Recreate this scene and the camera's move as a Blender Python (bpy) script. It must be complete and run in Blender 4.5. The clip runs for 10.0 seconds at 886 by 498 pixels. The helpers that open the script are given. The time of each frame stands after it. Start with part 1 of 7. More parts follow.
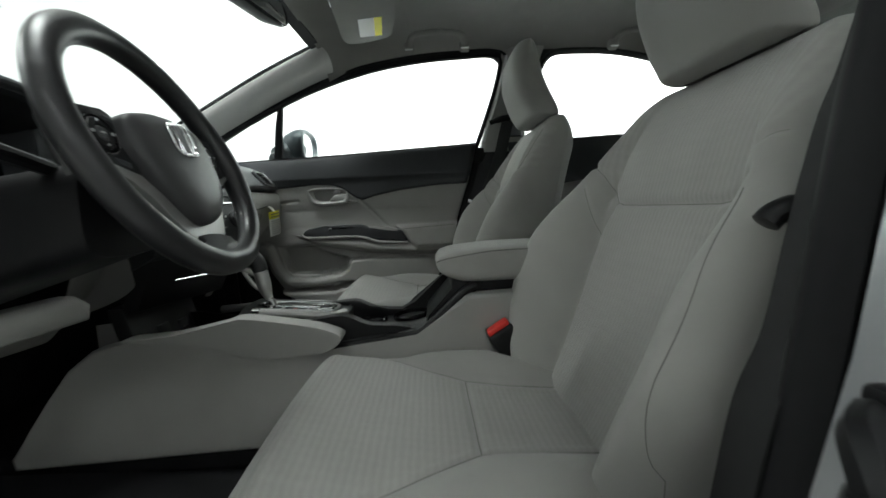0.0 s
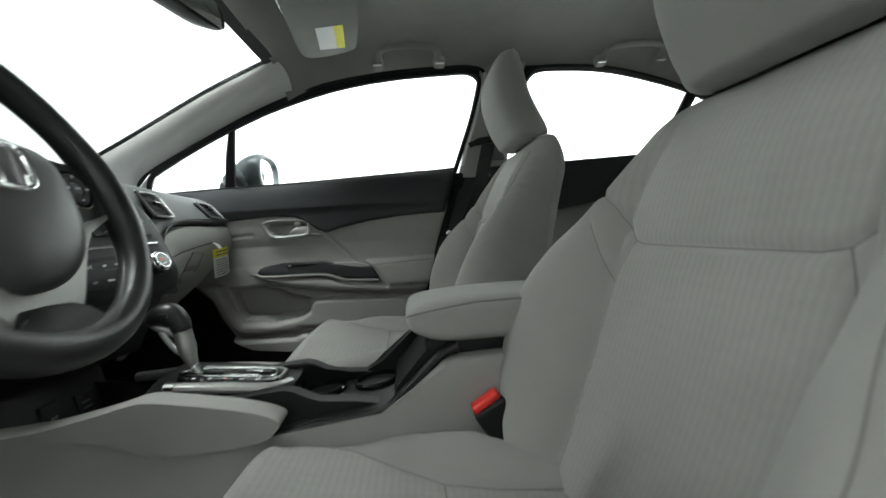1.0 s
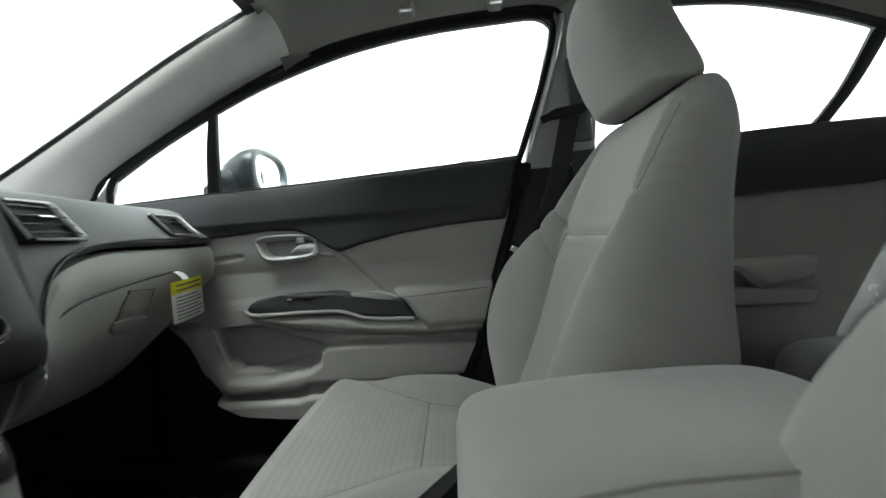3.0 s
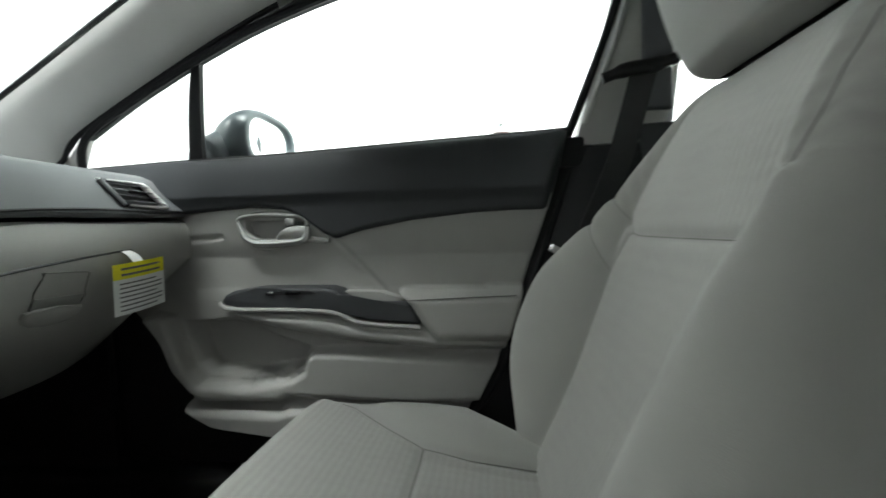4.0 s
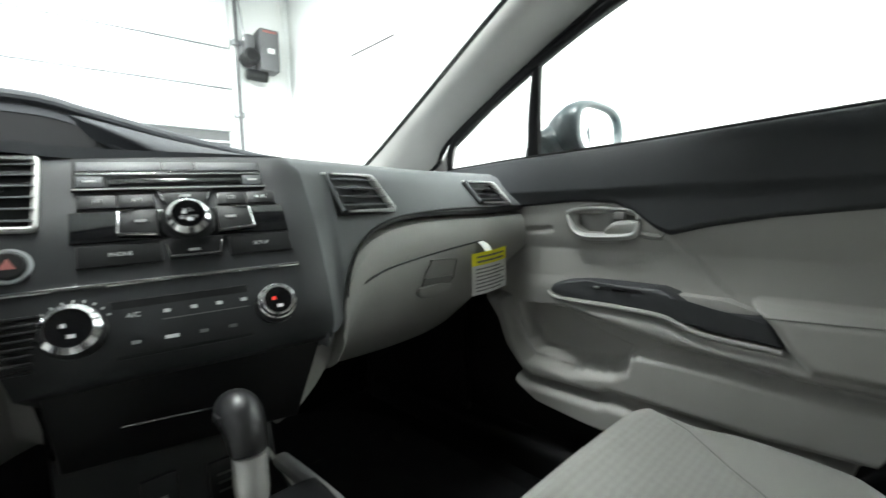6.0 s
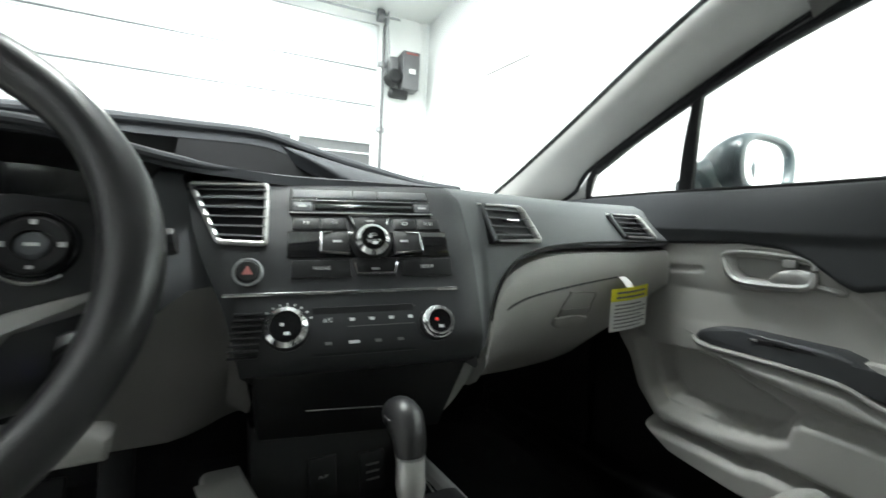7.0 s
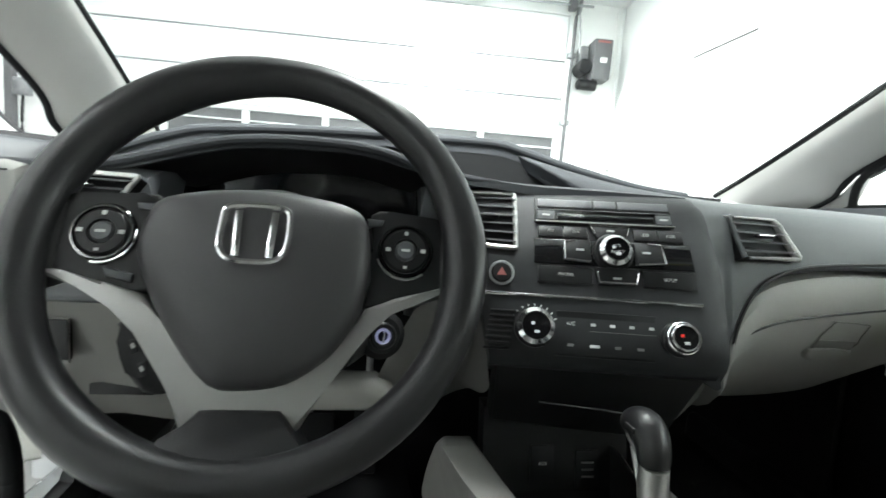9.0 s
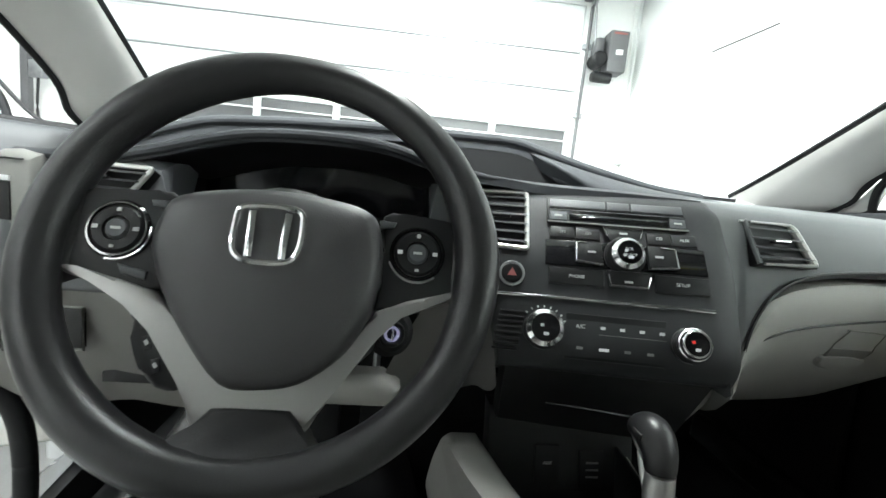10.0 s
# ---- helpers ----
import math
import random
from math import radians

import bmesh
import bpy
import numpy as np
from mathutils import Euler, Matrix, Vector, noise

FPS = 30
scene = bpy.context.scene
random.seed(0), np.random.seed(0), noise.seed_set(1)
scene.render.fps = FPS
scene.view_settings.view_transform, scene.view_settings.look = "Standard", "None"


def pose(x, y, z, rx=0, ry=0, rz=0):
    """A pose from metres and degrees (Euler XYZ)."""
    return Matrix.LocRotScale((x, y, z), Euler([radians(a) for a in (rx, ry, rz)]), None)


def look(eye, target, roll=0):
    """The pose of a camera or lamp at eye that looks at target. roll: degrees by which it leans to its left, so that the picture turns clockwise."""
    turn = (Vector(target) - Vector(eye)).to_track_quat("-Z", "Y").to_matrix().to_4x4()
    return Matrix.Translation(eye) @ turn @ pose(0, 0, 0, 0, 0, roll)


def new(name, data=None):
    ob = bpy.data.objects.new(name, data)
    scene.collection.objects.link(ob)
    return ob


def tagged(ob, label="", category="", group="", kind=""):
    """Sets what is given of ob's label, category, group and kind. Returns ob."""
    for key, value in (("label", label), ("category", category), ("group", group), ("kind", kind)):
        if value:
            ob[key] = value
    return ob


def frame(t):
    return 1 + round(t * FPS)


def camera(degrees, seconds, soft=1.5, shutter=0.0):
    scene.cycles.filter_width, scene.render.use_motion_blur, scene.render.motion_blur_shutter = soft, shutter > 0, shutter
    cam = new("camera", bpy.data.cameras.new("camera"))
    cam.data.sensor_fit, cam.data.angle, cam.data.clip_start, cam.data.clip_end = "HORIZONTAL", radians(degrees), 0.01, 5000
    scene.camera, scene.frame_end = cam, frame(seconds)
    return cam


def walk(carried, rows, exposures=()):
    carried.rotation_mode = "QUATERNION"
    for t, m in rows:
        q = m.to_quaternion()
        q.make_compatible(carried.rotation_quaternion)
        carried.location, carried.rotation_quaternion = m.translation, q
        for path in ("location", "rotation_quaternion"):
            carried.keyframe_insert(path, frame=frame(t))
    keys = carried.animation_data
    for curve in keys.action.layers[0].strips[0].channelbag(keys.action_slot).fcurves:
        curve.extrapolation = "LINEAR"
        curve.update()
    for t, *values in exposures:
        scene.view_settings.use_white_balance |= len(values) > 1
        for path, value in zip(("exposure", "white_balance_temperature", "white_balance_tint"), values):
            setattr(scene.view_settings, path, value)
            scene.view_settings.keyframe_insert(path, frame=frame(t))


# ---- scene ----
import functools

cam = camera(90.9, 10.0, 1.5, 0.5)

PATH = [
    (0, (-0.952, -0.308, 0.82), (1.038, -0.373, 0.63), -2.8),
    (0.5, (-0.859, -0.303, 0.816), (1.131, -0.461, 0.691), -3.0),
    (1, (-0.766, -0.333, 0.843), (1.226, -0.492, 0.761), -3.6),
    (1.5, (-0.661, -0.356, 0.873), (1.336, -0.453, 0.815), -3.2),
    (2, (-0.549, -0.36, 0.891), (1.449, -0.386, 0.805), -4.2),
    (2.5, (-0.435, -0.342, 0.885), (1.561, -0.256, 0.777), -4.5),
    (2.7, (-0.394, -0.328, 0.873), (1.604, -0.283, 0.817), -5.5),
    (3.8, (-0.148, -0.36, 0.867), (1.847, -0.231, 0.82), -1.1),
    (4, (-0.111, -0.367, 0.872), (1.874, -0.138, 0.786), -1.4),
    (4.5, (-0.077, -0.344, 0.883), (1.842, 0.204, 0.759), -1.5),
    (5, (-0.074, -0.353, 0.896), (1.714, 0.537, 0.797), -2.9),
    (5.5, (-0.091, -0.341, 0.906), (1.507, 0.848, 0.72), -1.8),
    (6, (-0.113, -0.328, 0.914), (1.283, 1.092, 0.733), -1.2),
    (6.2, (-0.121, -0.319, 0.922), (1.2, 1.169, 0.72), -0.4),
    (7.3, (-0.192, -0.321, 0.944), (0.691, 1.47, 0.835), 2.8),
    (7.5, (-0.203, -0.324, 0.946), (0.614, 1.498, 0.832), 2.3),
    (8, (-0.229, -0.327, 0.947), (0.377, 1.574, 0.801), 3.4),
    (8.5, (-0.251, -0.327, 0.952), (0.188, 1.618, 0.79), 4.2),
    (9, (-0.276, -0.326, 0.956), (0.012, 1.642, 0.74), 4.7),
    (9.5, (-0.286, -0.331, 0.961), (-0.065, 1.636, 0.67), 5.5),
    (10, (-0.28, -0.322, 0.966), (-0.024, 1.644, 0.703), 6.0),
]
walk(cam, [(t, look(eye, target, roll)) for t, eye, target, roll in PATH],
     ((0, 0.24), (0.5, 0.52), (1, 0.62), (2, 0.72), (4.5, 0.84), (6, 1.06), (7.5, 1.08), (10, 1.16)))
# ==== build ====

# ---- light ----
world = bpy.data.worlds.new("world")
scene.world = world
world.use_nodes = True
world.node_tree.nodes["Background"].inputs[0].default_value = (0.9, 0.95, 1.0, 1)
world.node_tree.nodes["Background"].inputs[1].default_value = 0.3


# ---- materials ----


def material(name, color, rough=0.5, metal=0.0, grain=0.0, grain_size=900.0, mottle=0.08, mottle_size=14.0, spec=0.5, coat=0.0):
    """A surface with colour mottling at a large scale, and grain as colour and bump at a small one."""
    m = bpy.data.materials.new(name)
    m.use_nodes = True
    nt = m.node_tree
    b = nt.nodes["Principled BSDF"]
    b.inputs["Roughness"].default_value = rough
    b.inputs["Metallic"].default_value = metal
    b.inputs["Specular IOR Level"].default_value = spec
    b.inputs["Coat Weight"].default_value = coat
    tc = nt.nodes.new("ShaderNodeTexCoord")
    big = nt.nodes.new("ShaderNodeTexNoise")
    big.inputs["Scale"].default_value = mottle_size
    big.inputs["Detail"].default_value = 5
    nt.links.new(tc.outputs["Object"], big.inputs["Vector"])
    fine = nt.nodes.new("ShaderNodeTexNoise")
    fine.inputs["Scale"].default_value = grain_size
    fine.inputs["Detail"].default_value = 2
    nt.links.new(tc.outputs["Object"], fine.inputs["Vector"])
    add = nt.nodes.new("ShaderNodeMath")
    add.operation = "MULTIPLY_ADD"
    add.inputs[1].default_value = 0.35
    nt.links.new(fine.outputs["Fac"], add.inputs[0])
    nt.links.new(big.outputs["Fac"], add.inputs[2])
    ramp = nt.nodes.new("ShaderNodeMapRange")
    ramp.inputs[1].default_value, ramp.inputs[2].default_value = 0.35, 1.0
    ramp.inputs[3].default_value, ramp.inputs[4].default_value = 1 - mottle, 1 + mottle
    nt.links.new(add.outputs[0], ramp.inputs[0])
    mul = nt.nodes.new("ShaderNodeVectorMath")
    mul.operation = "SCALE"
    mul.inputs[0].default_value = color
    nt.links.new(ramp.outputs[0], mul.inputs["Scale"])
    nt.links.new(mul.outputs[0], b.inputs["Base Color"])
    rr = nt.nodes.new("ShaderNodeMapRange")
    rr.inputs[3].default_value, rr.inputs[4].default_value = max(0.02, rough - 0.08), min(1, rough + 0.08)
    nt.links.new(big.outputs["Fac"], rr.inputs[0])
    nt.links.new(rr.outputs[0], b.inputs["Roughness"])
    if grain:
        bump = nt.nodes.new("ShaderNodeBump")
        bump.inputs["Strength"].default_value = grain
        bump.inputs["Distance"].default_value = 0.001
        nt.links.new(fine.outputs["Fac"], bump.inputs["Height"])
        nt.links.new(bump.outputs[0], b.inputs["Normal"])
    return m


def fabric(name, color, ribs):
    """Woven seat cloth; ribs: rows of small knitted ribs per metre across the seat, 0 for the plain side cloth."""
    m = material(name, color, 0.92, grain=0.35, grain_size=1400, mottle=0.1, mottle_size=9, spec=0.2)
    nt = m.node_tree
    b = nt.nodes["Principled BSDF"]
    b.inputs["Sheen Weight"].default_value = 0.25
    b.inputs["Sheen Roughness"].default_value = 0.6
    if ribs:
        tc = [n for n in nt.nodes if n.type == "TEX_COORD"][0]
        warp = nt.nodes.new("ShaderNodeTexNoise")
        warp.inputs["Scale"].default_value = 60
        mix = nt.nodes.new("ShaderNodeVectorMath")
        mix.operation = "MULTIPLY_ADD"
        mix.inputs[1].default_value = (0.004, 0.004, 0.004)
        nt.links.new(tc.outputs["UV"], warp.inputs["Vector"])
        nt.links.new(warp.outputs["Color"], mix.inputs[0])
        nt.links.new(tc.outputs["UV"], mix.inputs[2])
        wave = nt.nodes.new("ShaderNodeTexWave")
        wave.inputs["Scale"].default_value = ribs
        wave.inputs["Distortion"].default_value = 1.5
        wave.inputs["Detail"].default_value = 2
        wave.inputs["Detail Scale"].default_value = 3
        nt.links.new(mix.outputs[0], wave.inputs["Vector"])
        dash = nt.nodes.new("ShaderNodeTexWave")
        dash.bands_direction = "Y"
        dash.inputs["Scale"].default_value = ribs * 0.55
        dash.inputs["Distortion"].default_value = 4
        nt.links.new(mix.outputs[0], dash.inputs["Vector"])
        prod = nt.nodes.new("ShaderNodeMath")
        prod.operation = "MULTIPLY_ADD"
        prod.inputs[1].default_value = 0.35
        nt.links.new(dash.outputs["Fac"], prod.inputs[0])
        nt.links.new(wave.outputs["Fac"], prod.inputs[2])
        bump = [n for n in nt.nodes if n.type == "BUMP"][0]
        b2 = nt.nodes.new("ShaderNodeBump")
        b2.inputs["Strength"].default_value = 0.22
        b2.inputs["Distance"].default_value = 0.0012
        nt.links.new(prod.outputs[0], b2.inputs["Height"])
        nt.links.new(bump.outputs[0], b2.inputs["Normal"])
        nt.links.new(b2.outputs[0], b.inputs["Normal"])
        mul = [n for n in nt.nodes if n.type == "VECT_MATH" and n.operation == "SCALE"][0]
        tone = nt.nodes.new("ShaderNodeMapRange")
        tone.inputs[2].default_value = 1.35
        tone.inputs[3].default_value, tone.inputs[4].default_value = 0.93, 1.03
        nt.links.new(prod.outputs[0], tone.inputs[0])
        t2 = nt.nodes.new("ShaderNodeVectorMath")
        t2.operation = "SCALE"
        nt.links.new(mul.outputs[0], t2.inputs[0])
        nt.links.new(tone.outputs[0], t2.inputs["Scale"])
        nt.links.new(t2.outputs[0], b.inputs["Base Color"])
    return m


def glass_material(name, tint):
    """Thin flat glass: clear, with a reflection that grows at grazing angles."""
    m = bpy.data.materials.new(name)
    m.use_nodes = True
    nt = m.node_tree
    nt.nodes.remove(nt.nodes["Principled BSDF"])
    out = nt.nodes["Material Output"]
    clear = nt.nodes.new("ShaderNodeBsdfTransparent")
    clear.inputs[0].default_value = (*tint, 1)
    gloss = nt.nodes.new("ShaderNodeBsdfGlossy")
    gloss.inputs["Roughness"].default_value = 0.01
    facing = nt.nodes.new("ShaderNodeLayerWeight")
    facing.inputs[0].default_value = 0.5
    power = nt.nodes.new("ShaderNodeMath")
    power.operation = "POWER"
    power.inputs[1].default_value = 5.0
    nt.links.new(facing.outputs["Facing"], power.inputs[0])
    fres = nt.nodes.new("ShaderNodeMath")
    fres.operation = "MULTIPLY_ADD"
    fres.inputs[1].default_value, fres.inputs[2].default_value = 0.9, 0.04
    nt.links.new(power.outputs[0], fres.inputs[0])
    mix = nt.nodes.new("ShaderNodeMixShader")
    nt.links.new(fres.outputs[0], mix.inputs[0])
    nt.links.new(clear.outputs[0], mix.inputs[1])
    nt.links.new(gloss.outputs[0], mix.inputs[2])
    nt.links.new(mix.outputs[0], out.inputs[0])
    return m


def glow_material(name, color, strength):
    m = bpy.data.materials.new(name)
    m.use_nodes = True
    b = m.node_tree.nodes["Principled BSDF"]
    b.inputs["Emission Color"].default_value = (*color, 1)
    b.inputs["Emission Strength"].default_value = strength
    return m


CLOTH = fabric("seat_cloth_plain", (0.30, 0.297, 0.28), 0)
RIBBED = fabric("seat_cloth_ribbed", (0.315, 0.311, 0.293), 32)
SEAM = material("seam_thread", (0.175, 0.173, 0.163), 0.9)
GREY = material("grey_plastic", (0.30, 0.295, 0.28), 0.55, grain=0.25, grain_size=1100, mottle=0.05)
DARK = material("dark_plastic", (0.072, 0.076, 0.082), 0.44, grain=0.3, grain_size=1000, mottle=0.15, spec=0.4)
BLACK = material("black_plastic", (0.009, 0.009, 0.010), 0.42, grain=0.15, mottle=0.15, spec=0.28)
GLOSS = material("gloss_black_plastic", (0.006, 0.006, 0.007), 0.08, mottle=0.1)
PADSKIN = material("airbag_skin", (0.044, 0.043, 0.045), 0.42, grain=0.12, grain_size=700, mottle=0.12)
LEATHER = material("wheel_skin", (0.019, 0.0187, 0.020), 0.36, grain=0.12, grain_size=700, mottle=0.15)
SILVER = material("silver_trim", (0.50, 0.50, 0.49), 0.32, 0.75, mottle=0.05)
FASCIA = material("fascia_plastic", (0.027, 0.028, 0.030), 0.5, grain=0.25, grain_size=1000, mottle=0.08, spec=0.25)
SOFTDARK = material("soft_dash_skin", (0.036, 0.038, 0.042), 0.72, grain=0.3, grain_size=1000, mottle=0.12, spec=0.18)
CHROME = material("chrome", (0.88, 0.88, 0.89), 0.14, 1.0, mottle=0.03)
HEADLINER = material("headliner_cloth", (0.24, 0.237, 0.225), 0.95, grain=0.5, grain_size=900, mottle=0.06, spec=0.1)
CARPET = material("carpet", (0.012, 0.012, 0.013), 0.97, grain=1.0, grain_size=500, mottle=0.4, spec=0.1)
RUBBER = material("rubber_seal", (0.010, 0.010, 0.011), 0.65, grain=0.1, mottle=0.2, spec=0.2)
WEBBING = material("belt_webbing", (0.009, 0.009, 0.010), 0.7, grain=0.6, grain_size=1500, mottle=0.2)
PAINT = material("car_paint_silver", (0.52, 0.53, 0.55), 0.25, 0.55, mottle=0.04, coat=0.6)
PAINT_BLUE = material("mirror_shell_paint", (0.010, 0.019, 0.023), 0.4, 0.0, mottle=0.05, coat=0.1)
WALL = material("white_wall_paint", (0.80, 0.81, 0.80), 0.7, grain=0.2, grain_size=300, mottle=0.05, mottle_size=2)
DOORPAINT = material("white_door_steel", (0.78, 0.80, 0.80), 0.45, grain=0.1, grain_size=200, mottle=0.05, mottle_size=3)
CONCRETE = material("concrete_floor", (0.12, 0.12, 0.118), 0.6, grain=0.5, grain_size=120, mottle=0.25, mottle_size=3)
STEEL = material("galvanised_steel", (0.35, 0.36, 0.37), 0.4, 0.8, mottle=0.2, mottle_size=20)
DIMWALL = material("dim_unseen_wall", (0.22, 0.22, 0.215), 0.8, grain=0.6, grain_size=90, mottle=0.15, mottle_size=3)
PADGREY = material("soft_grey_dash_skin", (0.088, 0.093, 0.096), 0.52, grain=0.3, grain_size=1000, mottle=0.08, spec=0.3)
BOXGREY = material("grey_machine_paint", (0.11, 0.11, 0.115), 0.5, mottle=0.15)
SATIN = material("satin_spoke", (0.30, 0.295, 0.29), 0.36, 0.55, mottle=0.05)
DOORDARK = material("door_soft_trim", (0.028, 0.030, 0.033), 0.52, spec=0.4, grain=0.3, grain_size=1000, mottle=0.12)
PILLAR = material("light_grey_pillar_plastic", (0.44, 0.435, 0.42), 0.6, grain=0.25, grain_size=1100, mottle=0.05)
CUPGREY = material("grey_handle_cup", (0.17, 0.168, 0.16), 0.6, grain=0.2, grain_size=1100, mottle=0.05)
DULLRED = material("faded_red_label", (0.30, 0.09, 0.08), 0.6)
PALEPINK = material("pale_pink_print", (0.80, 0.50, 0.48), 0.6)
PALEGREY = material("pale_grey_print", (0.55, 0.56, 0.56), 0.6)
MINT = material("mint_sticker", (0.42, 0.66, 0.52), 0.6)
RED = material("red_button", (0.75, 0.03, 0.02), 0.35, mottle=0.05)
YELLOW = material("yellow_print", (0.78, 0.72, 0.02), 0.6, mottle=0.05)
PAPER = material("white_card", (0.78, 0.78, 0.76), 0.65, mottle=0.04)
INK = material("grey_print", (0.12, 0.12, 0.12), 0.6)
WHITEINK = material("white_print", (0.55, 0.55, 0.55), 0.6)
MIRROR = material("mirror_silver", (0.9, 0.92, 0.92), 0.01, 1.0, mottle=0.01)
GLASS = glass_material("clear_glass", (0.90, 0.93, 0.92))

# ---- shape helpers ----


def V(*a):
    return Vector(a)


def thing(name, at, label, category, group="", kind=""):
    ob = new(name)
    ob.location = at
    ob.empty_display_size = 0.05
    return tagged(ob, label, category, group, kind)


def part(name, bm, mats, parent=None, label="", smooth=True, kind="", category=""):
    """One mesh object from a bmesh in world coordinates, under parent."""
    bmesh.ops.recalc_face_normals(bm, faces=bm.faces)
    me = bpy.data.meshes.new(name)
    bm.to_mesh(me)
    bm.free()
    for m in mats if isinstance(mats, (list, tuple)) else [mats]:
        me.materials.append(m)
    if smooth:
        me.polygons.foreach_set("use_smooth", [True] * len(me.polygons))
        if smooth != "all":
            me.set_sharp_from_angle(angle=radians(35))
    ob = new(name, me)
    if parent:
        ob.parent = parent
        if parent.type == "EMPTY":
            ob.matrix_parent_inverse = Matrix.Translation(-parent.location)
    return tagged(ob, label, category, "", kind)


def smooth_line(pts, n=8, closed=False):
    """Points of a Catmull-Rom curve through pts."""
    p = [Vector(q) for q in pts]
    k = len(p)
    out = []
    for i in range(k if closed else k - 1):
        a, b, c, d = (p[(i + j) % k] if closed else p[min(max(i + j, 0), k - 1)] for j in (-1, 0, 1, 2))
        for s in range(n):
            t = s / n
            out.append(0.5 * (2 * b + (c - a) * t + (2 * a - 5 * b + 4 * c - d) * t * t + (3 * b - a - 3 * c + d) * t ** 3))
    if not closed:
        out.append(p[-1].copy())
    return out


def skin(bm, rings, closed=True, caps=True, mat=0):
    """Faces between rings of as many points each."""
    vs = [[bm.verts.new(p) for p in r] for r in rings]
    n = len(vs[0])
    for a, b in zip(vs, vs[1:]):
        for i in range(n if closed else n - 1):
            j = (i + 1) % n
            f = bm.faces.new((a[i], a[j], b[j], b[i]))
            f.material_index = mat
    if caps and closed:
        for r in (vs[0], vs[-1]):
            f = bm.faces.new(r)
            f.material_index = mat
    return vs


def tube(pts, r, n=10, closed=False, flat=1.0, up=(0, 0, 1), bm=None, mat=0):
    """A round or flattened bar along pts; r may be a list of radii. flat: thickness along up against width."""
    bm = bm or bmesh.new()
    p = [Vector(q) for q in pts]
    k = len(p)
    rings = []
    for i in range(k):
        a = p[(i - 1) % k] if closed or i else p[0]
        b = p[(i + 1) % k] if closed or i < k - 1 else p[-1]
        t = (b - a).normalized()
        u = Vector(up)
        s = t.cross(u)
        if s.length < 1e-4:
            s = t.cross(Vector((1, 0, 0)))
        s.normalize()
        u = s.cross(t).normalized()
        rr = r[i] if isinstance(r, (list, tuple)) else r
        rings.append([p[i] + rr * (math.cos(w) * s + flat * math.sin(w) * u) for w in (2 * math.pi * j / n for j in range(n))])
    if closed:
        rings.append(rings[0])
        skin(bm, rings, caps=False, mat=mat)
        bmesh.ops.remove_doubles(bm, verts=bm.verts, dist=1e-6)
    else:
        skin(bm, rings, mat=mat)
    return bm


def box(center, size, bevel=0.003, seg=2, turn=None, bm=None):
    b = bmesh.new()
    bmesh.ops.create_cube(b, size=1)
    bmesh.ops.scale(b, vec=size, verts=b.verts)
    if bevel:
        bmesh.ops.bevel(b, geom=list(b.edges), offset=min(bevel, min(size) * 0.45), segments=seg, profile=0.5, affect="EDGES")
    if turn is not None:
        bmesh.ops.transform(b, matrix=turn.to_3x3().to_4x4(), verts=b.verts)
    bmesh.ops.translate(b, vec=center, verts=b.verts)
    return merge(bm, b)


def merge(bm, b):
    if bm is None:
        return b
    me = bpy.data.meshes.new("tmp")
    b.to_mesh(me)
    b.free()
    bm.from_mesh(me)
    bpy.data.meshes.remove(me)
    return bm


def slab(outline, place, depth, bevel=0.004, seg=2, bm=None):
    """A plate: a 2D outline pushed from place(u, v, 0) to place(u, v, depth), its front edge rounded."""
    b = bmesh.new()
    back = [b.verts.new(place(u, v, 0)) for u, v in outline]
    front = [b.verts.new(place(u, v, depth)) for u, v in outline]
    b.faces.new(back)
    top = b.faces.new(front)
    n = len(outline)
    for i in range(n):
        j = (i + 1) % n
        b.faces.new((back[i], back[j], front[j], front[i]))
    if bevel:
        bmesh.ops.bevel(b, geom=list(top.edges), offset=bevel, segments=seg, profile=0.5, affect="EDGES", clamp_overlap=True)
    return merge(bm, b)


def strip(a, b, bulge=0.0, out=(0, 0, 1), n=8, thick=0.006, along=10):
    """A curved panel between two edges given by points; bulge: how far its middle stands out along out."""
    a, b = smooth_line(a, along), smooth_line(b, along)
    m = min(len(a), len(b))
    o = Vector(out).normalized()
    bm = bmesh.new()
    rings = []
    for p, q in zip(a[:m], b[:m]):
        front = [p.lerp(q, j / n) + o * bulge * math.sin(math.pi * j / n) for j in range(n + 1)]
        rings.append(front + [c - o * thick for c in reversed(front)])
    skin(bm, rings)
    return bm


def sheet(fn, nu, nv, thick=0.004):
    """A curved sheet fn(u, v) for u, v from 0 to 1, with thickness along its normal."""
    bm = bmesh.new()
    g = [[bm.verts.new(fn(i / nu, j / nv)) for j in range(nv + 1)] for i in range(nu + 1)]
    for i in range(nu):
        for j in range(nv):
            bm.faces.new((g[i][j], g[i + 1][j], g[i + 1][j + 1], g[i][j + 1]))
    if thick:
        bmesh.ops.solidify(bm, geom=list(bm.faces), thickness=thick)
    return bm


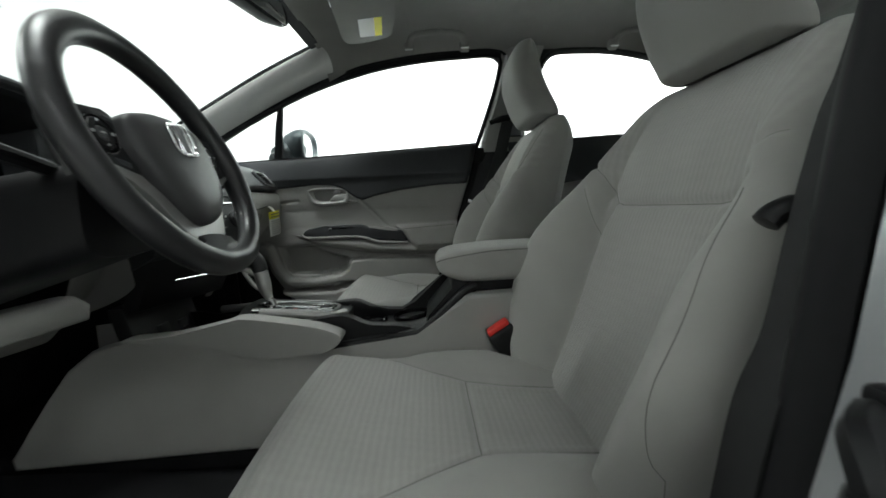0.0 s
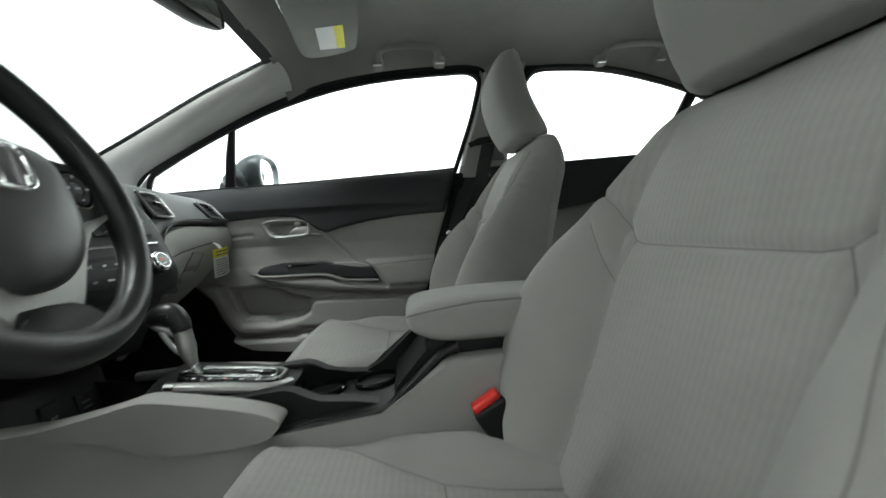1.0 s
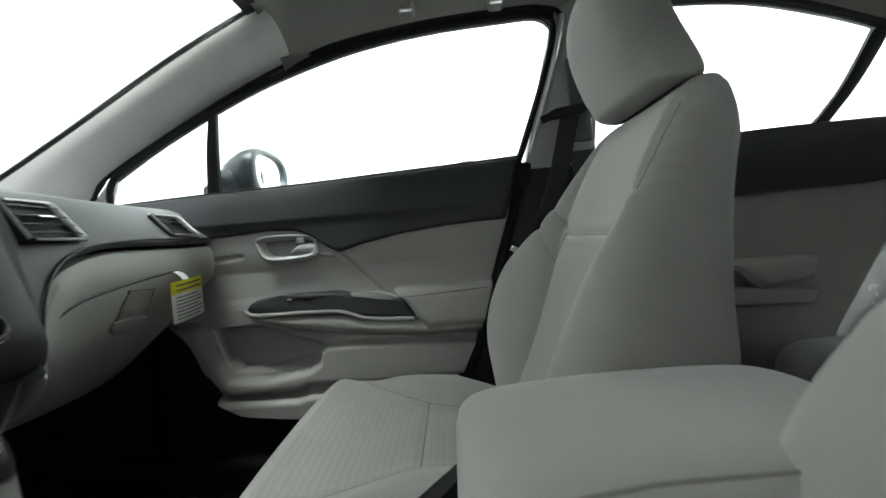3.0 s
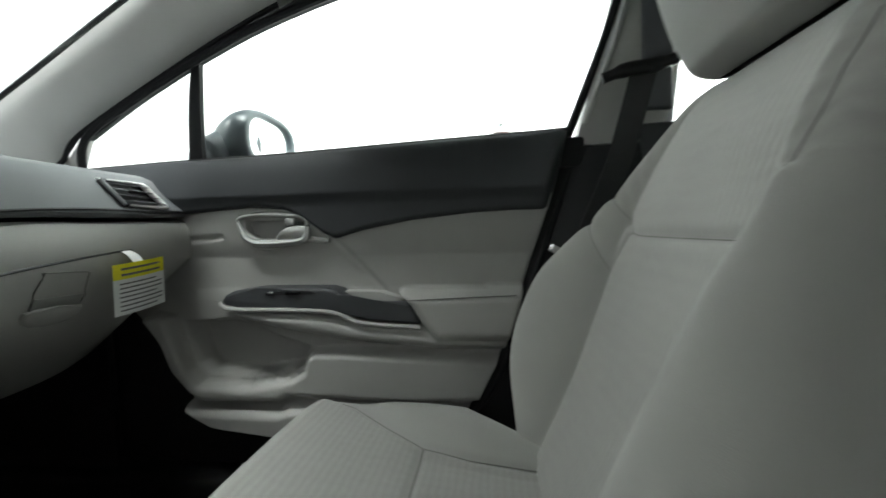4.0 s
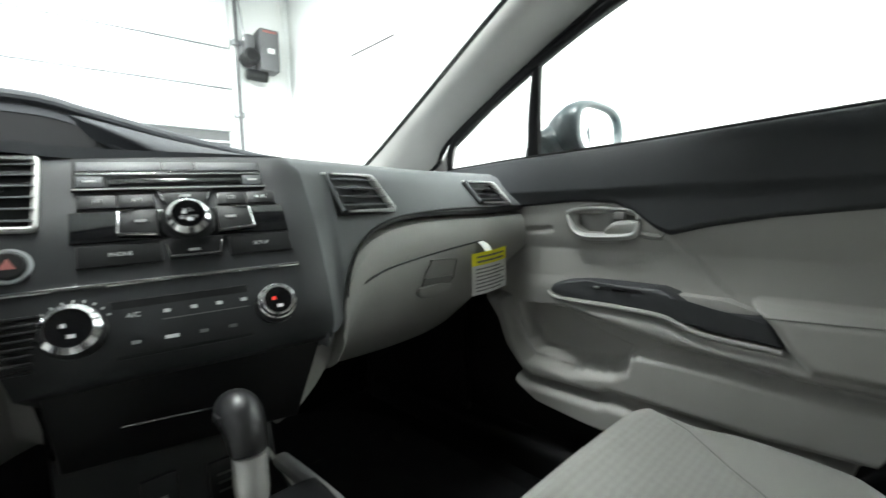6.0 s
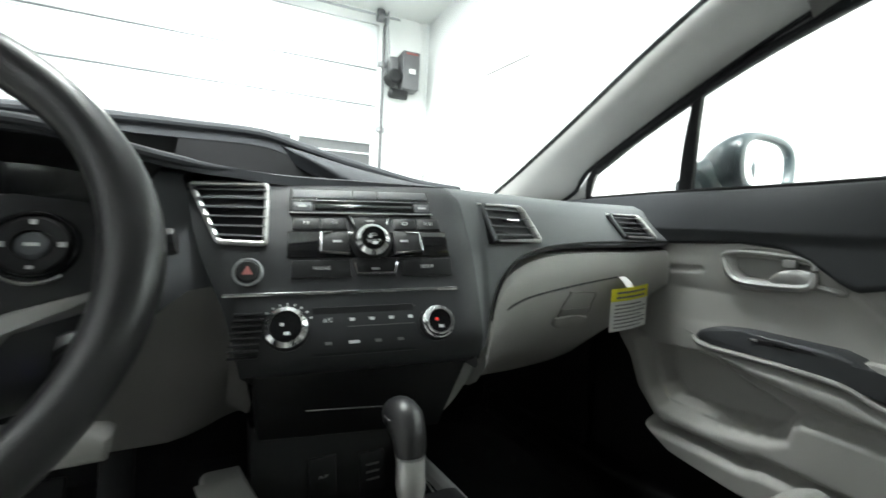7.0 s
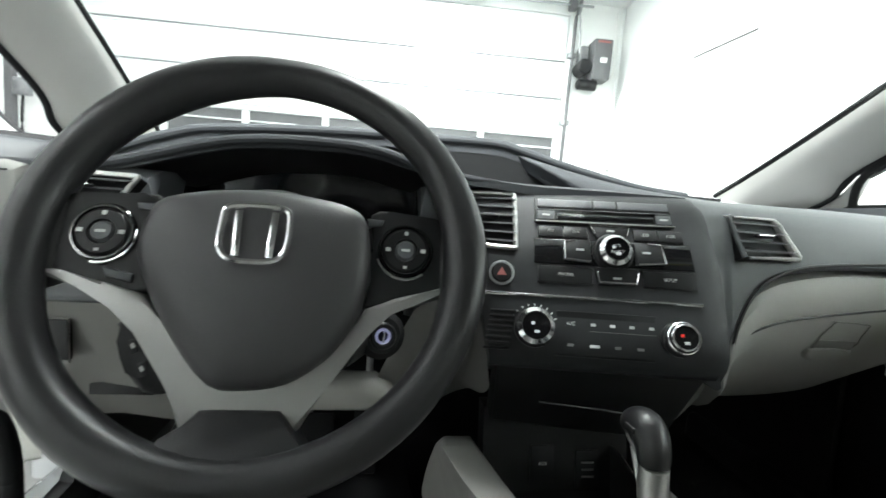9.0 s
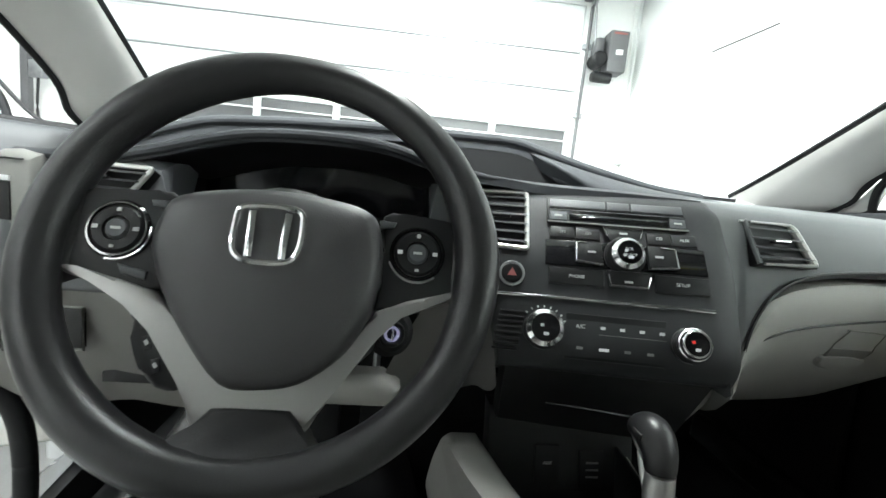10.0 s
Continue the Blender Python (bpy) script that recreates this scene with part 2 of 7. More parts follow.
def disc(center, axis, r, depth, n=28, bevel=0.0, bm=None, hole=0.0):
    """A round knob, or a ring if it has a hole, from center outwards along axis."""
    a = Vector(axis).normalized()
    s = a.orthogonal().normalized()
    u = a.cross(s)
    c = Vector(center)
    prof = [(hole, 0), (r, 0), (r, depth - bevel), (r - bevel, depth), (hole, depth)] if bevel else [(hole, 0), (r, 0), (r, depth), (hole, depth)]
    b = bmesh.new()
    rings = []
    for i in range(n):
        w = 2 * math.pi * i / n
        d = math.cos(w) * s + math.sin(w) * u
        rings.append([c + d * max(q, 1e-4) + a * h for q, h in prof])
    rings.append(rings[0])
    skin(b, rings, closed=hole > 0, caps=False)
    bmesh.ops.remove_doubles(b, verts=b.verts, dist=2e-4 if not hole else 1e-6)
    return merge(bm, b)


@functools.lru_cache(maxsize=None)
def eased(pts):
    """Fine samples of a smooth line through (x, value) pairs that never overshoots them."""
    x, y = np.array(pts, float).T
    d = np.diff(y) / np.diff(x)
    m = np.zeros_like(y)
    for i in range(1, len(x) - 1):
        if d[i - 1] * d[i] > 0:
            m[i] = math.copysign(min(abs(d[i - 1] + d[i]) / 2, 3 * abs(d[i - 1]), 3 * abs(d[i])), d[i])
    m[0], m[-1] = d[0], d[-1]
    xs, ys = [], []
    for i, h in enumerate(np.diff(x)):
        t = np.linspace(0, 1, 17)
        xs.append(x[i] + h * t)
        ys.append((1 + 2 * t) * (1 - t) ** 2 * y[i] + t * (1 - t) ** 2 * h * m[i] + t * t * (3 - 2 * t) * y[i + 1] + t * t * (t - 1) * h * m[i + 1])
    return np.concatenate(xs), np.concatenate(ys)


def table(x, pts):
    """A value read from a smooth line through (x, value) pairs."""
    return float(np.interp(x, *eased(tuple(pts))))


# ---- the garage ----
GX0, GX1, GY0, GY1, GZ = -8.5, 2.15, -5.2, 4.3, 3.15


def structure(name, bm, mats, label, category, smooth=False):
    ob = part(name, bm, mats, None, label, smooth, "structure", category)
    return ob


structure("ground", box(((GX0 + GX1) / 2, (GY0 + GY1) / 2, -0.1), (GX1 - GX0 + 1, GY1 - GY0 + 1, 0.2), 0), CONCRETE,
          "grey concrete garage floor under the car", "floor")
structure("wall_east", box((GX1 + 0.1, (GY0 + GY1) / 2, GZ / 2), (0.2, GY1 - GY0 + 0.8, GZ), 0), WALL,
          "white painted garage side wall", "wall")
# unseen wall, coloured dark grey and set far off to cut side light
structure("wall_west", box((GX0 - 0.1, (GY0 + GY1) / 2, GZ / 2), (0.2, GY1 - GY0 + 0.8, GZ), 0), DIMWALL,
          "unseen garage wall, kept dark grey to dim the open car door side", "wall")
structure("wall_south", box(((GX0 + GX1) / 2, GY0 - 0.1, GZ / 2), (GX1 - GX0, 0.2, GZ), 0), WALL,
          "white painted garage wall behind the car", "wall")
structure("ceiling", box(((GX0 + GX1) / 2, (GY0 + GY1) / 2, GZ + 0.1), (GX1 - GX0 + 0.4, GY1 - GY0 + 0.8, 0.2), 0), WALL,
          "flat white garage ceiling", "ceiling")
# wall with the opening for the overhead door
DX0, DX1, DZ = -3.45, 1.56, 3.02
bm = box(((DX1 + GX1) / 2, GY1 + 0.12, GZ / 2), (GX1 - DX1, 0.2, GZ), 0)
box(((DX0 + GX0) / 2, GY1 + 0.12, GZ / 2), (DX0 - GX0, 0.2, GZ), 0, bm=bm)
box(((DX0 + DX1) / 2, GY1 + 0.12, (DZ + GZ) / 2), (DX1 - DX0, 0.2, GZ - DZ), 0, bm=bm)
structure("wall_north", bm, WALL, "white garage front wall round the overhead door", "wall")

# added fixtures, none in view; rows and watts shape the cabin light
for gy in (-3.6, -1.2, 0.5, 3.3):
    for gx, watts in ((-6.0, 10.0 if gy < 0 else 3.0), (-2.4, 4.0 if gy < 0 else 1.5), (0.3, 430.0 if gy < -2 else 250.0 if gy < 0 else 32.0 if gy < 2 else 52.0)):
        fixture = thing("unseen_ceiling_light", (gx, gy, GZ), "unseen white ceiling fixture with lit tubes, added to light the car", "ceiling light", "ceiling lights")
        part("housing", box((gx, gy, GZ - 0.025), (0.30, 1.24, 0.05), 0.006), WALL, fixture)
        for off in (-0.07, 0.07):
            part("lit_tube", tube([(gx + off, gy - 0.58, GZ - 0.075), (gx + off, gy + 0.58, GZ - 0.075)], 0.016, 12),
                 glow_material("tube_glow", (0.93, 0.97, 1.0), 14.0), fixture)
        lamp = new("unseen_tube_lamp", bpy.data.lights.new("unseen_tube_lamp", "AREA"))
        lamp.data.shape, lamp.data.size, lamp.data.size_y = "RECTANGLE", 0.3, 1.2
        lamp.data.energy, lamp.data.color = watts, (0.94, 1.0, 0.972)
        lamp.matrix_world = pose(gx, gy, GZ - 0.1)

# overhead door in front of the car
door = thing("overhead_door", ((DX0 + DX1) / 2, GY1 + 0.05, 0), "white sectional overhead garage door with a glazed row", "garage door")
for z0, z1 in ((0.02, 0.62), (0.63, 1.22), (1.79, 2.15), (2.16, 2.54), (2.55, 3.02)):
    bm = box(((DX0 + DX1) / 2, GY1 + 0.06, (z0 + z1) / 2), (DX1 - DX0 - 0.02, 0.05, z1 - z0 - 0.008), 0.006)
    box(((DX0 + DX1) / 2, GY1 + 0.03, z1 - 0.02), (DX1 - DX0 - 0.03, 0.012, 0.02), 0.003, bm=bm)
    part("door_section", bm, DOORPAINT, door, smooth=False)
    part("section_joint", box(((DX0 + DX1) / 2, GY1 + 0.030, z1 + 0.004), (DX1 - DX0 - 0.03, 0.016, 0.003), 0), STEEL, door, smooth=False)
glazed = part("glazed_section", box(((DX0 + DX1) / 2, GY1 + 0.06, 1.765), (DX1 - DX0 - 0.02, 0.05, 0.05), 0.004), DOORPAINT, door)
part("bottom_rail", box(((DX0 + DX1) / 2, GY1 + 0.06, 1.255), (DX1 - DX0 - 0.02, 0.05, 0.06), 0.004), DOORPAINT, door)
npan = 6
pw = (DX1 - DX0 - 0.02) / npan
for i in range(npan + 1):
    part("mullion", box((DX0 + 0.01 + i * pw, GY1 + 0.058, 1.51), (0.07, 0.054, 0.452), 0.004), DOORPAINT, glazed)
for i in range(npan):
    x = DX0 + 0.01 + (i + 0.5) * pw
    part("pane", box((x, GY1 + 0.07, 1.51), (pw - 0.075, 0.01, 0.45), 0), BOXGREY, glazed, "dark glass pane")
    part("pane_bead", box((x, GY1 + 0.04, 1.63), (pw - 0.01, 0.014, 0.016), 0.003), DOORPAINT, glazed)
for x in (DX1 + 0.045, DX0 - 0.045):
    track = thing("door_track", (x, GY1, 0), "vertical galvanised steel door track on the wall", "door track", "door tracks")
    part("rail", box((x, GY1 - 0.03, 1.5), (0.02, 0.06, 3.0), 0.004), BOXGREY, track)
    part("flange", box((x + (0.03 if x > 0 else -0.03), GY1 + 0.012, 1.5), (0.06, 0.018, 3.0), 0.003), DOORPAINT, track)
    for z in (0.5, 1.2, 1.9, 2.6):
        part("bracket", box((x, GY1 - 0.01, z), (0.09, 0.05, 0.05), 0.004), STEEL, track)
shaft = thing("torsion_shaft", (0, GY1 - 0.12, 3.06), "steel torsion shaft with a grey coil spring above the door", "door spring")
part("shaft", tube([(DX0, GY1 - 0.12, 3.06), (1.75, GY1 - 0.12, 3.06)], 0.013, 10), STEEL, shaft)
coil = [(-1.0 + 1.66 * i / 500, GY1 - 0.12 + 0.036 * math.cos(i * 0.9), 3.06 + 0.036 * math.sin(i * 0.9)) for i in range(501)]
part("coil_spring", tube(coil, 0.009, 5, up=(0, 1, 0.3)), STEEL, shaft)
part("end_drum", disc((1.50, GY1 - 0.12, 3.06), (1, 0, 0), 0.065, 0.07, bevel=0.01), BOXGREY, shaft)
part("end_plate", box((1.62, GY1 - 0.06, 3.06), (0.012, 0.16, 0.13), 0.003), STEEL, shaft)
opener = thing("door_operator", (1.83, GY1, 2.5), "grey wall-mounted door operator box with a motor", "door opener")
part("control_box", box((1.87, GY1 - 0.11, 2.53), (0.19, 0.2, 0.40), 0.012), BOXGREY, opener)
part("red_band", box((1.87, GY1 - 0.213, 2.70), (0.13, 0.006, 0.020), 0.002), DULLRED, opener)
part("data_label", box((1.88, GY1 - 0.213, 2.52), (0.07, 0.006, 0.05), 0.002), PAPER, opener)
part("motor", disc((1.70, GY1 - 0.02, 2.45), (0, -1, 0), 0.075, 0.19, bevel=0.02), BLACK, opener)
part("gear_case", box((1.70, GY1 - 0.08, 2.58), (0.09, 0.15, 0.17), 0.02, 3), BOXGREY, opener)
part("brake", disc((1.86, GY1 - 0.10, 2.29), (-1, 0, 0), 0.055, 0.2, bevel=0.015), BLACK, opener)
part("chain", tube(smooth_line([(1.66, GY1 - 0.1, 2.6), (1.63, GY1 - 0.1, 2.9), (1.60, GY1 - 0.12, 3.05)], 6), 0.01, 6), STEEL, opener)
part("cable", tube(smooth_line([(1.95, GY1 - 0.1, 2.36), (2.03, GY1 - 0.1, 2.42), (2.05, GY1 - 0.06, 2.7), (2.03, GY1 - 0.05, 3.1)], 8), 0.008, 6), PAPER, opener)


def conduit(pts, label):
    ob = thing("conduit", pts[0], label, "conduit", "wall conduits")
    part("pipe", tube(smooth_line(pts, 6), 0.012, 8), DOORPAINT, ob)
    part("outlet_box", box(pts[-1], (0.07, 0.05, 0.11), 0.006), DOORPAINT, ob)
    return ob


conduit([(2.11, GY1 - 0.02, 3.14), (2.11, GY1 - 0.02, 2.3), (2.11, GY1 - 0.02, 1.5)], "thin white conduit running down to an outlet box")
crack = thing("wall_rail", (GX1, 2.8, 2.2), "thin grey rail fixed to the white side wall", "wall rail")
part("rail", box((GX1 - 0.005, 2.62, 2.20), (0.010, 0.66, 0.008), 0.003, turn=pose(0, 0, 0, 2.5)), BOXGREY, crack)
# by the left jamb
post = thing("corner_post", (-3.86, GY1 - 0.25, 0), "dark steel post with a cable by the door", "post")
part("tube", box((-3.86, GY1 - 0.25, 1.57), (0.07, 0.07, 3.14), 0.006), BOXGREY, post)
part("switch_box", box((-3.76, GY1 - 0.24, 1.72), (0.13, 0.08, 0.16), 0.008), STEEL, post)
part("loose_cable", tube(smooth_line([(-3.76, GY1 - 0.24, 1.64), (-3.76, GY1 - 0.24, 1.25), (-3.62, GY1 - 0.2, 1.1), (-3.5, GY1 - 0.1, 1.12)], 8), 0.012, 6), BLACK, post)

# the car stands slightly askew in the garage
swing = Matrix.Translation((1.56, GY1, 0)) @ Matrix.Rotation(radians(-5.0), 4, "Z") @ Matrix.Translation((-1.56, -GY1, 0))
for ob in list(scene.objects):
    if ob.parent is None and ob.type != "CAMERA":
        ob.matrix_basis = swing @ ob.matrix_basis

# ---- car shell ----
structure("floor", box((0, -0.45, 0.315), (1.44, 2.9, 0.03), 0), CARPET, "black carpeted car floor", "car floor")


def widen(y):
    """How much further out the driver side stands, ahead of the centre pillar."""
    t = max(0.0, min(1.0, (y + 0.45) / 0.40))
    return 0.13 * t * t * (3 - 2 * t)


def roof(u, v):
    w = abs(2 * u - 1)
    y0 = 0.045 - 0.03 * w ** 4
    y = y0 + (-2.0 - y0) * v
    x = -0.672 + 1.344 * u - widen(y) * max(0.0, 1 - 2 * u)
    side_low = 1.372 + (-0.068 * max(0.0, (y + 0.42) / 0.45) ** 2 if y > -0.42 else -0.20 * max(0.0, (-0.78 - y)) ** 2)
    z = 1.445 - 0.012 * w ** 2 - (1.433 - side_low) * w ** 10
    z -= 0.055 * max(0, 1 - v / 0.10) ** 2 * (1 - 0.6 * w ** 6)
    if y < -0.9:
        z -= 0.16 * (-0.9 - y) ** 2
    return (x, y, z)


structure("headliner", sheet(roof, 60, 60, 0.012), HEADLINER, "grey woven cloth car headliner", "headliner", True)
structure("roof_panel", sheet(lambda u, v: Vector(roof(u, v)) * 1.0 + V((u - 0.5) * 0.06, 0, 0.035), 30, 30, 0.01), PAINT, "silver painted car roof", "car roof", True)
# firewall and rear bulkhead close the cabin
structure("firewall", box((0, 0.86, 0.62), (1.42, 0.03, 0.82), 0), CARPET, "black felt firewall behind the pedals", "firewall")
structure("parcel_shelf", box((0, -1.82, 0.92), (1.36, 0.42, 0.04), 0.01), DARK, "dark felt rear parcel shelf", "parcel shelf")
structure("rear_bulkhead", box((0, -1.75, 0.62), (1.40, 0.03, 0.62), 0), CARPET, "black rear bulkhead", "bulkhead")

# edges of the passenger side openings; the driver side mirrors them
WS = [(0.655, 0.80, 1.03), (0.635, 0.66, 1.085), (0.612, 0.48, 1.165), (0.592, 0.22, 1.296), (0.574, 0.02, 1.380)]
SEAL = [(0.705, 0.62, 0.985), (0.708, 0.525, 1.03), (0.706, 0.468, 1.092), (0.695, 0.19, 1.234), (0.676, 0.00, 1.306)]
GTOP = [(0.708, 0.462, 1.08), (0.700, 0.33, 1.153), (0.692, 0.176, 1.224), (0.686, 0.037, 1.276), (0.680, -0.136, 1.322),
        (0.676, -0.309, 1.347), (0.674, -0.485, 1.357), (0.675, -0.567, 1.357), (0.680, -0.602, 1.332)]
BELT = [(0.735, 0.47, 1.008), (0.735, 0.261, 1.016), (0.735, 0.02, 1.022), (0.735, -0.212, 1.032), (0.735, -0.437, 1.041), (0.735, -0.512, 1.045)]
RTOP = [(0.690, -0.745, 1.30), (0.684, -0.775, 1.345), (0.680, -0.83, 1.362), (0.680, -1.03, 1.353), (0.685, -1.22, 1.312), (0.692, -1.36, 1.268), (0.698, -1.435, 1.230), (0.700, -1.462, 1.205), (0.706, -1.445, 1.16), (0.720, -1.385, 1.068)]
RBELT = [(0.735, -0.62, 1.046), (0.735, -0.9, 1.052), (0.735, -1.13, 1.060), (0.735, -1.25, 1.066), (0.735, -1.36, 1.066), (0.732, -1.38, 1.066)]


def side(pts, s):
    return [(p[0] if s > 0 else -p[0] - widen(p[1]), p[1], p[2]) for p in pts]


for s, nm in ((1, "passenger"), (-1, "driver")):
    structure("pillar_trim", strip(side(WS, s), side(SEAL, s), 0.030, (-s * 0.85, -0.50, 0.10), 12, 0.008), PILLAR,
              "light grey grained plastic windscreen pillar trim", "pillar trim", True)
    structure("trim", tube(smooth_line(side(SEAL, s) + side([(0.672, -0.136, 1.340), (0.670, -0.309, 1.364), (0.668, -0.485, 1.373), (0.668, -0.575, 1.372), (0.676, -0.622, 1.345)] + ([(0.700, -0.592, 1.22), (0.728, -0.530, 1.03)] if s > 0 else [(0.695, -0.618, 1.22), (0.715, -0.600, 1.00)]) + ([(0.70, -0.44, 0.78), (0.68, -0.36, 0.58), (0.67, -0.20, 0.42)] if s > 0 else [(0.716, -0.570, 0.80), (0.712, -0.548, 0.62), (0.710, -0.44, 0.42)]), s), 8), 0.0055, 8),
              RUBBER, "black rubber door opening seal", "door seal", True)
    structure("trim", tube(smooth_line([(p[0] - s * 0.008, p[1], p[2] + 0.004) for p in side(RTOP, s)], 6), 0.008, 8), RUBBER, "black rubber rear door seal", "door seal", True)
    # B pillar: grey upper trim, black lower trim
    bp = strip(side([(0.676, -0.612, 1.38), (0.696, -0.580, 1.25), (0.722, -0.520, 1.02)] if s > 0 else [(0.668, -0.64, 1.38), (0.672, -0.632, 1.25), (0.680, -0.615, 1.02)], s), side([(0.662, -0.76, 1.38), (0.680, -0.715, 1.25), (0.708, -0.665, 1.02)], s), 0.018, (-s, 0, 0), 8, 0.05)
    structure("pillar_trim", bp, GREY, "grey centre pillar upper trim", "pillar trim", True)
    bp = strip(side([(0.662, -0.625, 1.018), (0.662, -0.580, 0.80), (0.662, -0.545, 0.60), (0.662, -0.45, 0.36)] if s < 0 else [(0.735, -0.50, 1.018), (0.725, -0.42, 0.80), (0.71, -0.34, 0.60), (0.70, -0.20, 0.36)], s), side([(0.705, -0.668, 1.018), (0.690, -0.66, 0.80), (0.685, -0.66, 0.60), (0.685, -0.66, 0.36)], s), 0.018, (-s, 0, 0), 8, 0.06)
    structure("pillar_trim", bp, BLACK, "black centre pillar lower trim", "pillar trim", True)
    if s < 0:
        structure("pillar_trim", strip([(-0.660, -0.622, 1.02), (-0.660, -0.590, 0.90), (-0.660, -0.572, 0.80), (-0.660, -0.555, 0.70), (-0.660, -0.52, 0.55), (-0.66, -0.45, 0.38)],
                  [(-0.706, -0.612, 1.02), (-0.704, -0.592, 0.90), (-0.702, -0.574, 0.80), (-0.700, -0.556, 0.69), (-0.70, -0.525, 0.55), (-0.70, -0.455, 0.38)], 0.012, (0, 1, 0), 6, 0.03), RUBBER, "black front edge of the centre pillar trim", "pillar trim", True)
    # added box outboard of the trim, keeps outside light out of the gap
    structure("pillar_trim", box((0.694 if s > 0 else -0.694, -0.69, 1.378), (0.016, 0.24, 0.05), 0.004), RUBBER, "dark box added above the centre pillar to block outside light", "pillar trim")
    # rear quarter panel beside the back window
    cq = [(-1.33, 1.325), (-1.43, 1.262), (-1.485, 1.222), (-1.482, 1.195), (-1.462, 1.15), (-1.405, 1.062), (-1.40, 0.86), (-2.02, 0.86), (-2.02, 0.99), (-1.85, 1.12), (-1.62, 1.29), (-1.48, 1.345)]
    structure("pillar_trim", slab(cq, lambda u, v, w: (s * (0.735 - w - 0.10 * max(0, v - 1.06) - 0.10 * max(0, -1.55 - u)), u, v), 0.05, 0.02, 4),
              GREY, "grey rear quarter pillar trim", "pillar trim", True)
    structure("sill", box((0.72 if s > 0 else -0.80, -0.5, 0.34), (0.13, 2.6, 0.12), 0.02, 3), PAINT if s < 0 else BLACK,
              "silver painted door sill" if s < 0 else "black plastic door sill trim", "door sill", True)


# windscreen
ws_bottom = [(-0.785, 0.80, 1.03), (-0.35, 0.95, 1.01), (0, 0.98, 1.005), (0.3, 0.95, 1.01), (0.655, 0.80, 1.03)]
ws_top = [(-0.704, 0.02, 1.380), (-0.3, 0.045, 1.398), (0, 0.055, 1.402), (0.3, 0.045, 1.398), (0.574, 0.02, 1.380)]
wa, wb = smooth_line(ws_bottom, 6), smooth_line(ws_top, 6)


def pane(fn, nu, nv, name, label, parent=None):
    ob = part(name, sheet(fn, nu, nv, 0), GLASS, parent, label, "all", "" if parent else "structure", "" if parent else "window")
    ob.visible_shadow = False
    return ob


def between(a, b):
    return lambda u, v: a[round(u * (len(a) - 1))].lerp(b[round(u * (len(b) - 1))], v)


pane(between(wa, wb), 24, 8, "windscreen", "clear curved glass windscreen")
structure("windscreen_band", strip(ws_top, [(p[0], p[1] + 0.03, p[2] - 0.012) for p in ws_top], 0.0, (0, 0, 1), 3, 0.004), RUBBER,
          "black border along the top of the windscreen", "windscreen band")
for s in (1, -1):
    edge = [Vector(p) for p in side(WS, s)]
    structure("windscreen_band", tube(smooth_line([p + V(s * 0.004, 0.012, 0.004) for p in edge], 6), 0.006, 6), RUBBER,
              "black border along the edge of the windscreen", "windscreen band", True)
# rear window
rb = smooth_line([(-0.62, -1.98, 1.0), (0, -2.1, 1.0), (0.62, -1.98, 1.0)], 8)
rt = smooth_line([(-0.58, -1.50, 1.33), (0, -1.58, 1.36), (0.58, -1.50, 1.33)], 8)
pane(between(rb, rt), 16, 6, "rear_window", "clear curved rear window glass")


# ---- doors ----
def beside(line, y, z):
    """Distance from the points (y, z) to a broken line."""
    best = np.full_like(y, 9.0)
    for (a, b), (c, e) in zip(line, line[1:]):
        t = np.clip(((y - a) * (c - a) + (z - b) * (e - b)) / ((c - a) ** 2 + (e - b) ** 2), 0, 1)
        best = np.minimum(best, np.hypot(y - a - t * (c - a), z - b - t * (e - b)))
    return best


def inward(outline, y, z):
    """How far the points (y, z) lie inside an outline; negative outside."""
    loop = list(outline) + [outline[0]]
    odd = np.zeros(y.shape, bool)
    for (a, b), (c, e) in zip(loop, loop[1:]):
        if b != e:
            odd ^= ((b > z) != (e > z)) & (y < (c - a) * (z - b) / (e - b) + a)
    return np.where(odd, 1, -1) * beside(loop, y, z)


def rounded(pts, n=4):
    return [(p.x, p.y) for p in smooth_line([(*p, 0) for p in pts], n, True)]


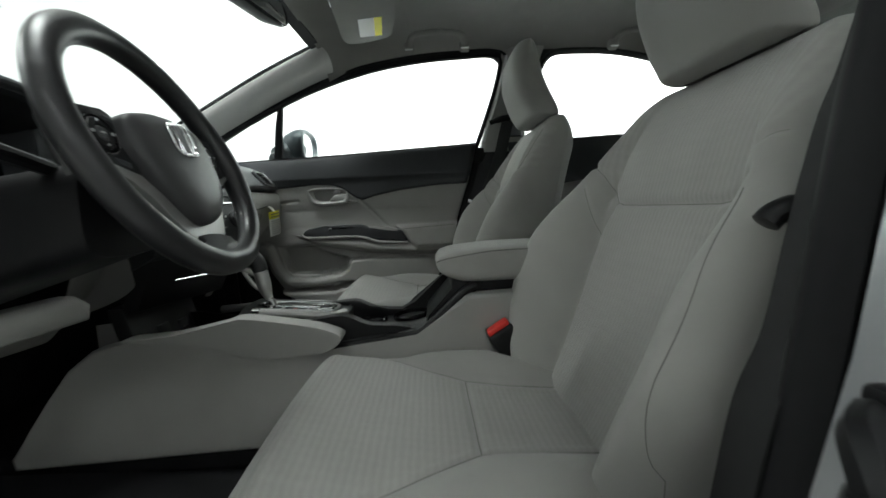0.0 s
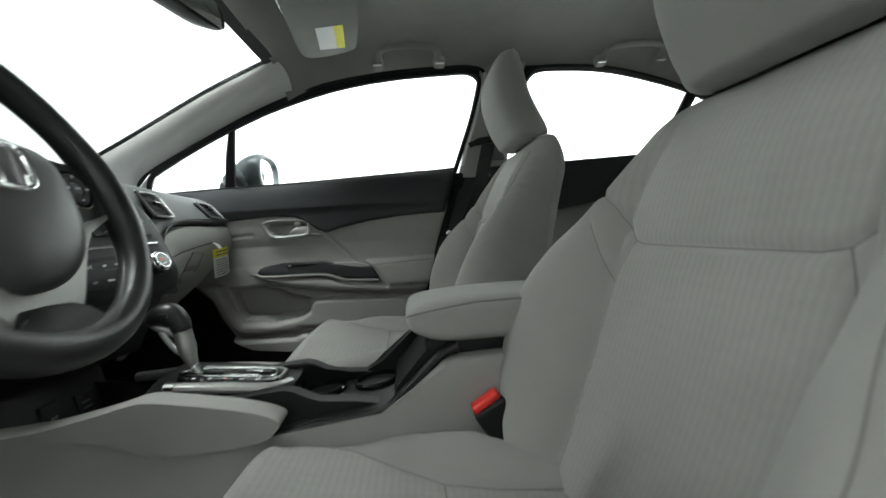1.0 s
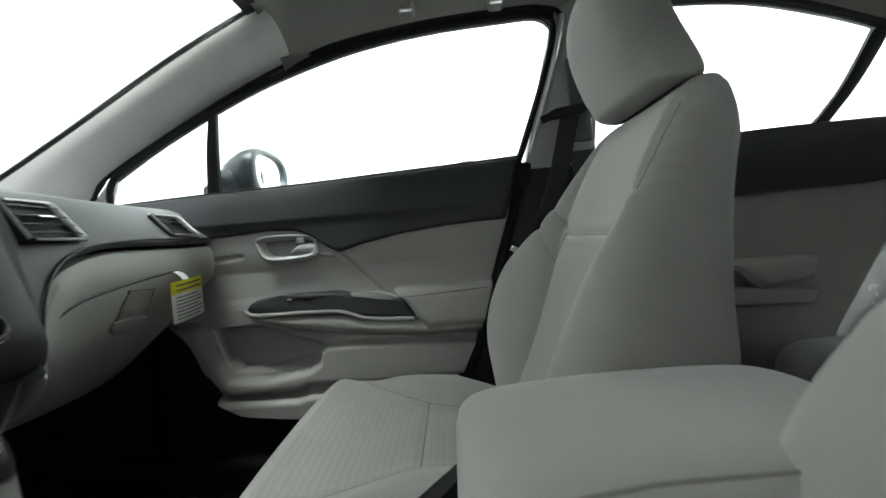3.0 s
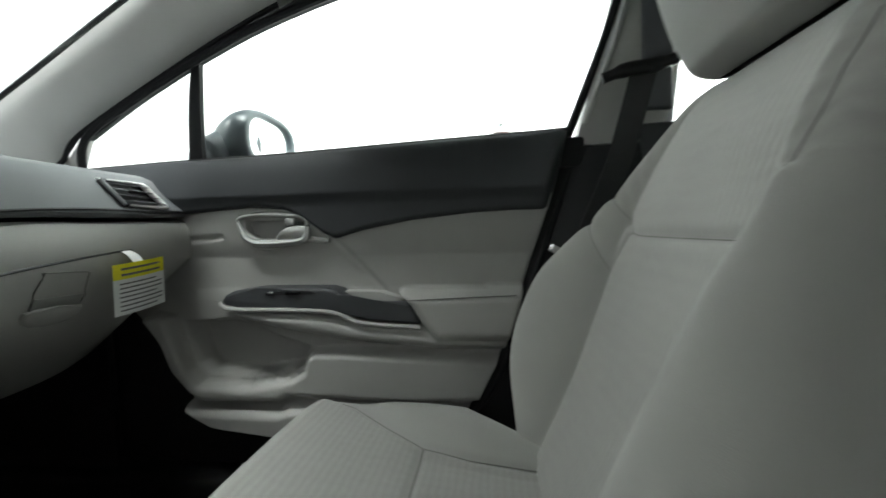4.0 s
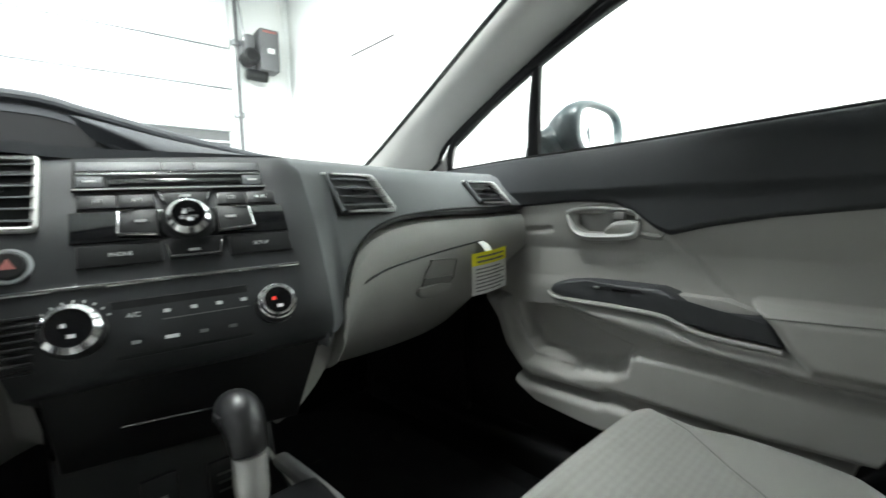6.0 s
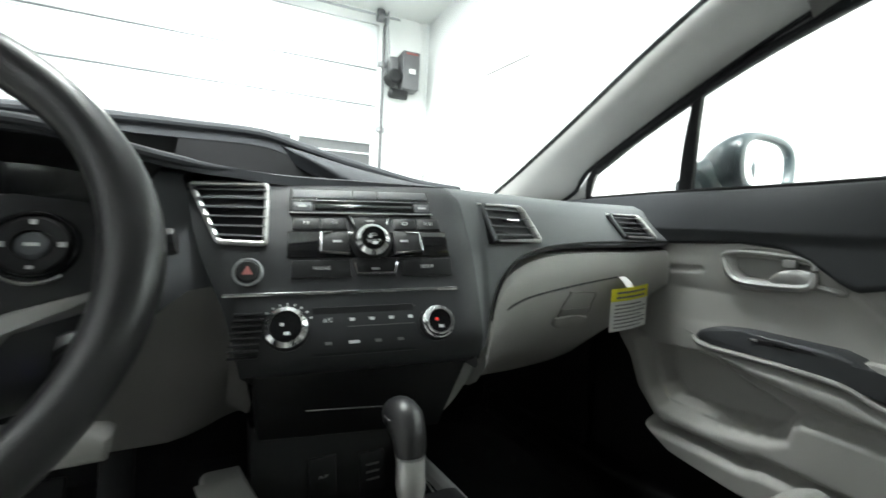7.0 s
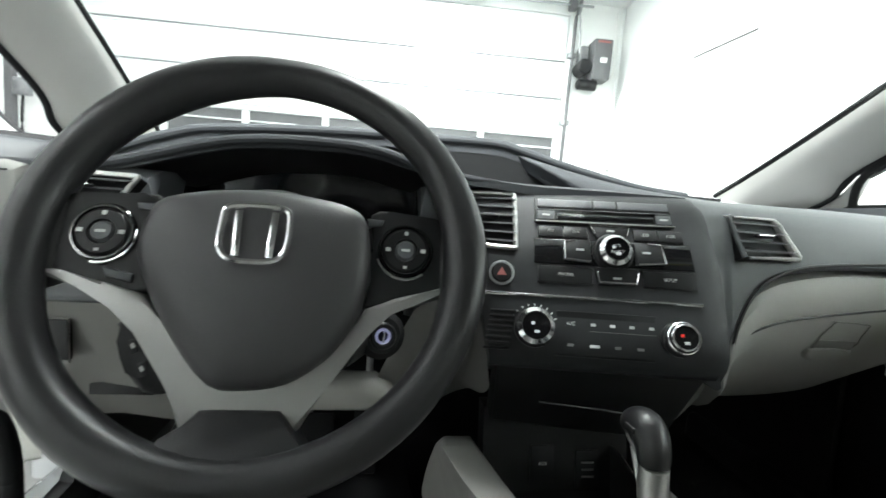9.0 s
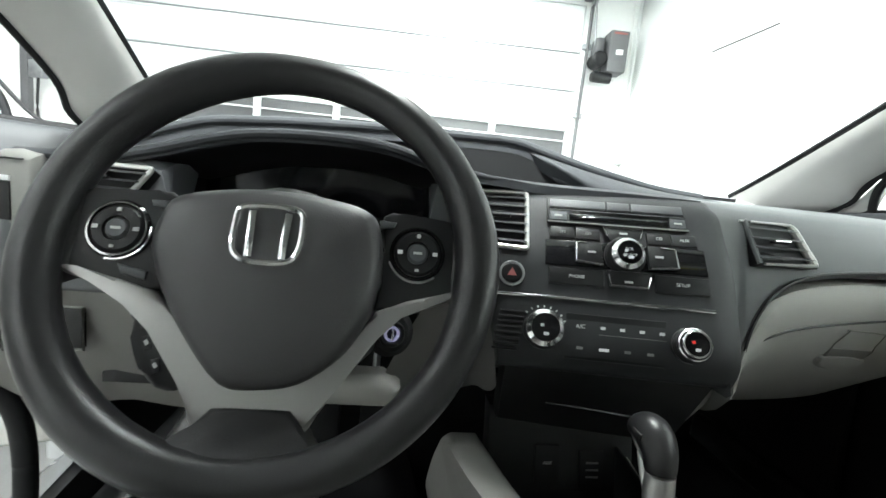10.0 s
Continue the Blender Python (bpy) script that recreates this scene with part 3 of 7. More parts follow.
def car_door(s, front):
    """The trim side of a front door, at the passenger side for s = 1; parts in place."""
    d = thing("front_door", (s * 0.76, 0.62, 0.35), front, "car door")

    def at(x0):
        return lambda u, v, w: (s * (x0 - w), u, v)

    # steel shell behind the trim
    shell = [(0.64, 0.36), (0.66, 0.99), (0.47, 1.00), (-0.50, 1.035), (-0.46, 0.90), (-0.40, 0.70), (-0.32, 0.53), (-0.20, 0.38)]
    part("shell", slab(shell, lambda u, v, w: (s * (0.84 - w), u, v), 0.075, 0.01), PAINT, d, "silver painted steel shell")
    if s > 0:
        # black slab in place of grey trim that the dash shades here
        part("kick_shade", slab([(0.60, 0.38), (0.60, 0.76), (0.30, 0.70), (0.20, 0.53), (-0.25, 0.52), (-0.20, 0.39)], at(0.742), 0.02, 0.004), BLACK, d, "black slab standing in for the shaded lower front of the trim")
    # grey main panel: one moulded sheet with armrest, ledge, map pocket and lower roll
    arm = [(-0.186, 0.763), (-0.30, 0.766), (-0.46, 0.770), (-0.44, 0.668), (-0.262, 0.668), (-0.234, 0.70), (-0.215, 0.730)]
    handle_hole = [(0.118, 0.901), (0.110, 0.874), (0.092, 0.862), (0.04, 0.861), (-0.004, 0.866), (-0.006, 0.897), (0.03, 0.904), (0.10, 0.905)]
    ledge = [(0.170, 0.738), (0.135, 0.731), (0.007, 0.728), (-0.071, 0.723), (-0.126, 0.704), (-0.236, 0.698), (-0.257, 0.690), (-0.43, 0.686), (-0.42, 0.652), (-0.25, 0.652), (-0.08, 0.668), (0.05, 0.690), (0.13, 0.712)]
    hollow = [(0.262, 0.705), (0.250, 0.66), (0.236, 0.612), (0.213, 0.588), (0.118, 0.582), (0.024, 0.598), (0.003, 0.612), (-0.002, 0.634), (-0.016, 0.650), (0.06, 0.676), (0.14, 0.708)]
    pocket = [(0.30, 0.72), (0.275, 0.71), (0.255, 0.655), (0.238, 0.612), (0.213, 0.583), (0.118, 0.578), (0.022, 0.595), (-0.001, 0.609), (-0.006, 0.634), (-0.02, 0.648), (-0.08, 0.650), (-0.45, 0.634), (-0.39, 0.556), (-0.20, 0.548), (0.03, 0.556), (0.05, 0.546), (0.205, 0.542), (0.235, 0.556), (0.275, 0.60), (0.30, 0.66), (0.34, 0.71)]
    roll = [(0.26, 0.545), (0.22, 0.536), (0.05, 0.533), (0.03, 0.541), (-0.20, 0.535), (-0.38, 0.545), (-0.30, 0.44), (0.05, 0.46), (0.18, 0.475), (0.25, 0.50)]
    rear_y = [(0.40, -0.22), (0.485, -0.265), (0.56, -0.335), (0.66, -0.385), (0.80, -0.43), (0.935, -0.475)]
    front_y = [(0.485, 0.05), (0.50, 0.18), (0.53, 0.238), (0.60, 0.285), (0.66, 0.31), (0.72, 0.37), (0.75, 0.60), (0.935, 0.62)]
    z0 = 0.485 if s > 0 else 0.40
    nu, nv = 230, 110
    zz = np.repeat(np.linspace(z0, 0.935, nv + 1)[None], nu + 1, 0)
    ya = np.interp(zz, *zip(*rear_y))
    yb = np.interp(zz, *zip(*front_y)) if s > 0 else np.full_like(zz, 0.61)
    yy = ya + (yb - ya) * np.linspace(0, 1, nu + 1)[:, None]
    deep = 0.004 + 0.010 * np.exp(-((zz - 0.90) / 0.05) ** 2) - 0.010 * np.exp(-((zz - 0.80) / 0.035) ** 2) * (yy < 0.30)
    for outline, height, width in ((ledge, 0.052, 0.022), (arm, 0.068, 0.022), (pocket, 0.040, 0.014), (roll, 0.048, 0.016)):
        inside = np.clip(inward(outline, yy, zz) / width, 0, 1)
        deep = np.maximum(deep, height * np.sqrt(1 - (1 - inside) ** 2))
    hole = np.clip(inward(hollow, yy, zz) / 0.012, 0, 1)
    deep = np.where(hole > 0, np.minimum(deep, 0.038 - 0.085 * hole), deep)
    deep -= 0.020 * np.clip(inward(handle_hole, yy, zz) / 0.004, 0, 1)
    for joint in ([(-0.058, 0.866), (-0.075, 0.848), (-0.10, 0.822), (-0.16, 0.757)], [(0.36, 0.858), (0.20, 0.866), (0.17, 0.869)]):
        deep = deep - 0.005 * np.exp(-(beside(joint, yy, zz) / 0.004) ** 2)
    bm = bmesh.new()
    g = [[bm.verts.new((s * (0.708 - deep[i, j]), yy[i, j], zz[i, j])) for j in range(nv + 1)] for i in range(nu + 1)]
    for i in range(nu):
        for j in range(nv):
            bm.faces.new((g[i][j], g[i + 1][j], g[i + 1][j + 1], g[i][j + 1]))
    edge = [g[i][0] for i in range(nu + 1)] + [g[nu][j] for j in range(1, nv + 1)] + [g[i][nv] for i in range(nu - 1, -1, -1)] + [g[0][j] for j in range(nv - 1, 0, -1)]
    back = [bm.verts.new((s * 0.738, v.co.y, v.co.z)) for v in edge]
    for i in range(len(edge)):
        j = (i + 1) % len(edge)
        bm.faces.new((edge[i], edge[j], back[j], back[i]))
    part("main_panel", bm, GREY, d, "moulded grey door panel with armrest and map pocket", "all")
    # dark upper trim: rolls over from the window, with a soft fold along its middle
    sill = [(-0.506, 1.048), (-0.437, 1.044), (-0.212, 1.035), (0.02, 1.025), (0.26, 1.02), (0.47, 1.012), (0.66, 1.004)]
    hem = [(-0.47, 0.906), (-0.40, 0.906), (-0.324, 0.903), (-0.212, 0.892), (-0.122, 0.876), (-0.068, 0.861), (-0.045, 0.872), (-0.005, 0.903), (0.03, 0.919), (0.10, 0.925), (0.226, 0.917), (0.40, 0.905), (0.66, 0.90)]
    over = [(0.0, 0.0590), (0.3, 0.0575), (0.6, 0.0545), (0.8, 0.0500), (0.93, 0.0450), (1.0, 0.0400)]
    bm = bmesh.new()
    rings = []
    nu = 140
    for v in [-1.0] + [k / 30 for k in range(31)] + [1.0]:
        ring = []
        for i in range(nu + 1):
            u = i / nu
            y = 0.65 - 1.12 * u + (0.01 - 0.046 * u) * max(0.0, v)
            low, high = float(np.interp(y, *zip(*hem))), float(np.interp(y, *zip(*sill)))
            z = low + (high - low) * max(0.0, v)
            depth = table((z - 0.945) / (high - 0.945), over) if z > 0.945 else 0.059 - 0.0075 * min(1.0, (0.945 - z) / 0.016) ** 0.7
            depth = 0.012 if v < 0 else depth - 0.008 * max(0.0, 1 - (z - low) / 0.006) ** 2
            tuck = 0.028 * max(0.0, (u - 0.99) / 0.01)
            ring.append((s * (0.735 - depth + tuck), y, z))
        if len(rings) == 32:
            ring = [(s * 0.728, y, z + 0.002) for _, y, z in ring]
        rings.append(ring)
    skin(bm, rings, closed=False)
    part("upper_trim", bm, DOORDARK, d, "black soft upper trim", "all")
    part("waist_seal", tube(smooth_line([(s * 0.728, 0.64, 1.006)] + [(s * 0.728, p[1], p[2] + 0.003) for p in BELT], 6), 0.008, 8, flat=1.3), RUBBER, d)
    part("armrest_seam", tube(smooth_line([(s * 0.6430, -0.212, 0.749), (s * 0.6425, -0.26, 0.751), (s * 0.6425, -0.33, 0.754), (s * 0.6425, -0.405, 0.757)], 6), 0.0012, 6), SEAM, d)
    sw = [(0.150, 0.746), (0.142, 0.758), (0.125, 0.766), (0.073, 0.772), (-0.06, 0.771), (-0.082, 0.764), (-0.105, 0.750), (-0.149, 0.741), (-0.214, 0.744), (-0.233, 0.703), (-0.126, 0.711), (-0.071, 0.730), (0.007, 0.735), (0.12, 0.736), (0.142, 0.738)]
    panel = part("switch_panel", slab(sw, at(0.71), 0.050, 0.007, 3), DOORDARK, d, "dark switch panel and pull recess")
    part("switch_recess", slab([(0.062, 0.7615), (0.030, 0.7655), (-0.030, 0.7655), (-0.040, 0.7600), (0.0, 0.7585), (0.05, 0.7580)], at(0.66), 0.0008, 0), BLACK, panel)
    part("window_switch", box((s * 0.6585, 0.005, 0.762), (0.006, 0.028, 0.005), 0.002), GLOSS, panel)
    part("switch_lever", box((s * 0.658, 0.048, 0.7625), (0.005, 0.010, 0.004), 0.0015), SILVER, panel)
    rim = [(s * 0.657, u, v) for u, v in ((0.152, 0.745), (0.145, 0.737), (0.12, 0.731), (0.007, 0.730), (-0.071, 0.725), (-0.126, 0.706), (-0.233, 0.698))]
    part("edge_roll", tube(smooth_line(rim, 5), 0.0045, 8), GREY, d, "raised grey edge below the switch panel")
    cup = [(-0.070, 0.762), (-0.155, 0.760), (-0.200, 0.747), (-0.190, 0.725), (-0.105, 0.730)]
    part("grip_pad", slab(cup, at(0.71), 0.028, 0.003, 2), GREY, d)
    # inside handle
    bz = smooth_line([(0.129, 0.900, 0), (0.122, 0.878, 0), (0.108, 0.858, 0), (0.080, 0.847, 0), (0.03, 0.852, 0), (-0.005, 0.862, 0), (-0.040, 0.858, 0), (-0.055, 0.860, 0), (-0.03, 0.886, 0), (0.0, 0.907, 0), (0.049, 0.918, 0), (0.10, 0.914, 0)], 3, True)
    part("handle_surround", tube([(s * 0.699, p.x, p.y) for p in bz], 0.0055, 8, True), GREY, d)
    ring = smooth_line([(s * 0.692, u, v) for u, v in ((0.127, 0.903), (0.121, 0.882), (0.110, 0.864), (0.086, 0.855), (0.03, 0.856), (-0.006, 0.861), (-0.013, 0.880), (-0.008, 0.902), (0.03, 0.908), (0.09, 0.910))], 5, True)
    h = part("door_handle", tube(ring, [0.0034 + 0.0036 * min(1.0, max(0.0, (0.900 - p.z) / 0.03)) for p in ring], 8, True), SILVER, d, "satin silver inside handle")
    part("cup", slab([(0.130, 0.915), (0.130, 0.850), (-0.015, 0.850), (-0.015, 0.915)], at(0.722), 0.010, 0), CUPGREY, h, "grey recess behind the lever")
    part("lever", slab(rounded([(0.048, 0.862), (0.010, 0.860), (-0.010, 0.864), (-0.012, 0.880), (-0.004, 0.887), (0.024, 0.885), (0.040, 0.876)], 3), at(0.706), 0.019, 0.006, 3), SILVER, h)
    part("lock_knob", box((s * 0.697, 0.022, 0.896), (0.014, 0.020, 0.015), 0.003), SATIN, h)
    # window frame and glass
    rim_top = [(0.714, 0.468, 1.10), (0.710, 0.33, 1.172), (0.702, 0.176, 1.244), (0.688, 0.037, 1.298), (0.680, -0.136, 1.344), (0.678, -0.309, 1.368), (0.676, -0.485, 1.377), (0.676, -0.575, 1.376), (0.684, -0.622, 1.349)]
    part("frame_face", strip(side([(p[0] + 0.006, p[1], p[2] - 0.004) for p in GTOP], s), side(rim_top, s), 0.0, (-s, 0, 0), 3, 0.012, 6), RUBBER, d)
    part("window_frame", tube(smooth_line(side([(0.722, 0.487, 1.00)] + GTOP + [(0.700, -0.575, 1.22), (0.730, -0.508, 1.04)], s), 6), 0.008, 8, flat=1.0, up=(1, 0, 0)), RUBBER, d, "black window frame")
    part("corner_cap", box((s * 0.724, -0.520, 1.010), (0.018, 0.060, 0.056), 0.006), RUBBER, d)
    part("corner_filler", strip(side([(0.712, 0.60, 0.984), (0.714, 0.527, 1.026), (0.713, 0.470, 1.090)], s), side([(0.724, 0.492, 0.995), (0.724, 0.488, 1.02), (0.717, 0.462, 1.078)], s), 0.0, (-s, 0, 0), 3, 0.008, 6), PILLAR, d, "light grey corner trim")
    part("filler_gap", tube(smooth_line(side([(0.709, 0.600, 0.986), (0.709, 0.528, 1.030), (0.708, 0.472, 1.094)], s), 6), 0.004, 8), RUBBER, d)
    part("rear_frame", tube(smooth_line(side([(0.664, -0.620, 1.352), (0.668, -0.618, 1.33), (0.688, -0.590, 1.22), (0.716, -0.536, 1.06)], s), 6), 0.0055, 8), SILVER, d, "bare metal rear window frame")
    part("divider_bar", strip(side([(0.735, 0.225, 1.01), (0.715, 0.212, 1.12), (0.697, 0.196, 1.222)], s), side([(0.735, 0.255, 1.01), (0.715, 0.238, 1.12), (0.697, 0.214, 1.212)], s), 0.004, (-s, 0, 0), 4, 0.012), RUBBER, d, "black quarter light divider")
    gt, gb = smooth_line(side(GTOP, s), 6), smooth_line(side(BELT, s), 9)
    n = 30
    gt2 = [gt[round(i * (len(gt) - 1) / n)] for i in range(n + 1)]
    gb2 = [gb[round(i * (len(gb) - 1) / n)] for i in range(n + 1)]
    pane(between([p + V(s * 0.01, 0, 0) for p in gb2], [p + V(s * 0.01, 0, 0) for p in gt2]), n, 4, "window_glass", "clear door glass", d)
    return d


def wing_mirror(d, s):
    """The outside mirror, a part of its door."""
    def ring(y, k, shift):
        c = V(s * 0.905, y + 0.012, 1.092 + shift)
        return [c + V(s * k * 0.122 * (abs(math.cos(w)) ** 0.7) * math.copysign(1, math.cos(w)), 0, k * 0.066 * (abs(math.sin(w)) ** 0.7) * math.copysign(1, math.sin(w))) for w in (2 * math.pi * i / 28 for i in range(28))]
    bm = bmesh.new()
    skin(bm, [ring(0.165, 0.78, 0), ring(0.150, 0.80, 0), ring(0.144, 0.88, 0), ring(0.148, 1.0, 0), ring(0.165, 1.05, 0), ring(0.19, 1.0, 0), ring(0.225, 0.84, -0.004), ring(0.245, 0.5, -0.01)])
    shell = part("mirror_shell", bm, PAINT_BLUE, d, "dark blue-green mirror housing", "all")
    bm = bmesh.new()
    skin(bm, [ring(0.156, 0.81, 0), ring(0.160, 0.81, 0)])
    part("mirror_glass", bm, MIRROR, shell)
    bm = tube(smooth_line([(s * 0.775, 0.262, 1.030), (s * 0.80, 0.252, 1.045), (s * 0.84, 0.228, 1.075), (s * 0.88, 0.212, 1.085)], 5), [0.030] * 5 + [0.044] * 5 + [0.054] * 5 + [0.050], 16)
    part("mirror_arm", bm, PAINT_BLUE, shell, "dark blue-green mirror foot", "all")


pdoor = car_door(1, "closed passenger door with grey trim, dark upper panel and silver handle")
wing_mirror(pdoor, 1)
sticker = part("sticker", box((0.722, -0.385, 1.062), (0.001, 0.036, 0.026), 0), GLASS, pdoor, "small white and red sticker on the glass", False)
part("sticker_print", box((0.7205, -0.385, 1.052), (0.001, 0.034, 0.003), 0), PALEPINK, sticker, smooth=False)
part("sticker_mark", box((0.7205, -0.385, 1.066), (0.001, 0.010, 0.004), 0), PALEGREY, sticker, smooth=False)


def rear_door(s):
    d = thing("rear_door", (s * 0.76, -0.70, 0.35), "closed rear car door with grey and black trim", "car door", "rear doors")

    def at(x0):
        return lambda u, v, w: (s * (x0 - w), u, v)
    part("shell", slab([(-0.60, 0.36), (-0.57, 1.03), (-1.58, 1.06), (-1.50, 0.75), (-1.30, 0.42)], lambda u, v, w: (s * (0.84 - w), u, v), 0.10, 0.01), PAINT, d)
    part("main_panel", slab([(-0.66, 0.40), (-0.66, 0.95), (-1.40, 0.95), (-1.36, 0.80), (-1.22, 0.60), (-1.15, 0.42)], at(0.745), 0.04, 0.006), GREY, d)
    part("upper_trim", slab([(-0.62, 1.050), (-0.9, 1.056), (-1.13, 1.064), (-1.40, 1.070), (-1.40, 0.98), (-1.395, 0.926), (-1.29, 0.922), (-1.15, 0.921), (-1.01, 0.915), (-0.80, 0.885), (-0.66, 0.85)], at(0.735), 0.05, 0.010, 3), DOORDARK, d, "black soft upper trim")
    part("armrest", slab([(-0.95, 0.76), (-0.99, 0.768), (-1.14, 0.768), (-1.13, 0.72), (-1.02, 0.70)], at(0.71), 0.07, 0.02, 4), GREY, d)
    part("pull_recess", slab([(-0.75, 0.755), (-0.95, 0.752), (-1.015, 0.735), (-0.98, 0.712), (-0.75, 0.72)], at(0.71), 0.045, 0.006), DARK, d)
    part("ledge", slab([(-0.70, 0.715), (-1.02, 0.70), (-1.15, 0.69), (-1.14, 0.66), (-0.70, 0.67)], at(0.71), 0.05, 0.012, 3), GREY, d)
    part("window_frame", tube(smooth_line(side(RTOP, s), 6), 0.009, 8, up=(1, 0, 0)), RUBBER, d)
    part("frame_face", strip(side([(p[0] + 0.006, p[1], p[2] - 0.003) for p in RTOP[:9]], s), side([(p[0] + 0.004, p[1] + (0.02 if p[1] > -0.8 else -0.012 if p[1] < -1.3 else 0), p[2] + (0.022 if p[1] < -0.78 else 0.01)) for p in RTOP[:9]], s), 0.0, (-s, 0, 0), 3, 0.012, 6), RUBBER, d)
    part("divider_bar", strip(side([(0.725, -1.20, 1.06), (0.710, -1.27, 1.15), (0.692, -1.338, 1.28)], s), side([(0.725, -1.235, 1.06), (0.710, -1.305, 1.15), (0.692, -1.375, 1.27)], s), 0.004, (-s, 0, 0), 4, 0.012), RUBBER, d, "black quarter light divider")
    gt, gb = smooth_line(side(RTOP, s), 6), smooth_line(side(RBELT, s), 8)
    n = 24
    pane(between([gb[round(i * (len(gb) - 1) / n)] for i in range(n + 1)], [gt[round(i * (len(gt) - 1) / n)] for i in range(n + 1)]), n, 4, "window_glass", "clear rear door glass", d)
    return d


rear_door(1)
rear_door(-1)


ddoor = car_door(-1, "driver door swung wide open, grey trim and dark upper panel")
wing_mirror(ddoor, -1)
ddoor.rotation_euler = (0, 0, radians(-73))
ddoor.location.x -= 0.13
part("speaker_grille", disc((-0.668, 0.40, 0.53), (1, 0, 0), 0.085, 0.012, 40, 0.006), GREY, ddoor, "round grey speaker grille")


# ---- seats ----
def seam_depth(s, h, lines, depth=0.0035, width=0.0045):
    best = 9.0
    for line in lines:
        for (a, b), (c, e) in zip(line, line[1:]):
            dx, dy = c - a, e - b
            t = max(0.0, min(1.0, ((s - a) * dx + (h - b) * dy) / (dx * dx + dy * dy)))
            best = min(best, math.hypot(s - a - t * dx, h - b - t * dy))
    return depth * math.exp(-(best / width) ** 2)


def front_seat(cx, oy, oz, inner, label, front=0.0, wide=0.0, bolsters=(0.08, 0.08), waist=0.0, side_seam=False):
    """A front seat; inner: the side, 1 or -1, on which the console lies."""
    seat = thing("front_seat", (cx, oy - 0.25, 0.33), label, "car seat", "front seats")
    tilt = radians(24)
    H, D = V(0, -math.sin(tilt), math.cos(tilt)), V(0, math.cos(tilt), math.sin(tilt))
    O = V(cx, oy - 0.40, oz + 0.50)

    # backrest
    half = [(0.0, 0.190 - waist), (0.05, 0.215 - 0.75 * waist), (0.12, 0.252 - 0.2 * waist), (0.19, 0.276), (0.26, 0.276), (0.34, 0.252 + wide), (0.42, 0.214 + wide), (0.48, 0.190 + wide), (0.54, 0.174 + wide), (0.61, 0.164 + wide)]
    top = [(0.93 * table(h, half), h) for h in ((0.455, 0.50, 0.55) if waist else (0.445,))]
    seams = [[(-x, h) for x, h in reversed(top)] + [(-0.180, 0.424), (-0.163, 0.397), (-0.148, 0.384), (-0.125, 0.380), (0.125, 0.380), (0.148, 0.384), (0.163, 0.397), (0.180, 0.424)] + top]
    for q in (-1, 1):
        seams.append([(q * 0.148, 0.384), (q * 0.160, 0.355), (q * 0.170, 0.32), (q * 0.168, 0.25), (q * 0.155, 0.15), (q * 0.135, 0.02)])
        if not waist or q != inner:
            seams.append([(q * 0.207, 0.395), (q * 0.190, 0.36), (q * 0.170, 0.32)])

    def shape(h):
        e = max(0.0, (h - 0.535) / 0.0775)
        shrink = math.sqrt(max(0.0, 1 - e * e)) if e > 0 else 1.0
        return table(h, half), shrink, 0.150 - 0.06 * (h / 0.62)

    inset = [(0, 0.135), (0.15, 0.155), (0.25, 0.168), (0.32, 0.172), (0.37, 0.172), (0.43, 0.160), (0.52, 0.14)]
    swell = [(0.0, 0.40 - 5 * waist), (0.06, 0.68 - 5 * waist), (0.14, 0.93 - 1.2 * waist), (0.22, 1.0), (0.28, 0.96), (0.33, 0.80), (0.38, 0.60), (0.45, 0.38), (0.54, 0.14), (0.62, 0.0)]

    def back_front(x, h, groove=True):
        """Depth of the padded front at x across and h up the backrest."""
        w, shrink, th = shape(h)
        edge = min(1.0, abs(x) / w)
        c = min(table(h, inset), 0.80 * w)
        q = max(0.0, (abs(x) - c) / (w - c))
        rise = math.sin(0.5 * math.pi * min(1.0, q / 0.66)) ** 0.85 - 0.22 * max(0.0, (q - 0.66) / 0.34) ** 2
        bol = bolsters[0 if x * inner > 0 else 1] * table(h, swell) * (0.90 * rise + 0.10 * edge ** 2)
        rnd = 0.040 * (1 - math.sqrt(max(0, 1 - max(0, (edge - 0.86) / 0.14) ** 2)))
        f = bol - rnd - 0.012 * math.sin(math.pi * min(1, h / 0.34)) * (1 - edge ** 2) + 0.014 * math.exp(-((h - 0.48) / 0.08) ** 2) * (1 - edge ** 4)
        if groove:
            f -= seam_depth(x, h, seams, 0.0062, 0.0062)
        return f * shrink - 0.5 * th * (1 - shrink), 1 - 0.22 * (1 - shrink)

    bm = bmesh.new()
    uvl = bm.loops.layers.uv.new("UVMap")
    nv, nu = 190, 290
    rings, coords = [], []
    for j in range(nv + 1):
        h = 0.612 * (1 - (1 - j / nv) ** 1.25)
        w, shrink, th = shape(h)
        ring, cs = [], []
        for i in range(nu):
            k = i / nu
            if k < 0.74:
                q = (k / 0.74) * 2 - 1
                x = w * math.copysign(abs(q) ** 0.95, q)
                d, pinch = back_front(x, h)
                cs.append((x, h, 1))
            else:
                q = 1 - (k - 0.74) / 0.26 * 2
                x = w * 0.985 * math.copysign(abs(q) ** 0.7, q)
                edge = abs(x) / w
                d = (-th + 0.035 * edge ** 6 - 0.02 * (1 - edge ** 2)) * shrink - 0.5 * th * (1 - shrink)
                pinch = 1 - 0.22 * (1 - shrink)
                cs.append((x, h, 0))
            ring.append(O + V(x * pinch, 0, 0) + H * h + D * d)
        rings.append(ring)
        coords.append(cs)
    vs = skin(bm, rings)
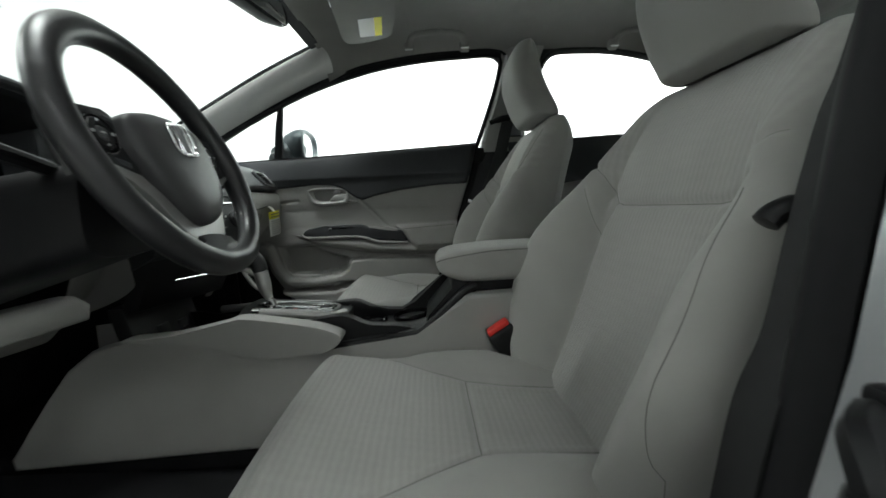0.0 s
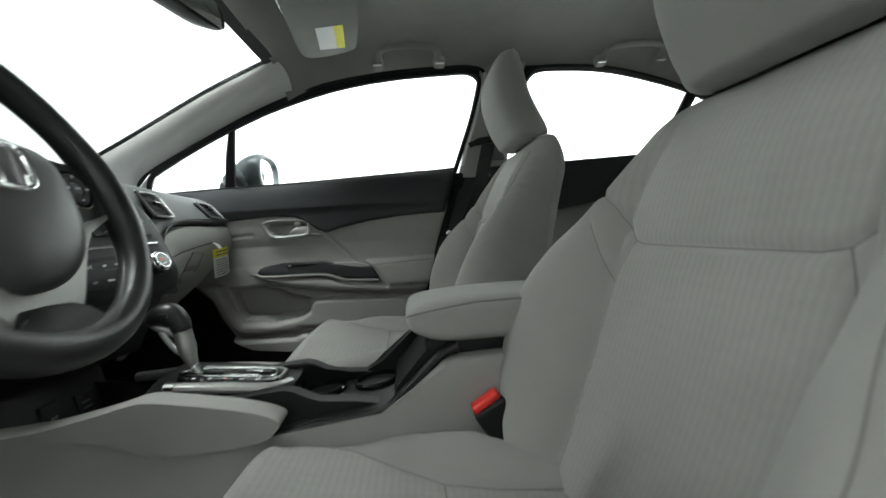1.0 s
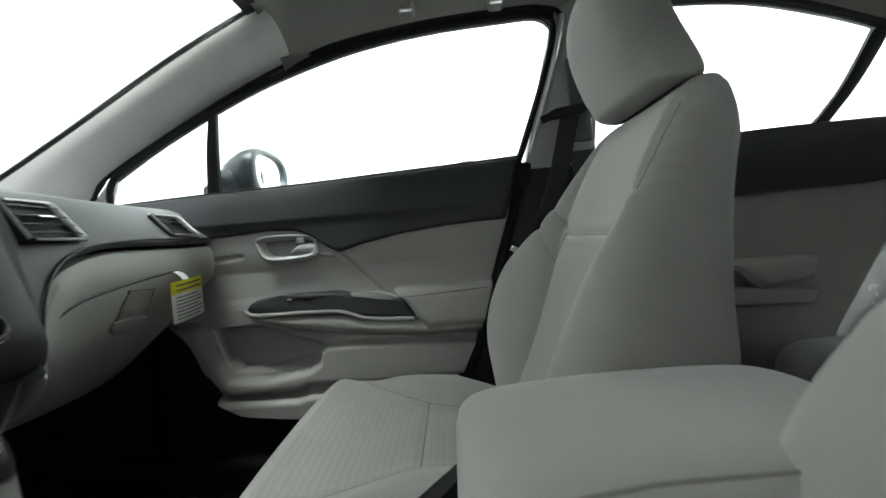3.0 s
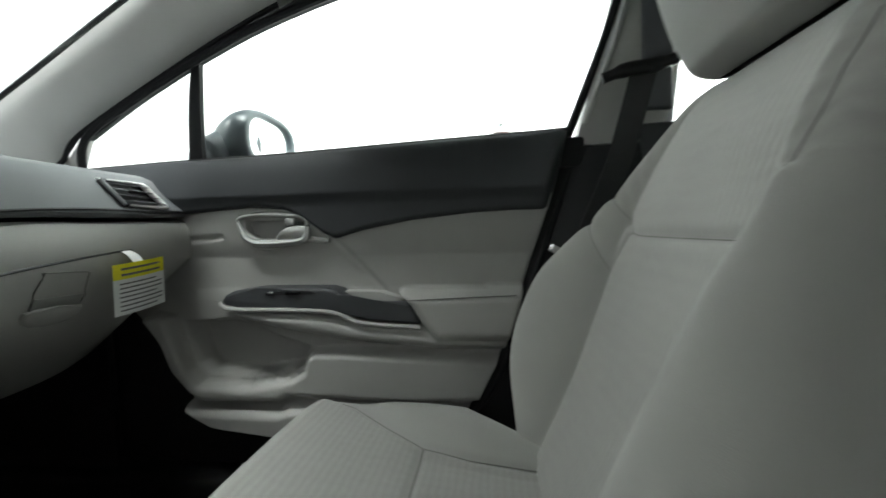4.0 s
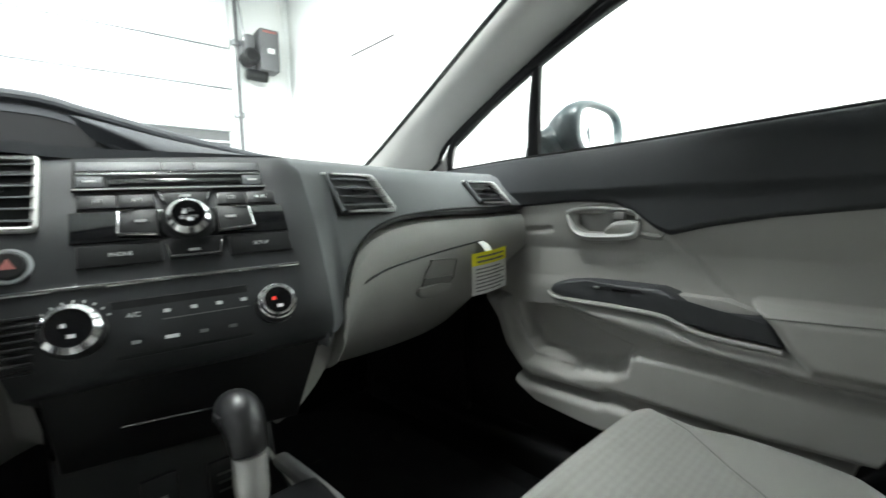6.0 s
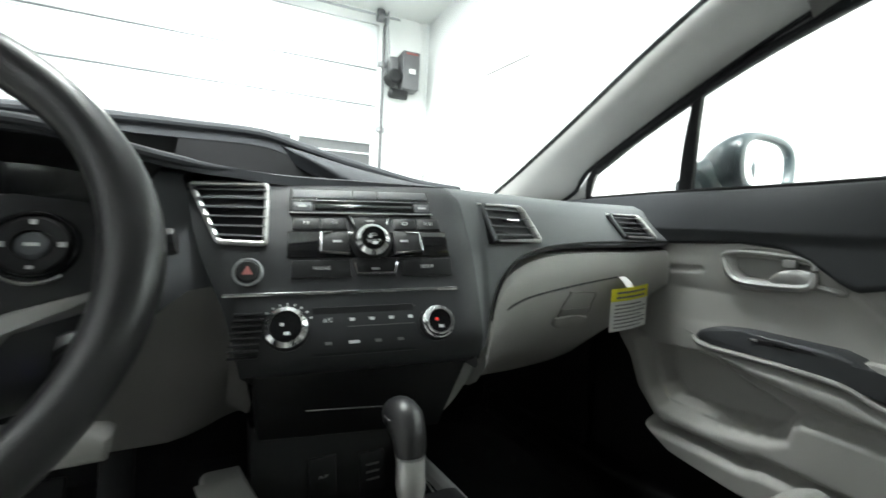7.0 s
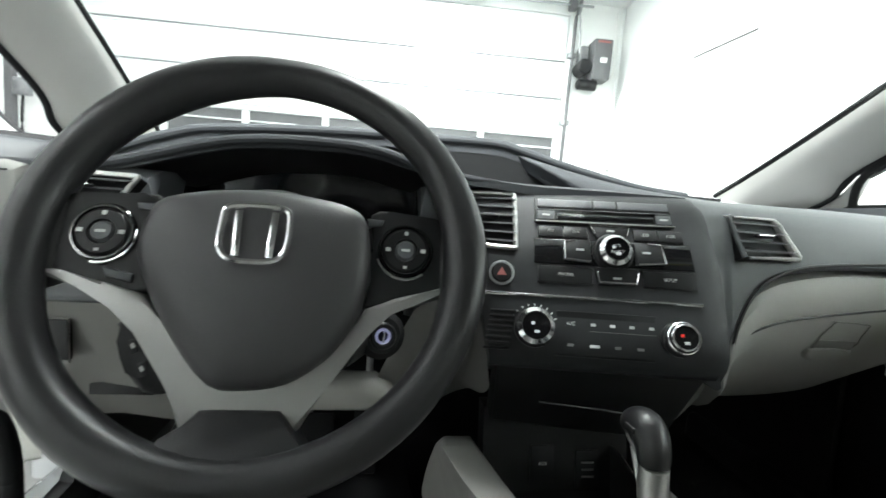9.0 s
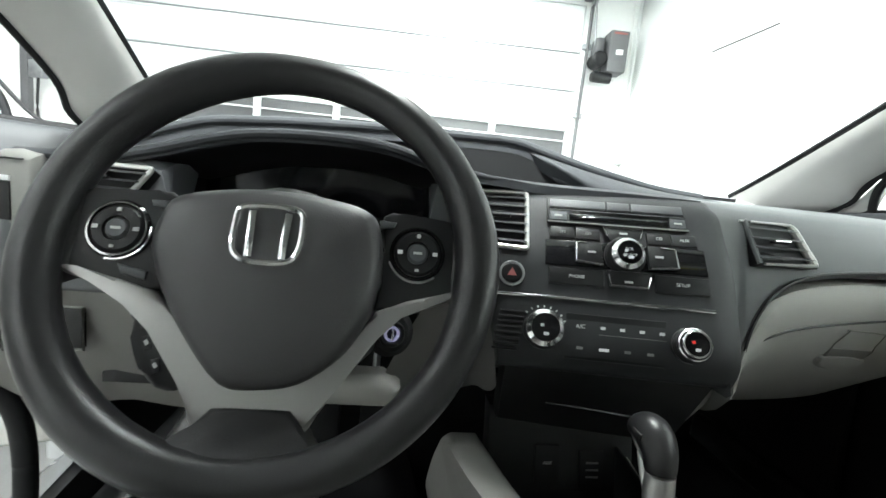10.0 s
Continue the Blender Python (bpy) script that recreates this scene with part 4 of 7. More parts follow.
    pos = {v: q for r, c in zip(vs, coords) for v, q in zip(r, c)}
    for f in bm.faces:
        q = [pos[v] for v in f.verts]
        mx, mh = sum(a[0] for a in q) / len(q), sum(a[1] for a in q) / len(q)
        fr = all(a[2] for a in q)
        upper = mh > 0.380 + max(0, (abs(mx) - 0.145)) * 1.3
        mid = mh < 0.380 and abs(mx) < table(mh, [(0, 0.135), (0.15, 0.155), (0.25, 0.168), (0.32, 0.17), (0.384, 0.148)])
        f.material_index = 1 if fr and (upper or mid) and abs(mx) < 0.21 else 0
        for l in f.loops:
            x, h, _ = pos[l.vert]
            l[uvl].uv = (x, h)
    backrest = part("backrest", bm, [CLOTH, RIBBED], seat, "reclined grey cloth backrest with stitched seams", "all")
    for line in seams:
        pts = []
        for (a, b), (c, e) in zip(line, line[1:]):
            for i in range(6):
                t = i / 6
                pts.append((a + (c - a) * t, b + (e - b) * t))
        pts.append(line[-1])
        part("seam", tube([O + V(x * back_front(x, h)[1], 0, 0) + H * h + D * (back_front(x, h)[0] + 0.0002) for x, h in pts], 0.0007, 5), SEAM, backrest)

    if side_seam:
        line = smooth_line([(-inner * 0.222, 0.03, 0), (-inner * 0.240, 0.10, 0), (-inner * 0.252, 0.18, 0), (-inner * 0.254, 0.26, 0), (-inner * 0.240, 0.33, 0), (-inner * 0.226, 0.375, 0)], 8)
        part("side_seam", tube([O + V(p.x, 0, 0) + H * p.y + D * (back_front(p.x, p.y)[0] + 0.0003) for p in line], 0.0007, 6), SEAM, backrest)

    # cushion: from under the front edge over the top to the back
    seams = [[(-0.115, -0.265), (0.115, -0.265)]]
    for q in (-1, 1):
        seams.append([(q * 0.232, -0.075), (q * 0.205, -0.14), (q * 0.155, -0.205), (q * 0.115, -0.265), (q * 0.105, -0.33), (q * 0.10, -0.48)])

    def seat_edge(y):
        return table(-y, [(0.0, 0.24), (0.10, 0.22), (0.14, 0.205), (0.205, 0.155), (0.265, 0.115), (0.33, 0.105), (0.5, 0.10)])

    def cushion_top(x, y, z, w, groove=True):
        edge = min(1.0, abs(x) / w)
        lim = seat_edge(y)
        bol = 0.036 * table(abs(x) - lim, [(-0.02, 0.0), (0.01, 0.25), (0.06, 0.85), (0.11, 1.0)]) * table(-y, [(0.0, 0.0), (0.10, 0.25), (0.2, 0.75), (0.32, 1.0), (0.5, 0.9)])
        rnd = 0.06 * (1 - math.sqrt(max(0, 1 - max(0, (edge - 0.78) / 0.22) ** 2)))
        z2 = z + bol - rnd + 0.010 * (1 - edge ** 2)
        return z2 - (seam_depth(x, y, seams, 0.0042, 0.0065) if groove else 0)

    def top_z(y):
        q = min(1, max(0, (-0.085 + front - y) / (0.455 + front)))
        return 0.585 - 0.066 * q ** 0.9 - 0.010 * math.sin(math.pi * q)

    bm = bmesh.new()
    uvl = bm.loops.layers.uv.new("UVMap")
    rings, coords = [], []
    nv = 140
    for j in range(nv + 1):
        k = j / nv
        if k < 0.22:
            a = k / 0.22 * math.pi / 2
            y = -0.085 + front + 0.085 * math.cos(a)
            z = 0.50 + 0.085 * math.sin(a) - 0.11 * (1 - k / 0.22) ** 1.5
        else:
            y = -0.085 + front - (0.455 + front) * (k - 0.22) / 0.78
            z = top_z(y)
        w = 0.255 - 0.02 * max(0, (y + 0.10) / 0.1) - 0.15 * min(1.0, max(0.0, (-y - 0.32) / 0.20))
        ring, cs = [], []
        for i in range(nu):
            m = i / nu
            if m < 0.74:
                q = (m / 0.74) * 2 - 1
                x = w * math.copysign(abs(q) ** 0.95, q)
                z2 = cushion_top(x, y, z, w)
                cs.append((x, y, 1))
            else:
                q = 1 - (m - 0.74) / 0.26 * 2
                x = w * 0.99 * math.copysign(abs(q) ** 0.7, q)
                z2 = min(0.40 + 0.04 * (abs(x) / w) ** 6, z - 0.03)
                cs.append((x, y, 0))
            ring.append(V(cx + x, oy + y, oz + z2))
        rings.append(ring)
        coords.append(cs)
    vs = skin(bm, rings)
    pos = {v: q for r, c in zip(vs, coords) for v, q in zip(r, c)}
    for f in bm.faces:
        q = [pos[v] for v in f.verts]
        mx, my = sum(a[0] for a in q) / len(q), sum(a[1] for a in q) / len(q)
        f.material_index = 1 if all(a[2] for a in q) and abs(mx) < seat_edge(my) else 0
        for l in f.loops:
            l[uvl].uv = (pos[l.vert][1], pos[l.vert][0])
    cushion = part("cushion", bm, [CLOTH, RIBBED], seat, "grey cloth cushion with ribbed centre", "all")
    for line in seams:
        pts = []
        for (a, b), (c, e) in zip(line, line[1:]):
            for i in range(6):
                t = i / 6
                pts.append((a + (c - a) * t, b + (e - b) * t))
        pts.append(line[-1])
        part("seam", tube([V(cx + x, oy + y, oz + cushion_top(x, y, top_z(y), 0.255) + 0.0004) for x, y in pts], 0.0009, 5), SEAM, cushion)

    # headrest: leans forward, flat rear, rounded front
    fr = [(1.050, -0.640), (1.056, -0.606), (1.075, -0.592), (1.10, -0.578), (1.15, -0.562), (1.19, -0.558), (1.225, -0.563), (1.252, -0.575), (1.262, -0.592)]
    re = [(1.050, -0.655), (1.056, -0.684), (1.075, -0.686), (1.10, -0.676), (1.15, -0.652), (1.19, -0.642), (1.225, -0.634), (1.252, -0.625), (1.262, -0.608)]
    bm = bmesh.new()
    rings = []
    n = 44
    steps = smooth_line([(0.0, a[0], a[1]) for a in fr], 4), smooth_line([(0.0, a[0], a[1]) for a in re], 4)
    m = len(steps[0]) - 1
    for j, (pf, pr) in enumerate(zip(*steps)):
        k = j / m
        sx = (0.133 - 0.016 * k) * (1 - abs(2 * k - 1) ** 9 * 0.30)
        yc, sy = (pf.z + pr.z) / 2, max(0.004, (pf.z - pr.z) / 2)
        rings.append([V(cx + sx * math.copysign(abs(math.cos(t)) ** 0.45, math.cos(t)), oy + yc + sy * math.copysign(abs(math.sin(t)) ** 0.62, math.sin(t)) - 0.010 * math.cos(t) ** 4 * (1 if math.sin(t) > 0 else 0), oz - 0.012 + (pf.y + pr.y) / 2) for t in (2 * math.pi * i / n for i in range(n))])
    skin(bm, rings)
    hr = part("headrest", bm, CLOTH, seat, "padded grey cloth headrest", "all")
    for q in (-0.070, 0.070):
        part("rod", tube([V(cx + q, oy - 0.655, oz + 1.07), V(cx + q, oy - 0.675, oz + 0.99)], 0.006, 8), BLACK, hr)
    # side cover and rails
    part("side_cover", slab([(-0.14, 0.40), (-0.12, 0.46), (-0.35, 0.47), (-0.50, 0.50), (-0.54, 0.40), (-0.45, 0.37)], lambda u, v, w: (cx - inner * (0.245 + w), oy + u, oz + v), 0.025, 0.01, 3), GREY, seat)
    for q in (-0.18, 0.18):
        part("rail", box((cx + q, oy - 0.30, 0.36), (0.05, 0.55, 0.06), 0.006), BLACK, seat)
    return seat


front_seat(0.36, 0.0, 0.012, -1, "grey cloth front passenger seat with headrest", 0.0, -0.016, (0.072, 0.090), 0.055)
front_seat(-0.328, -0.095, -0.038, 1, "grey cloth driver seat with headrest", 0.06, 0.026, (0.108, 0.080), 0.0, True)

rear = thing("rear_seat", (0, -1.30, 0.33), "grey cloth rear bench seat", "rear seat")
bm = box((0, -1.22, 0.50), (1.24, 0.50, 0.22), 0.07, 5)
part("bench_cushion", bm, CLOTH, rear)
part("bench_back", box((0, -1.56, 0.82), (1.24, 0.16, 0.62), 0.06, 5, turn=pose(0, 0, 0, 20)), CLOTH, rear)


# ---- dashboard ----
dash = thing("dashboard", (0, 0.5, 0.5), "dark two-tier dashboard with grey lower panels", "dashboard")


def profile_loft(sections, n=10):
    """Loft of closed (y, z) profiles of equal length at the given x."""
    bm = bmesh.new()
    skin(bm, [[V(x, y, z) for y, z in prof] for x, prof in sections])
    return bm


def pad_profile(lip_y, lip_z, top_y, top_z):
    """Passenger side top pad: lip, vent face, crown, then forward to the windscreen."""
    return [(lip_y + 0.06, lip_z), (lip_y, lip_z), (lip_y - 0.006, lip_z + 0.006), (lip_y - 0.004, lip_z + 0.012), (top_y - 0.02, top_z - 0.030), (top_y - 0.004, top_z - 0.010), (top_y + 0.02, top_z),
            (top_y + 0.20, top_z + 0.012), (0.80, 1.018), (0.96, 1.005), (0.96, 0.95), (lip_y + 0.08, min(0.95, lip_z + 0.04))]


# the lip sweeps down along the centre stack in a quarter round
LIP_Y = [(0.146, 0.136), (0.155, 0.154), (0.170, 0.174), (0.195, 0.192), (0.25, 0.212), (0.32, 0.219), (0.45, 0.226), (0.58, 0.232), (0.68, 0.240), (0.728, 0.262)]
LIP_Z = [(0.146, 0.752), (0.196, 0.755), (0.205, 0.800), (0.217, 0.832), (0.238, 0.858), (0.275, 0.882), (0.33, 0.896), (0.40, 0.903), (0.58, 0.906), (0.728, 0.912)]
TOP_Y = [(0.146, 0.240), (0.25, 0.252), (0.32, 0.258), (0.45, 0.272), (0.58, 0.286), (0.68, 0.300), (0.728, 0.330)]
TOP_Z = [(0.146, 0.990), (0.25, 0.989), (0.45, 0.988), (0.68, 0.992), (0.728, 0.996)]


def along(x, pts):
    """A value read from a smooth line through (x, value) pairs."""
    a, b = zip(*[(p.x, p.y) for p in smooth_line([(u, v, 0) for u, v in pts], 10)])
    return float(np.interp(x, a, b))


steps = [0.146 + 0.004 * i for i in range(26)] + [0.26 + 0.018 * i for i in range(27)]
part("passenger_pad", profile_loft([(x, pad_profile(along(x, LIP_Y), along(x, LIP_Z), along(x, TOP_Y), along(x, TOP_Z))) for x in steps]), PADGREY, dash, "dark soft passenger top pad")
stitch = [(0.207, 0.189, 0.775), (0.214, 0.192, 0.818), (0.228, 0.196, 0.850), (0.25, 0.202, 0.874), (0.285, 0.207, 0.894), (0.34, 0.212, 0.907), (0.45, 0.219, 0.915), (0.58, 0.224, 0.917), (0.69, 0.234, 0.919)]
part("stitch_line", tube(smooth_line(stitch, 6), 0.0022, 6), BLACK, dash)


def glove_profile(top_y, top_z, bot_y, bot_z, bend):
    k = min(1.0, (top_z - bot_z) / 0.20)
    return [(0.60, top_z - 0.01), (top_y + 0.02, top_z), (top_y + 0.002, top_z - 0.004 * k), (top_y - 0.006, top_z - 0.016 * k), (top_y - 0.008, top_z - 0.045 * k),
            (top_y - 0.004, top_z - 0.075 * k), (bot_y - 0.02 - 0.10 * bend, bot_z + 0.05 * k + 0.06 * bend), (bot_y, bot_z + 0.012 * k), (bot_y + 0.02, bot_z), (0.62, bot_z + 0.02 * k)]


BOT_Y = [(0.196, 0.215), (0.205, 0.250), (0.25, 0.285), (0.33, 0.380), (0.45, 0.400), (0.58, 0.415), (0.66, 0.425), (0.722, 0.44)]
BOT_Z = [(0.196, 0.690), (0.205, 0.676), (0.25, 0.665), (0.33, 0.625), (0.45, 0.618), (0.58, 0.622), (0.66, 0.640), (0.722, 0.672)]
steps = [0.197 + 0.004 * i for i in range(17)] + [0.268 + 0.0252 * i for i in range(19)]
part("glovebox_panel", profile_loft([(x, glove_profile(along(x, LIP_Y) - 0.004, along(x, LIP_Z) - 0.006, along(x, BOT_Y), along(x, BOT_Z), table(x, [(0.25, 0.0), (0.34, 1.0), (0.72, 1.0)]))) for x in steps]), GREY, dash, "grey lower panel with glovebox")
gap = [(0.216, 0.214, 0.760), (0.224, 0.203, 0.785), (0.240, 0.201, 0.805), (0.262, 0.202, 0.816), (0.30, 0.206, 0.826), (0.37, 0.2105, 0.836), (0.45, 0.214, 0.845), (0.56, 0.2215, 0.855), (0.70, 0.236, 0.866)]
part("glovebox_gap", tube(smooth_line(gap, 6), 0.0018, 6), BLACK, dash)
def latch_face(v):
    return 0.2325 + 0.605 * (0.80 - v)


gh = rounded([(0.390, 0.824), (0.396, 0.828), (0.452, 0.825), (0.459, 0.820), (0.464, 0.800), (0.467, 0.780), (0.394, 0.782)], 2)
glove = part("glovebox_latch", slab(gh, lambda u, v, w: (u, latch_face(v) + 0.005 + 0.05 * (u - 0.45) - w, v), 0.007, 0.002), GREY, dash, "grey glovebox latch with a pull lip")
part("latch_gap", tube([(u, latch_face(v) - 0.002 + 0.05 * (u - 0.45), v) for u, v in gh], 0.0010, 5, True), SEAM, glove)
# no hollow here: the shade under the latch is this plate's darker grey
part("pull_recess", slab([(0.391, 0.794), (0.465, 0.792), (0.468, 0.774), (0.392, 0.776)], lambda u, v, w: (u, latch_face(v) + 0.004 + 0.05 * (u - 0.45) - w, v), 0.0075, 0.001), CUPGREY, glove, "darker grey plate standing in for the shade of the pull recess")
part("pull_lip", slab(rounded([(0.384, 0.770), (0.398, 0.780), (0.468, 0.776), (0.470, 0.762), (0.452, 0.752), (0.404, 0.754)], 2), lambda u, v, w: (u, latch_face(v) + 0.006 + 0.05 * (u - 0.45) - w, v), 0.013, 0.005, 3), GREY, glove)


# centre stack, turned towards the driver
SO = V(0.01, 0.16, 0.772)
SX = V(0.974, -0.218, 0.034).normalized()
SZ = (V(0.03, 0.416, 0.909) - SX * SX.dot(V(0.03, 0.416, 0.909))).normalized()
SN = SX.cross(SZ).normalized()


def face(b):
    return table(b, [(-0.01, -0.012), (0.0, 0.004), (0.02, 0.018), (0.06, 0.021), (0.12, 0.020), (0.18, 0.006), (0.235, -0.012), (0.25, -0.03)])


def S(a, b, c=0.0):
    return SO + SX * a + SZ * b + SN * (face(b) + c)


def left_edge(b):
    return table(b, [(0.0, -0.143), (0.06, -0.158), (0.11, -0.178), (0.16, -0.196), (0.235, -0.214)])


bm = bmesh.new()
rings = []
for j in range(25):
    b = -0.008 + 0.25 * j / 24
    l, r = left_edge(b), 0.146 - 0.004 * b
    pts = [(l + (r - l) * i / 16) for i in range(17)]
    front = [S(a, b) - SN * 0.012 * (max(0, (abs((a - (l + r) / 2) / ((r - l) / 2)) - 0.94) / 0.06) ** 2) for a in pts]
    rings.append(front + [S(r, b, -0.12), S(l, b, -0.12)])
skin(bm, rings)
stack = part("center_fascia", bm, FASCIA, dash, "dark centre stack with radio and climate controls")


def splate(outline, c0, depth, mats, name, parent, bevel=0.002, label=""):
    return part(name, slab(outline, lambda u, v, w: S(u, v, c0 + w), depth, bevel), mats, parent, label)


def rrect(a0, b0, a1, b1):
    return [(a0, b0), (a1, b0), (a1, b1), (a0, b1)]


part("bright_strip", tube([S(-0.158 + 0.27 * i / 10, 0.0775, 0.001) for i in range(11)], 0.0022, 8), CHROME, stack, "thin chrome strip")


def text_part(name, words, size, at, right, up, out, mats, parent):
    """Lettering in the built-in font as a flat mesh, centred at a point of a surface."""
    cu = bpy.data.curves.new(name, "FONT")
    cu.body, cu.size, cu.align_x, cu.align_y, cu.extrude = words, size, "CENTER", "CENTER", 0.0002
    tmp = new("tmp_text", cu)
    me = bpy.data.meshes.new_from_object(tmp)
    bpy.data.objects.remove(tmp)
    bm = bmesh.new()
    bm.from_mesh(me)
    r, u = Vector(right).normalized(), Vector(up).normalized()
    m = Matrix((r, u, r.cross(u))).transposed().to_4x4()
    m.translation = Vector(at) + Vector(out) * 0.0006
    bmesh.ops.transform(bm, matrix=m, verts=bm.verts)
    return part(name, bm, mats, parent, smooth=False)


def mark(name, a, b, w, h, c, parent, mats):
    return part(name, box(S(a, b, c), (w, 0.0006, h), 0, turn=STURN), mats, parent, smooth=False)


STURN = Matrix((SX, -SN, SZ)).transposed().to_4x4()

# radio
radio = part("radio_face", slab(rrect(-0.090, 0.184, 0.0925, 0.224), lambda u, v, w: S(u, v, w), 0.004, 0.002), BLACK, stack, "black radio fascia with disc slot")
for i, (a0, a1) in enumerate(((-0.0865, -0.012), (-0.010, 0.020), (0.022, 0.089))):
    splate(rrect(a0, 0.2075, a1, 0.2215), 0.004, 0.0025, DARK, "radio_key", radio)
part("slot_lip", tube([S(-0.087 + 0.177 * i / 8, 0.2045, 0.0055) for i in range(9)], 0.0014, 6), CHROME, radio)
splate(rrect(-0.060, 0.189, 0.068, 0.198), 0.0035, 0.001, GLOSS, "disc_slot", radio, 0.0004)
for a0, a1 in ((-0.0865, -0.064), (0.070, 0.0905)):
    splate(rrect(a0, 0.187, a1, 0.2015), 0.004, 0.002, DARK, "radio_key", radio)
    mark("key_mark", (a0 + a1) / 2, 0.194, 0.010, 0.0022, 0.0064, radio, WHITEINK)
part("slot_edge", tube([S(-0.089 + 0.182 * i / 8, 0.1845, 0.005) for i in range(9)], 0.0012, 6), SILVER, radio)
band = splate(rrect(-0.092, 0.121, 0.108, 0.157), -0.003, 0.0045, GLOSS, "display_band", stack, 0.001, "gloss black display band")
keys = ((-0.086, 0.1605, -0.0535, 0.1785, "FM"), (-0.0525, 0.1605, -0.021, 0.1785, "AM"), (0.0385, 0.1605, 0.069, 0.1785, "CD"), (0.070, 0.1605, 0.101, 0.1785, "AUX"),
        (-0.087, 0.0955, -0.0185, 0.1175, "PHONE"), (0.0435, 0.0955, 0.108, 0.1175, "SETUP"))
for a0, b0, a1, b1, words in keys:
    k = splate(rrect(a0, b0, a1, b1), 0, 0.003, BLACK, "soft_key", stack, 0.0015)
    am, bmid = (a0 + a1) / 2, (b0 + b1) / 2
    if words:
        text_part("lettering", words, 0.0058, S(am, bmid, 0.003), SX, SZ, SN, WHITEINK, k)
    else:
        mark("key_mark", am, bmid, 0.011, 0.0024, 0.0033, k, WHITEINK)


def framed_key(outline, corners, am, bmid):
    k = splate(outline, 0, 0.006, BLACK, "cursor_key", stack, 0.0015)
    part("bright_frame", tube([S(u, v, 0.0065) for u, v in corners], 0.0014, 6), CHROME, k)
    mark("key_mark", am, bmid, 0.010, 0.0026, 0.0066, k, WHITEINK)


framed_key([(-0.0545, 0.127), (-0.020, 0.124), (-0.020, 0.156), (-0.0525, 0.154)], [(-0.022, 0.1245), (-0.0535, 0.1275), (-0.0525, 0.1535), (-0.040, 0.1550)], -0.034, 0.141)
framed_key([(0.036, 0.124), (0.072, 0.127), (0.070, 0.154), (0.036, 0.156)], [(0.052, 0.1552), (0.0695, 0.1535), (0.0713, 0.1275), (0.038, 0.1245)], 0.049, 0.141)
framed_key([(-0.010, 0.160), (0.026, 0.160), (0.034, 0.181), (-0.018, 0.181)], [(-0.013, 0.166), (-0.0175, 0.180), (0.0335, 0.180), (0.029, 0.166)], 0.008, 0.172)
framed_key([(-0.016, 0.118), (-0.012, 0.0975), (0.034, 0.0975), (0.038, 0.118)], [(-0.014, 0.112), (-0.0115, 0.0985), (0.0335, 0.0985), (0.036, 0.112)], 0.010, 0.104)


def knob(name, a, b, r, parent, label, red=False):
    ax = SN
    k = part(name, disc(S(a, b, 0.0), ax, r * 1.14, 0.008, 36, 0.003), BLACK, parent, label)
    part("grip", disc(S(a, b, 0.008), ax, r * 0.96, 0.012, 36, 0.002), BLACK, k)
    part("bright_ring", disc(S(a, b, 0.012), ax, r * 1.04, 0.010, 36, 0.0055, hole=r * 0.80), CHROME, k, "chrome ring")
    part("cap", disc(S(a, b, 0.0195), ax, r * 0.81, 0.0015, 28, 0.0005), GLOSS, k)
    part("pointer", box(S(a + 0.001, b - r * 0.35, 0.0215), (0.006, 0.0006, 0.0035), 0, turn=STURN), WHITEINK, k, smooth=False)
    part("pointer", box(S(a - 0.004, b + r * 0.1, 0.0215), (0.004, 0.0006, 0.0035), 0, turn=STURN), RED if red else WHITEINK, k, smooth=False)
    return k


part("select_base", disc(S(0.008, 0.1395, 0.0), SN, 0.026, 0.007, 36, 0.003), BLACK, stack)
dial = knob("select_dial", 0.008, 0.1395, 0.0195, stack, "round selector dial with chrome ring")
for word, up in (("VOL", 0.0045), ("SELECT", -0.0045)):
    text_part("lettering", word, 0.0052, S(0.008, 0.1395 + up, 0.0213), SX, SZ, SN, WHITEINK, dial)
fan = knob("fan_dial", -0.0914, 0.0370, 0.0215, stack, "climate dial with chrome ring")
knob("temperature_dial", 0.080, 0.0340, 0.0185, stack, "climate dial with chrome ring", True)
for i in range(9):
    w = radians(25 + i * 16)
    part("scale_tick", box(S(-0.0914 + 0.0285 * math.cos(w), 0.037 + 0.0285 * math.sin(w), 0.0005), (0.0016, 0.0008, 0.0026), 0, turn=STURN @ pose(0, 0, 0, 0, -math.degrees(w) + 90, 0)), WHITEINK, fan, smooth=False)
part("hazard_ring", disc(S(-0.1335, 0.1045, 0.0), SN, 0.0165, 0.003, 32, 0.001, hole=0.0135), STEEL, stack)
hz = part("hazard_button", disc(S(-0.1335, 0.1045, 0.0), SN, 0.0130, 0.005, 28, 0.002), BLACK, stack, "round hazard button with a red triangle")
part("red_triangle", slab([(-0.1395, 0.1005), (-0.1275, 0.1005), (-0.1335, 0.111)], lambda u, v, w: S(u, v, 0.005 + w), 0.0005, 0), DULLRED, hz, smooth=False)
# black tone stands in for the shade low on the fascia
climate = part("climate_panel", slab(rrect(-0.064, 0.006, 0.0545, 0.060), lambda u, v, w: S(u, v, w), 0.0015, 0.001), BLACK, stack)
for a in (-0.020, 0.003, 0.026, 0.049):
    mark("icon", a, 0.0445, 0.0058, 0.0034, 0.0019, climate, WHITEINK)
for a in (-0.047, -0.018, 0.0095, 0.036):
    mark("icon", a, 0.019, 0.0075 if a != -0.018 else 0.012, 0.0034, 0.0019, climate, WHITEINK if a == -0.018 else INK)
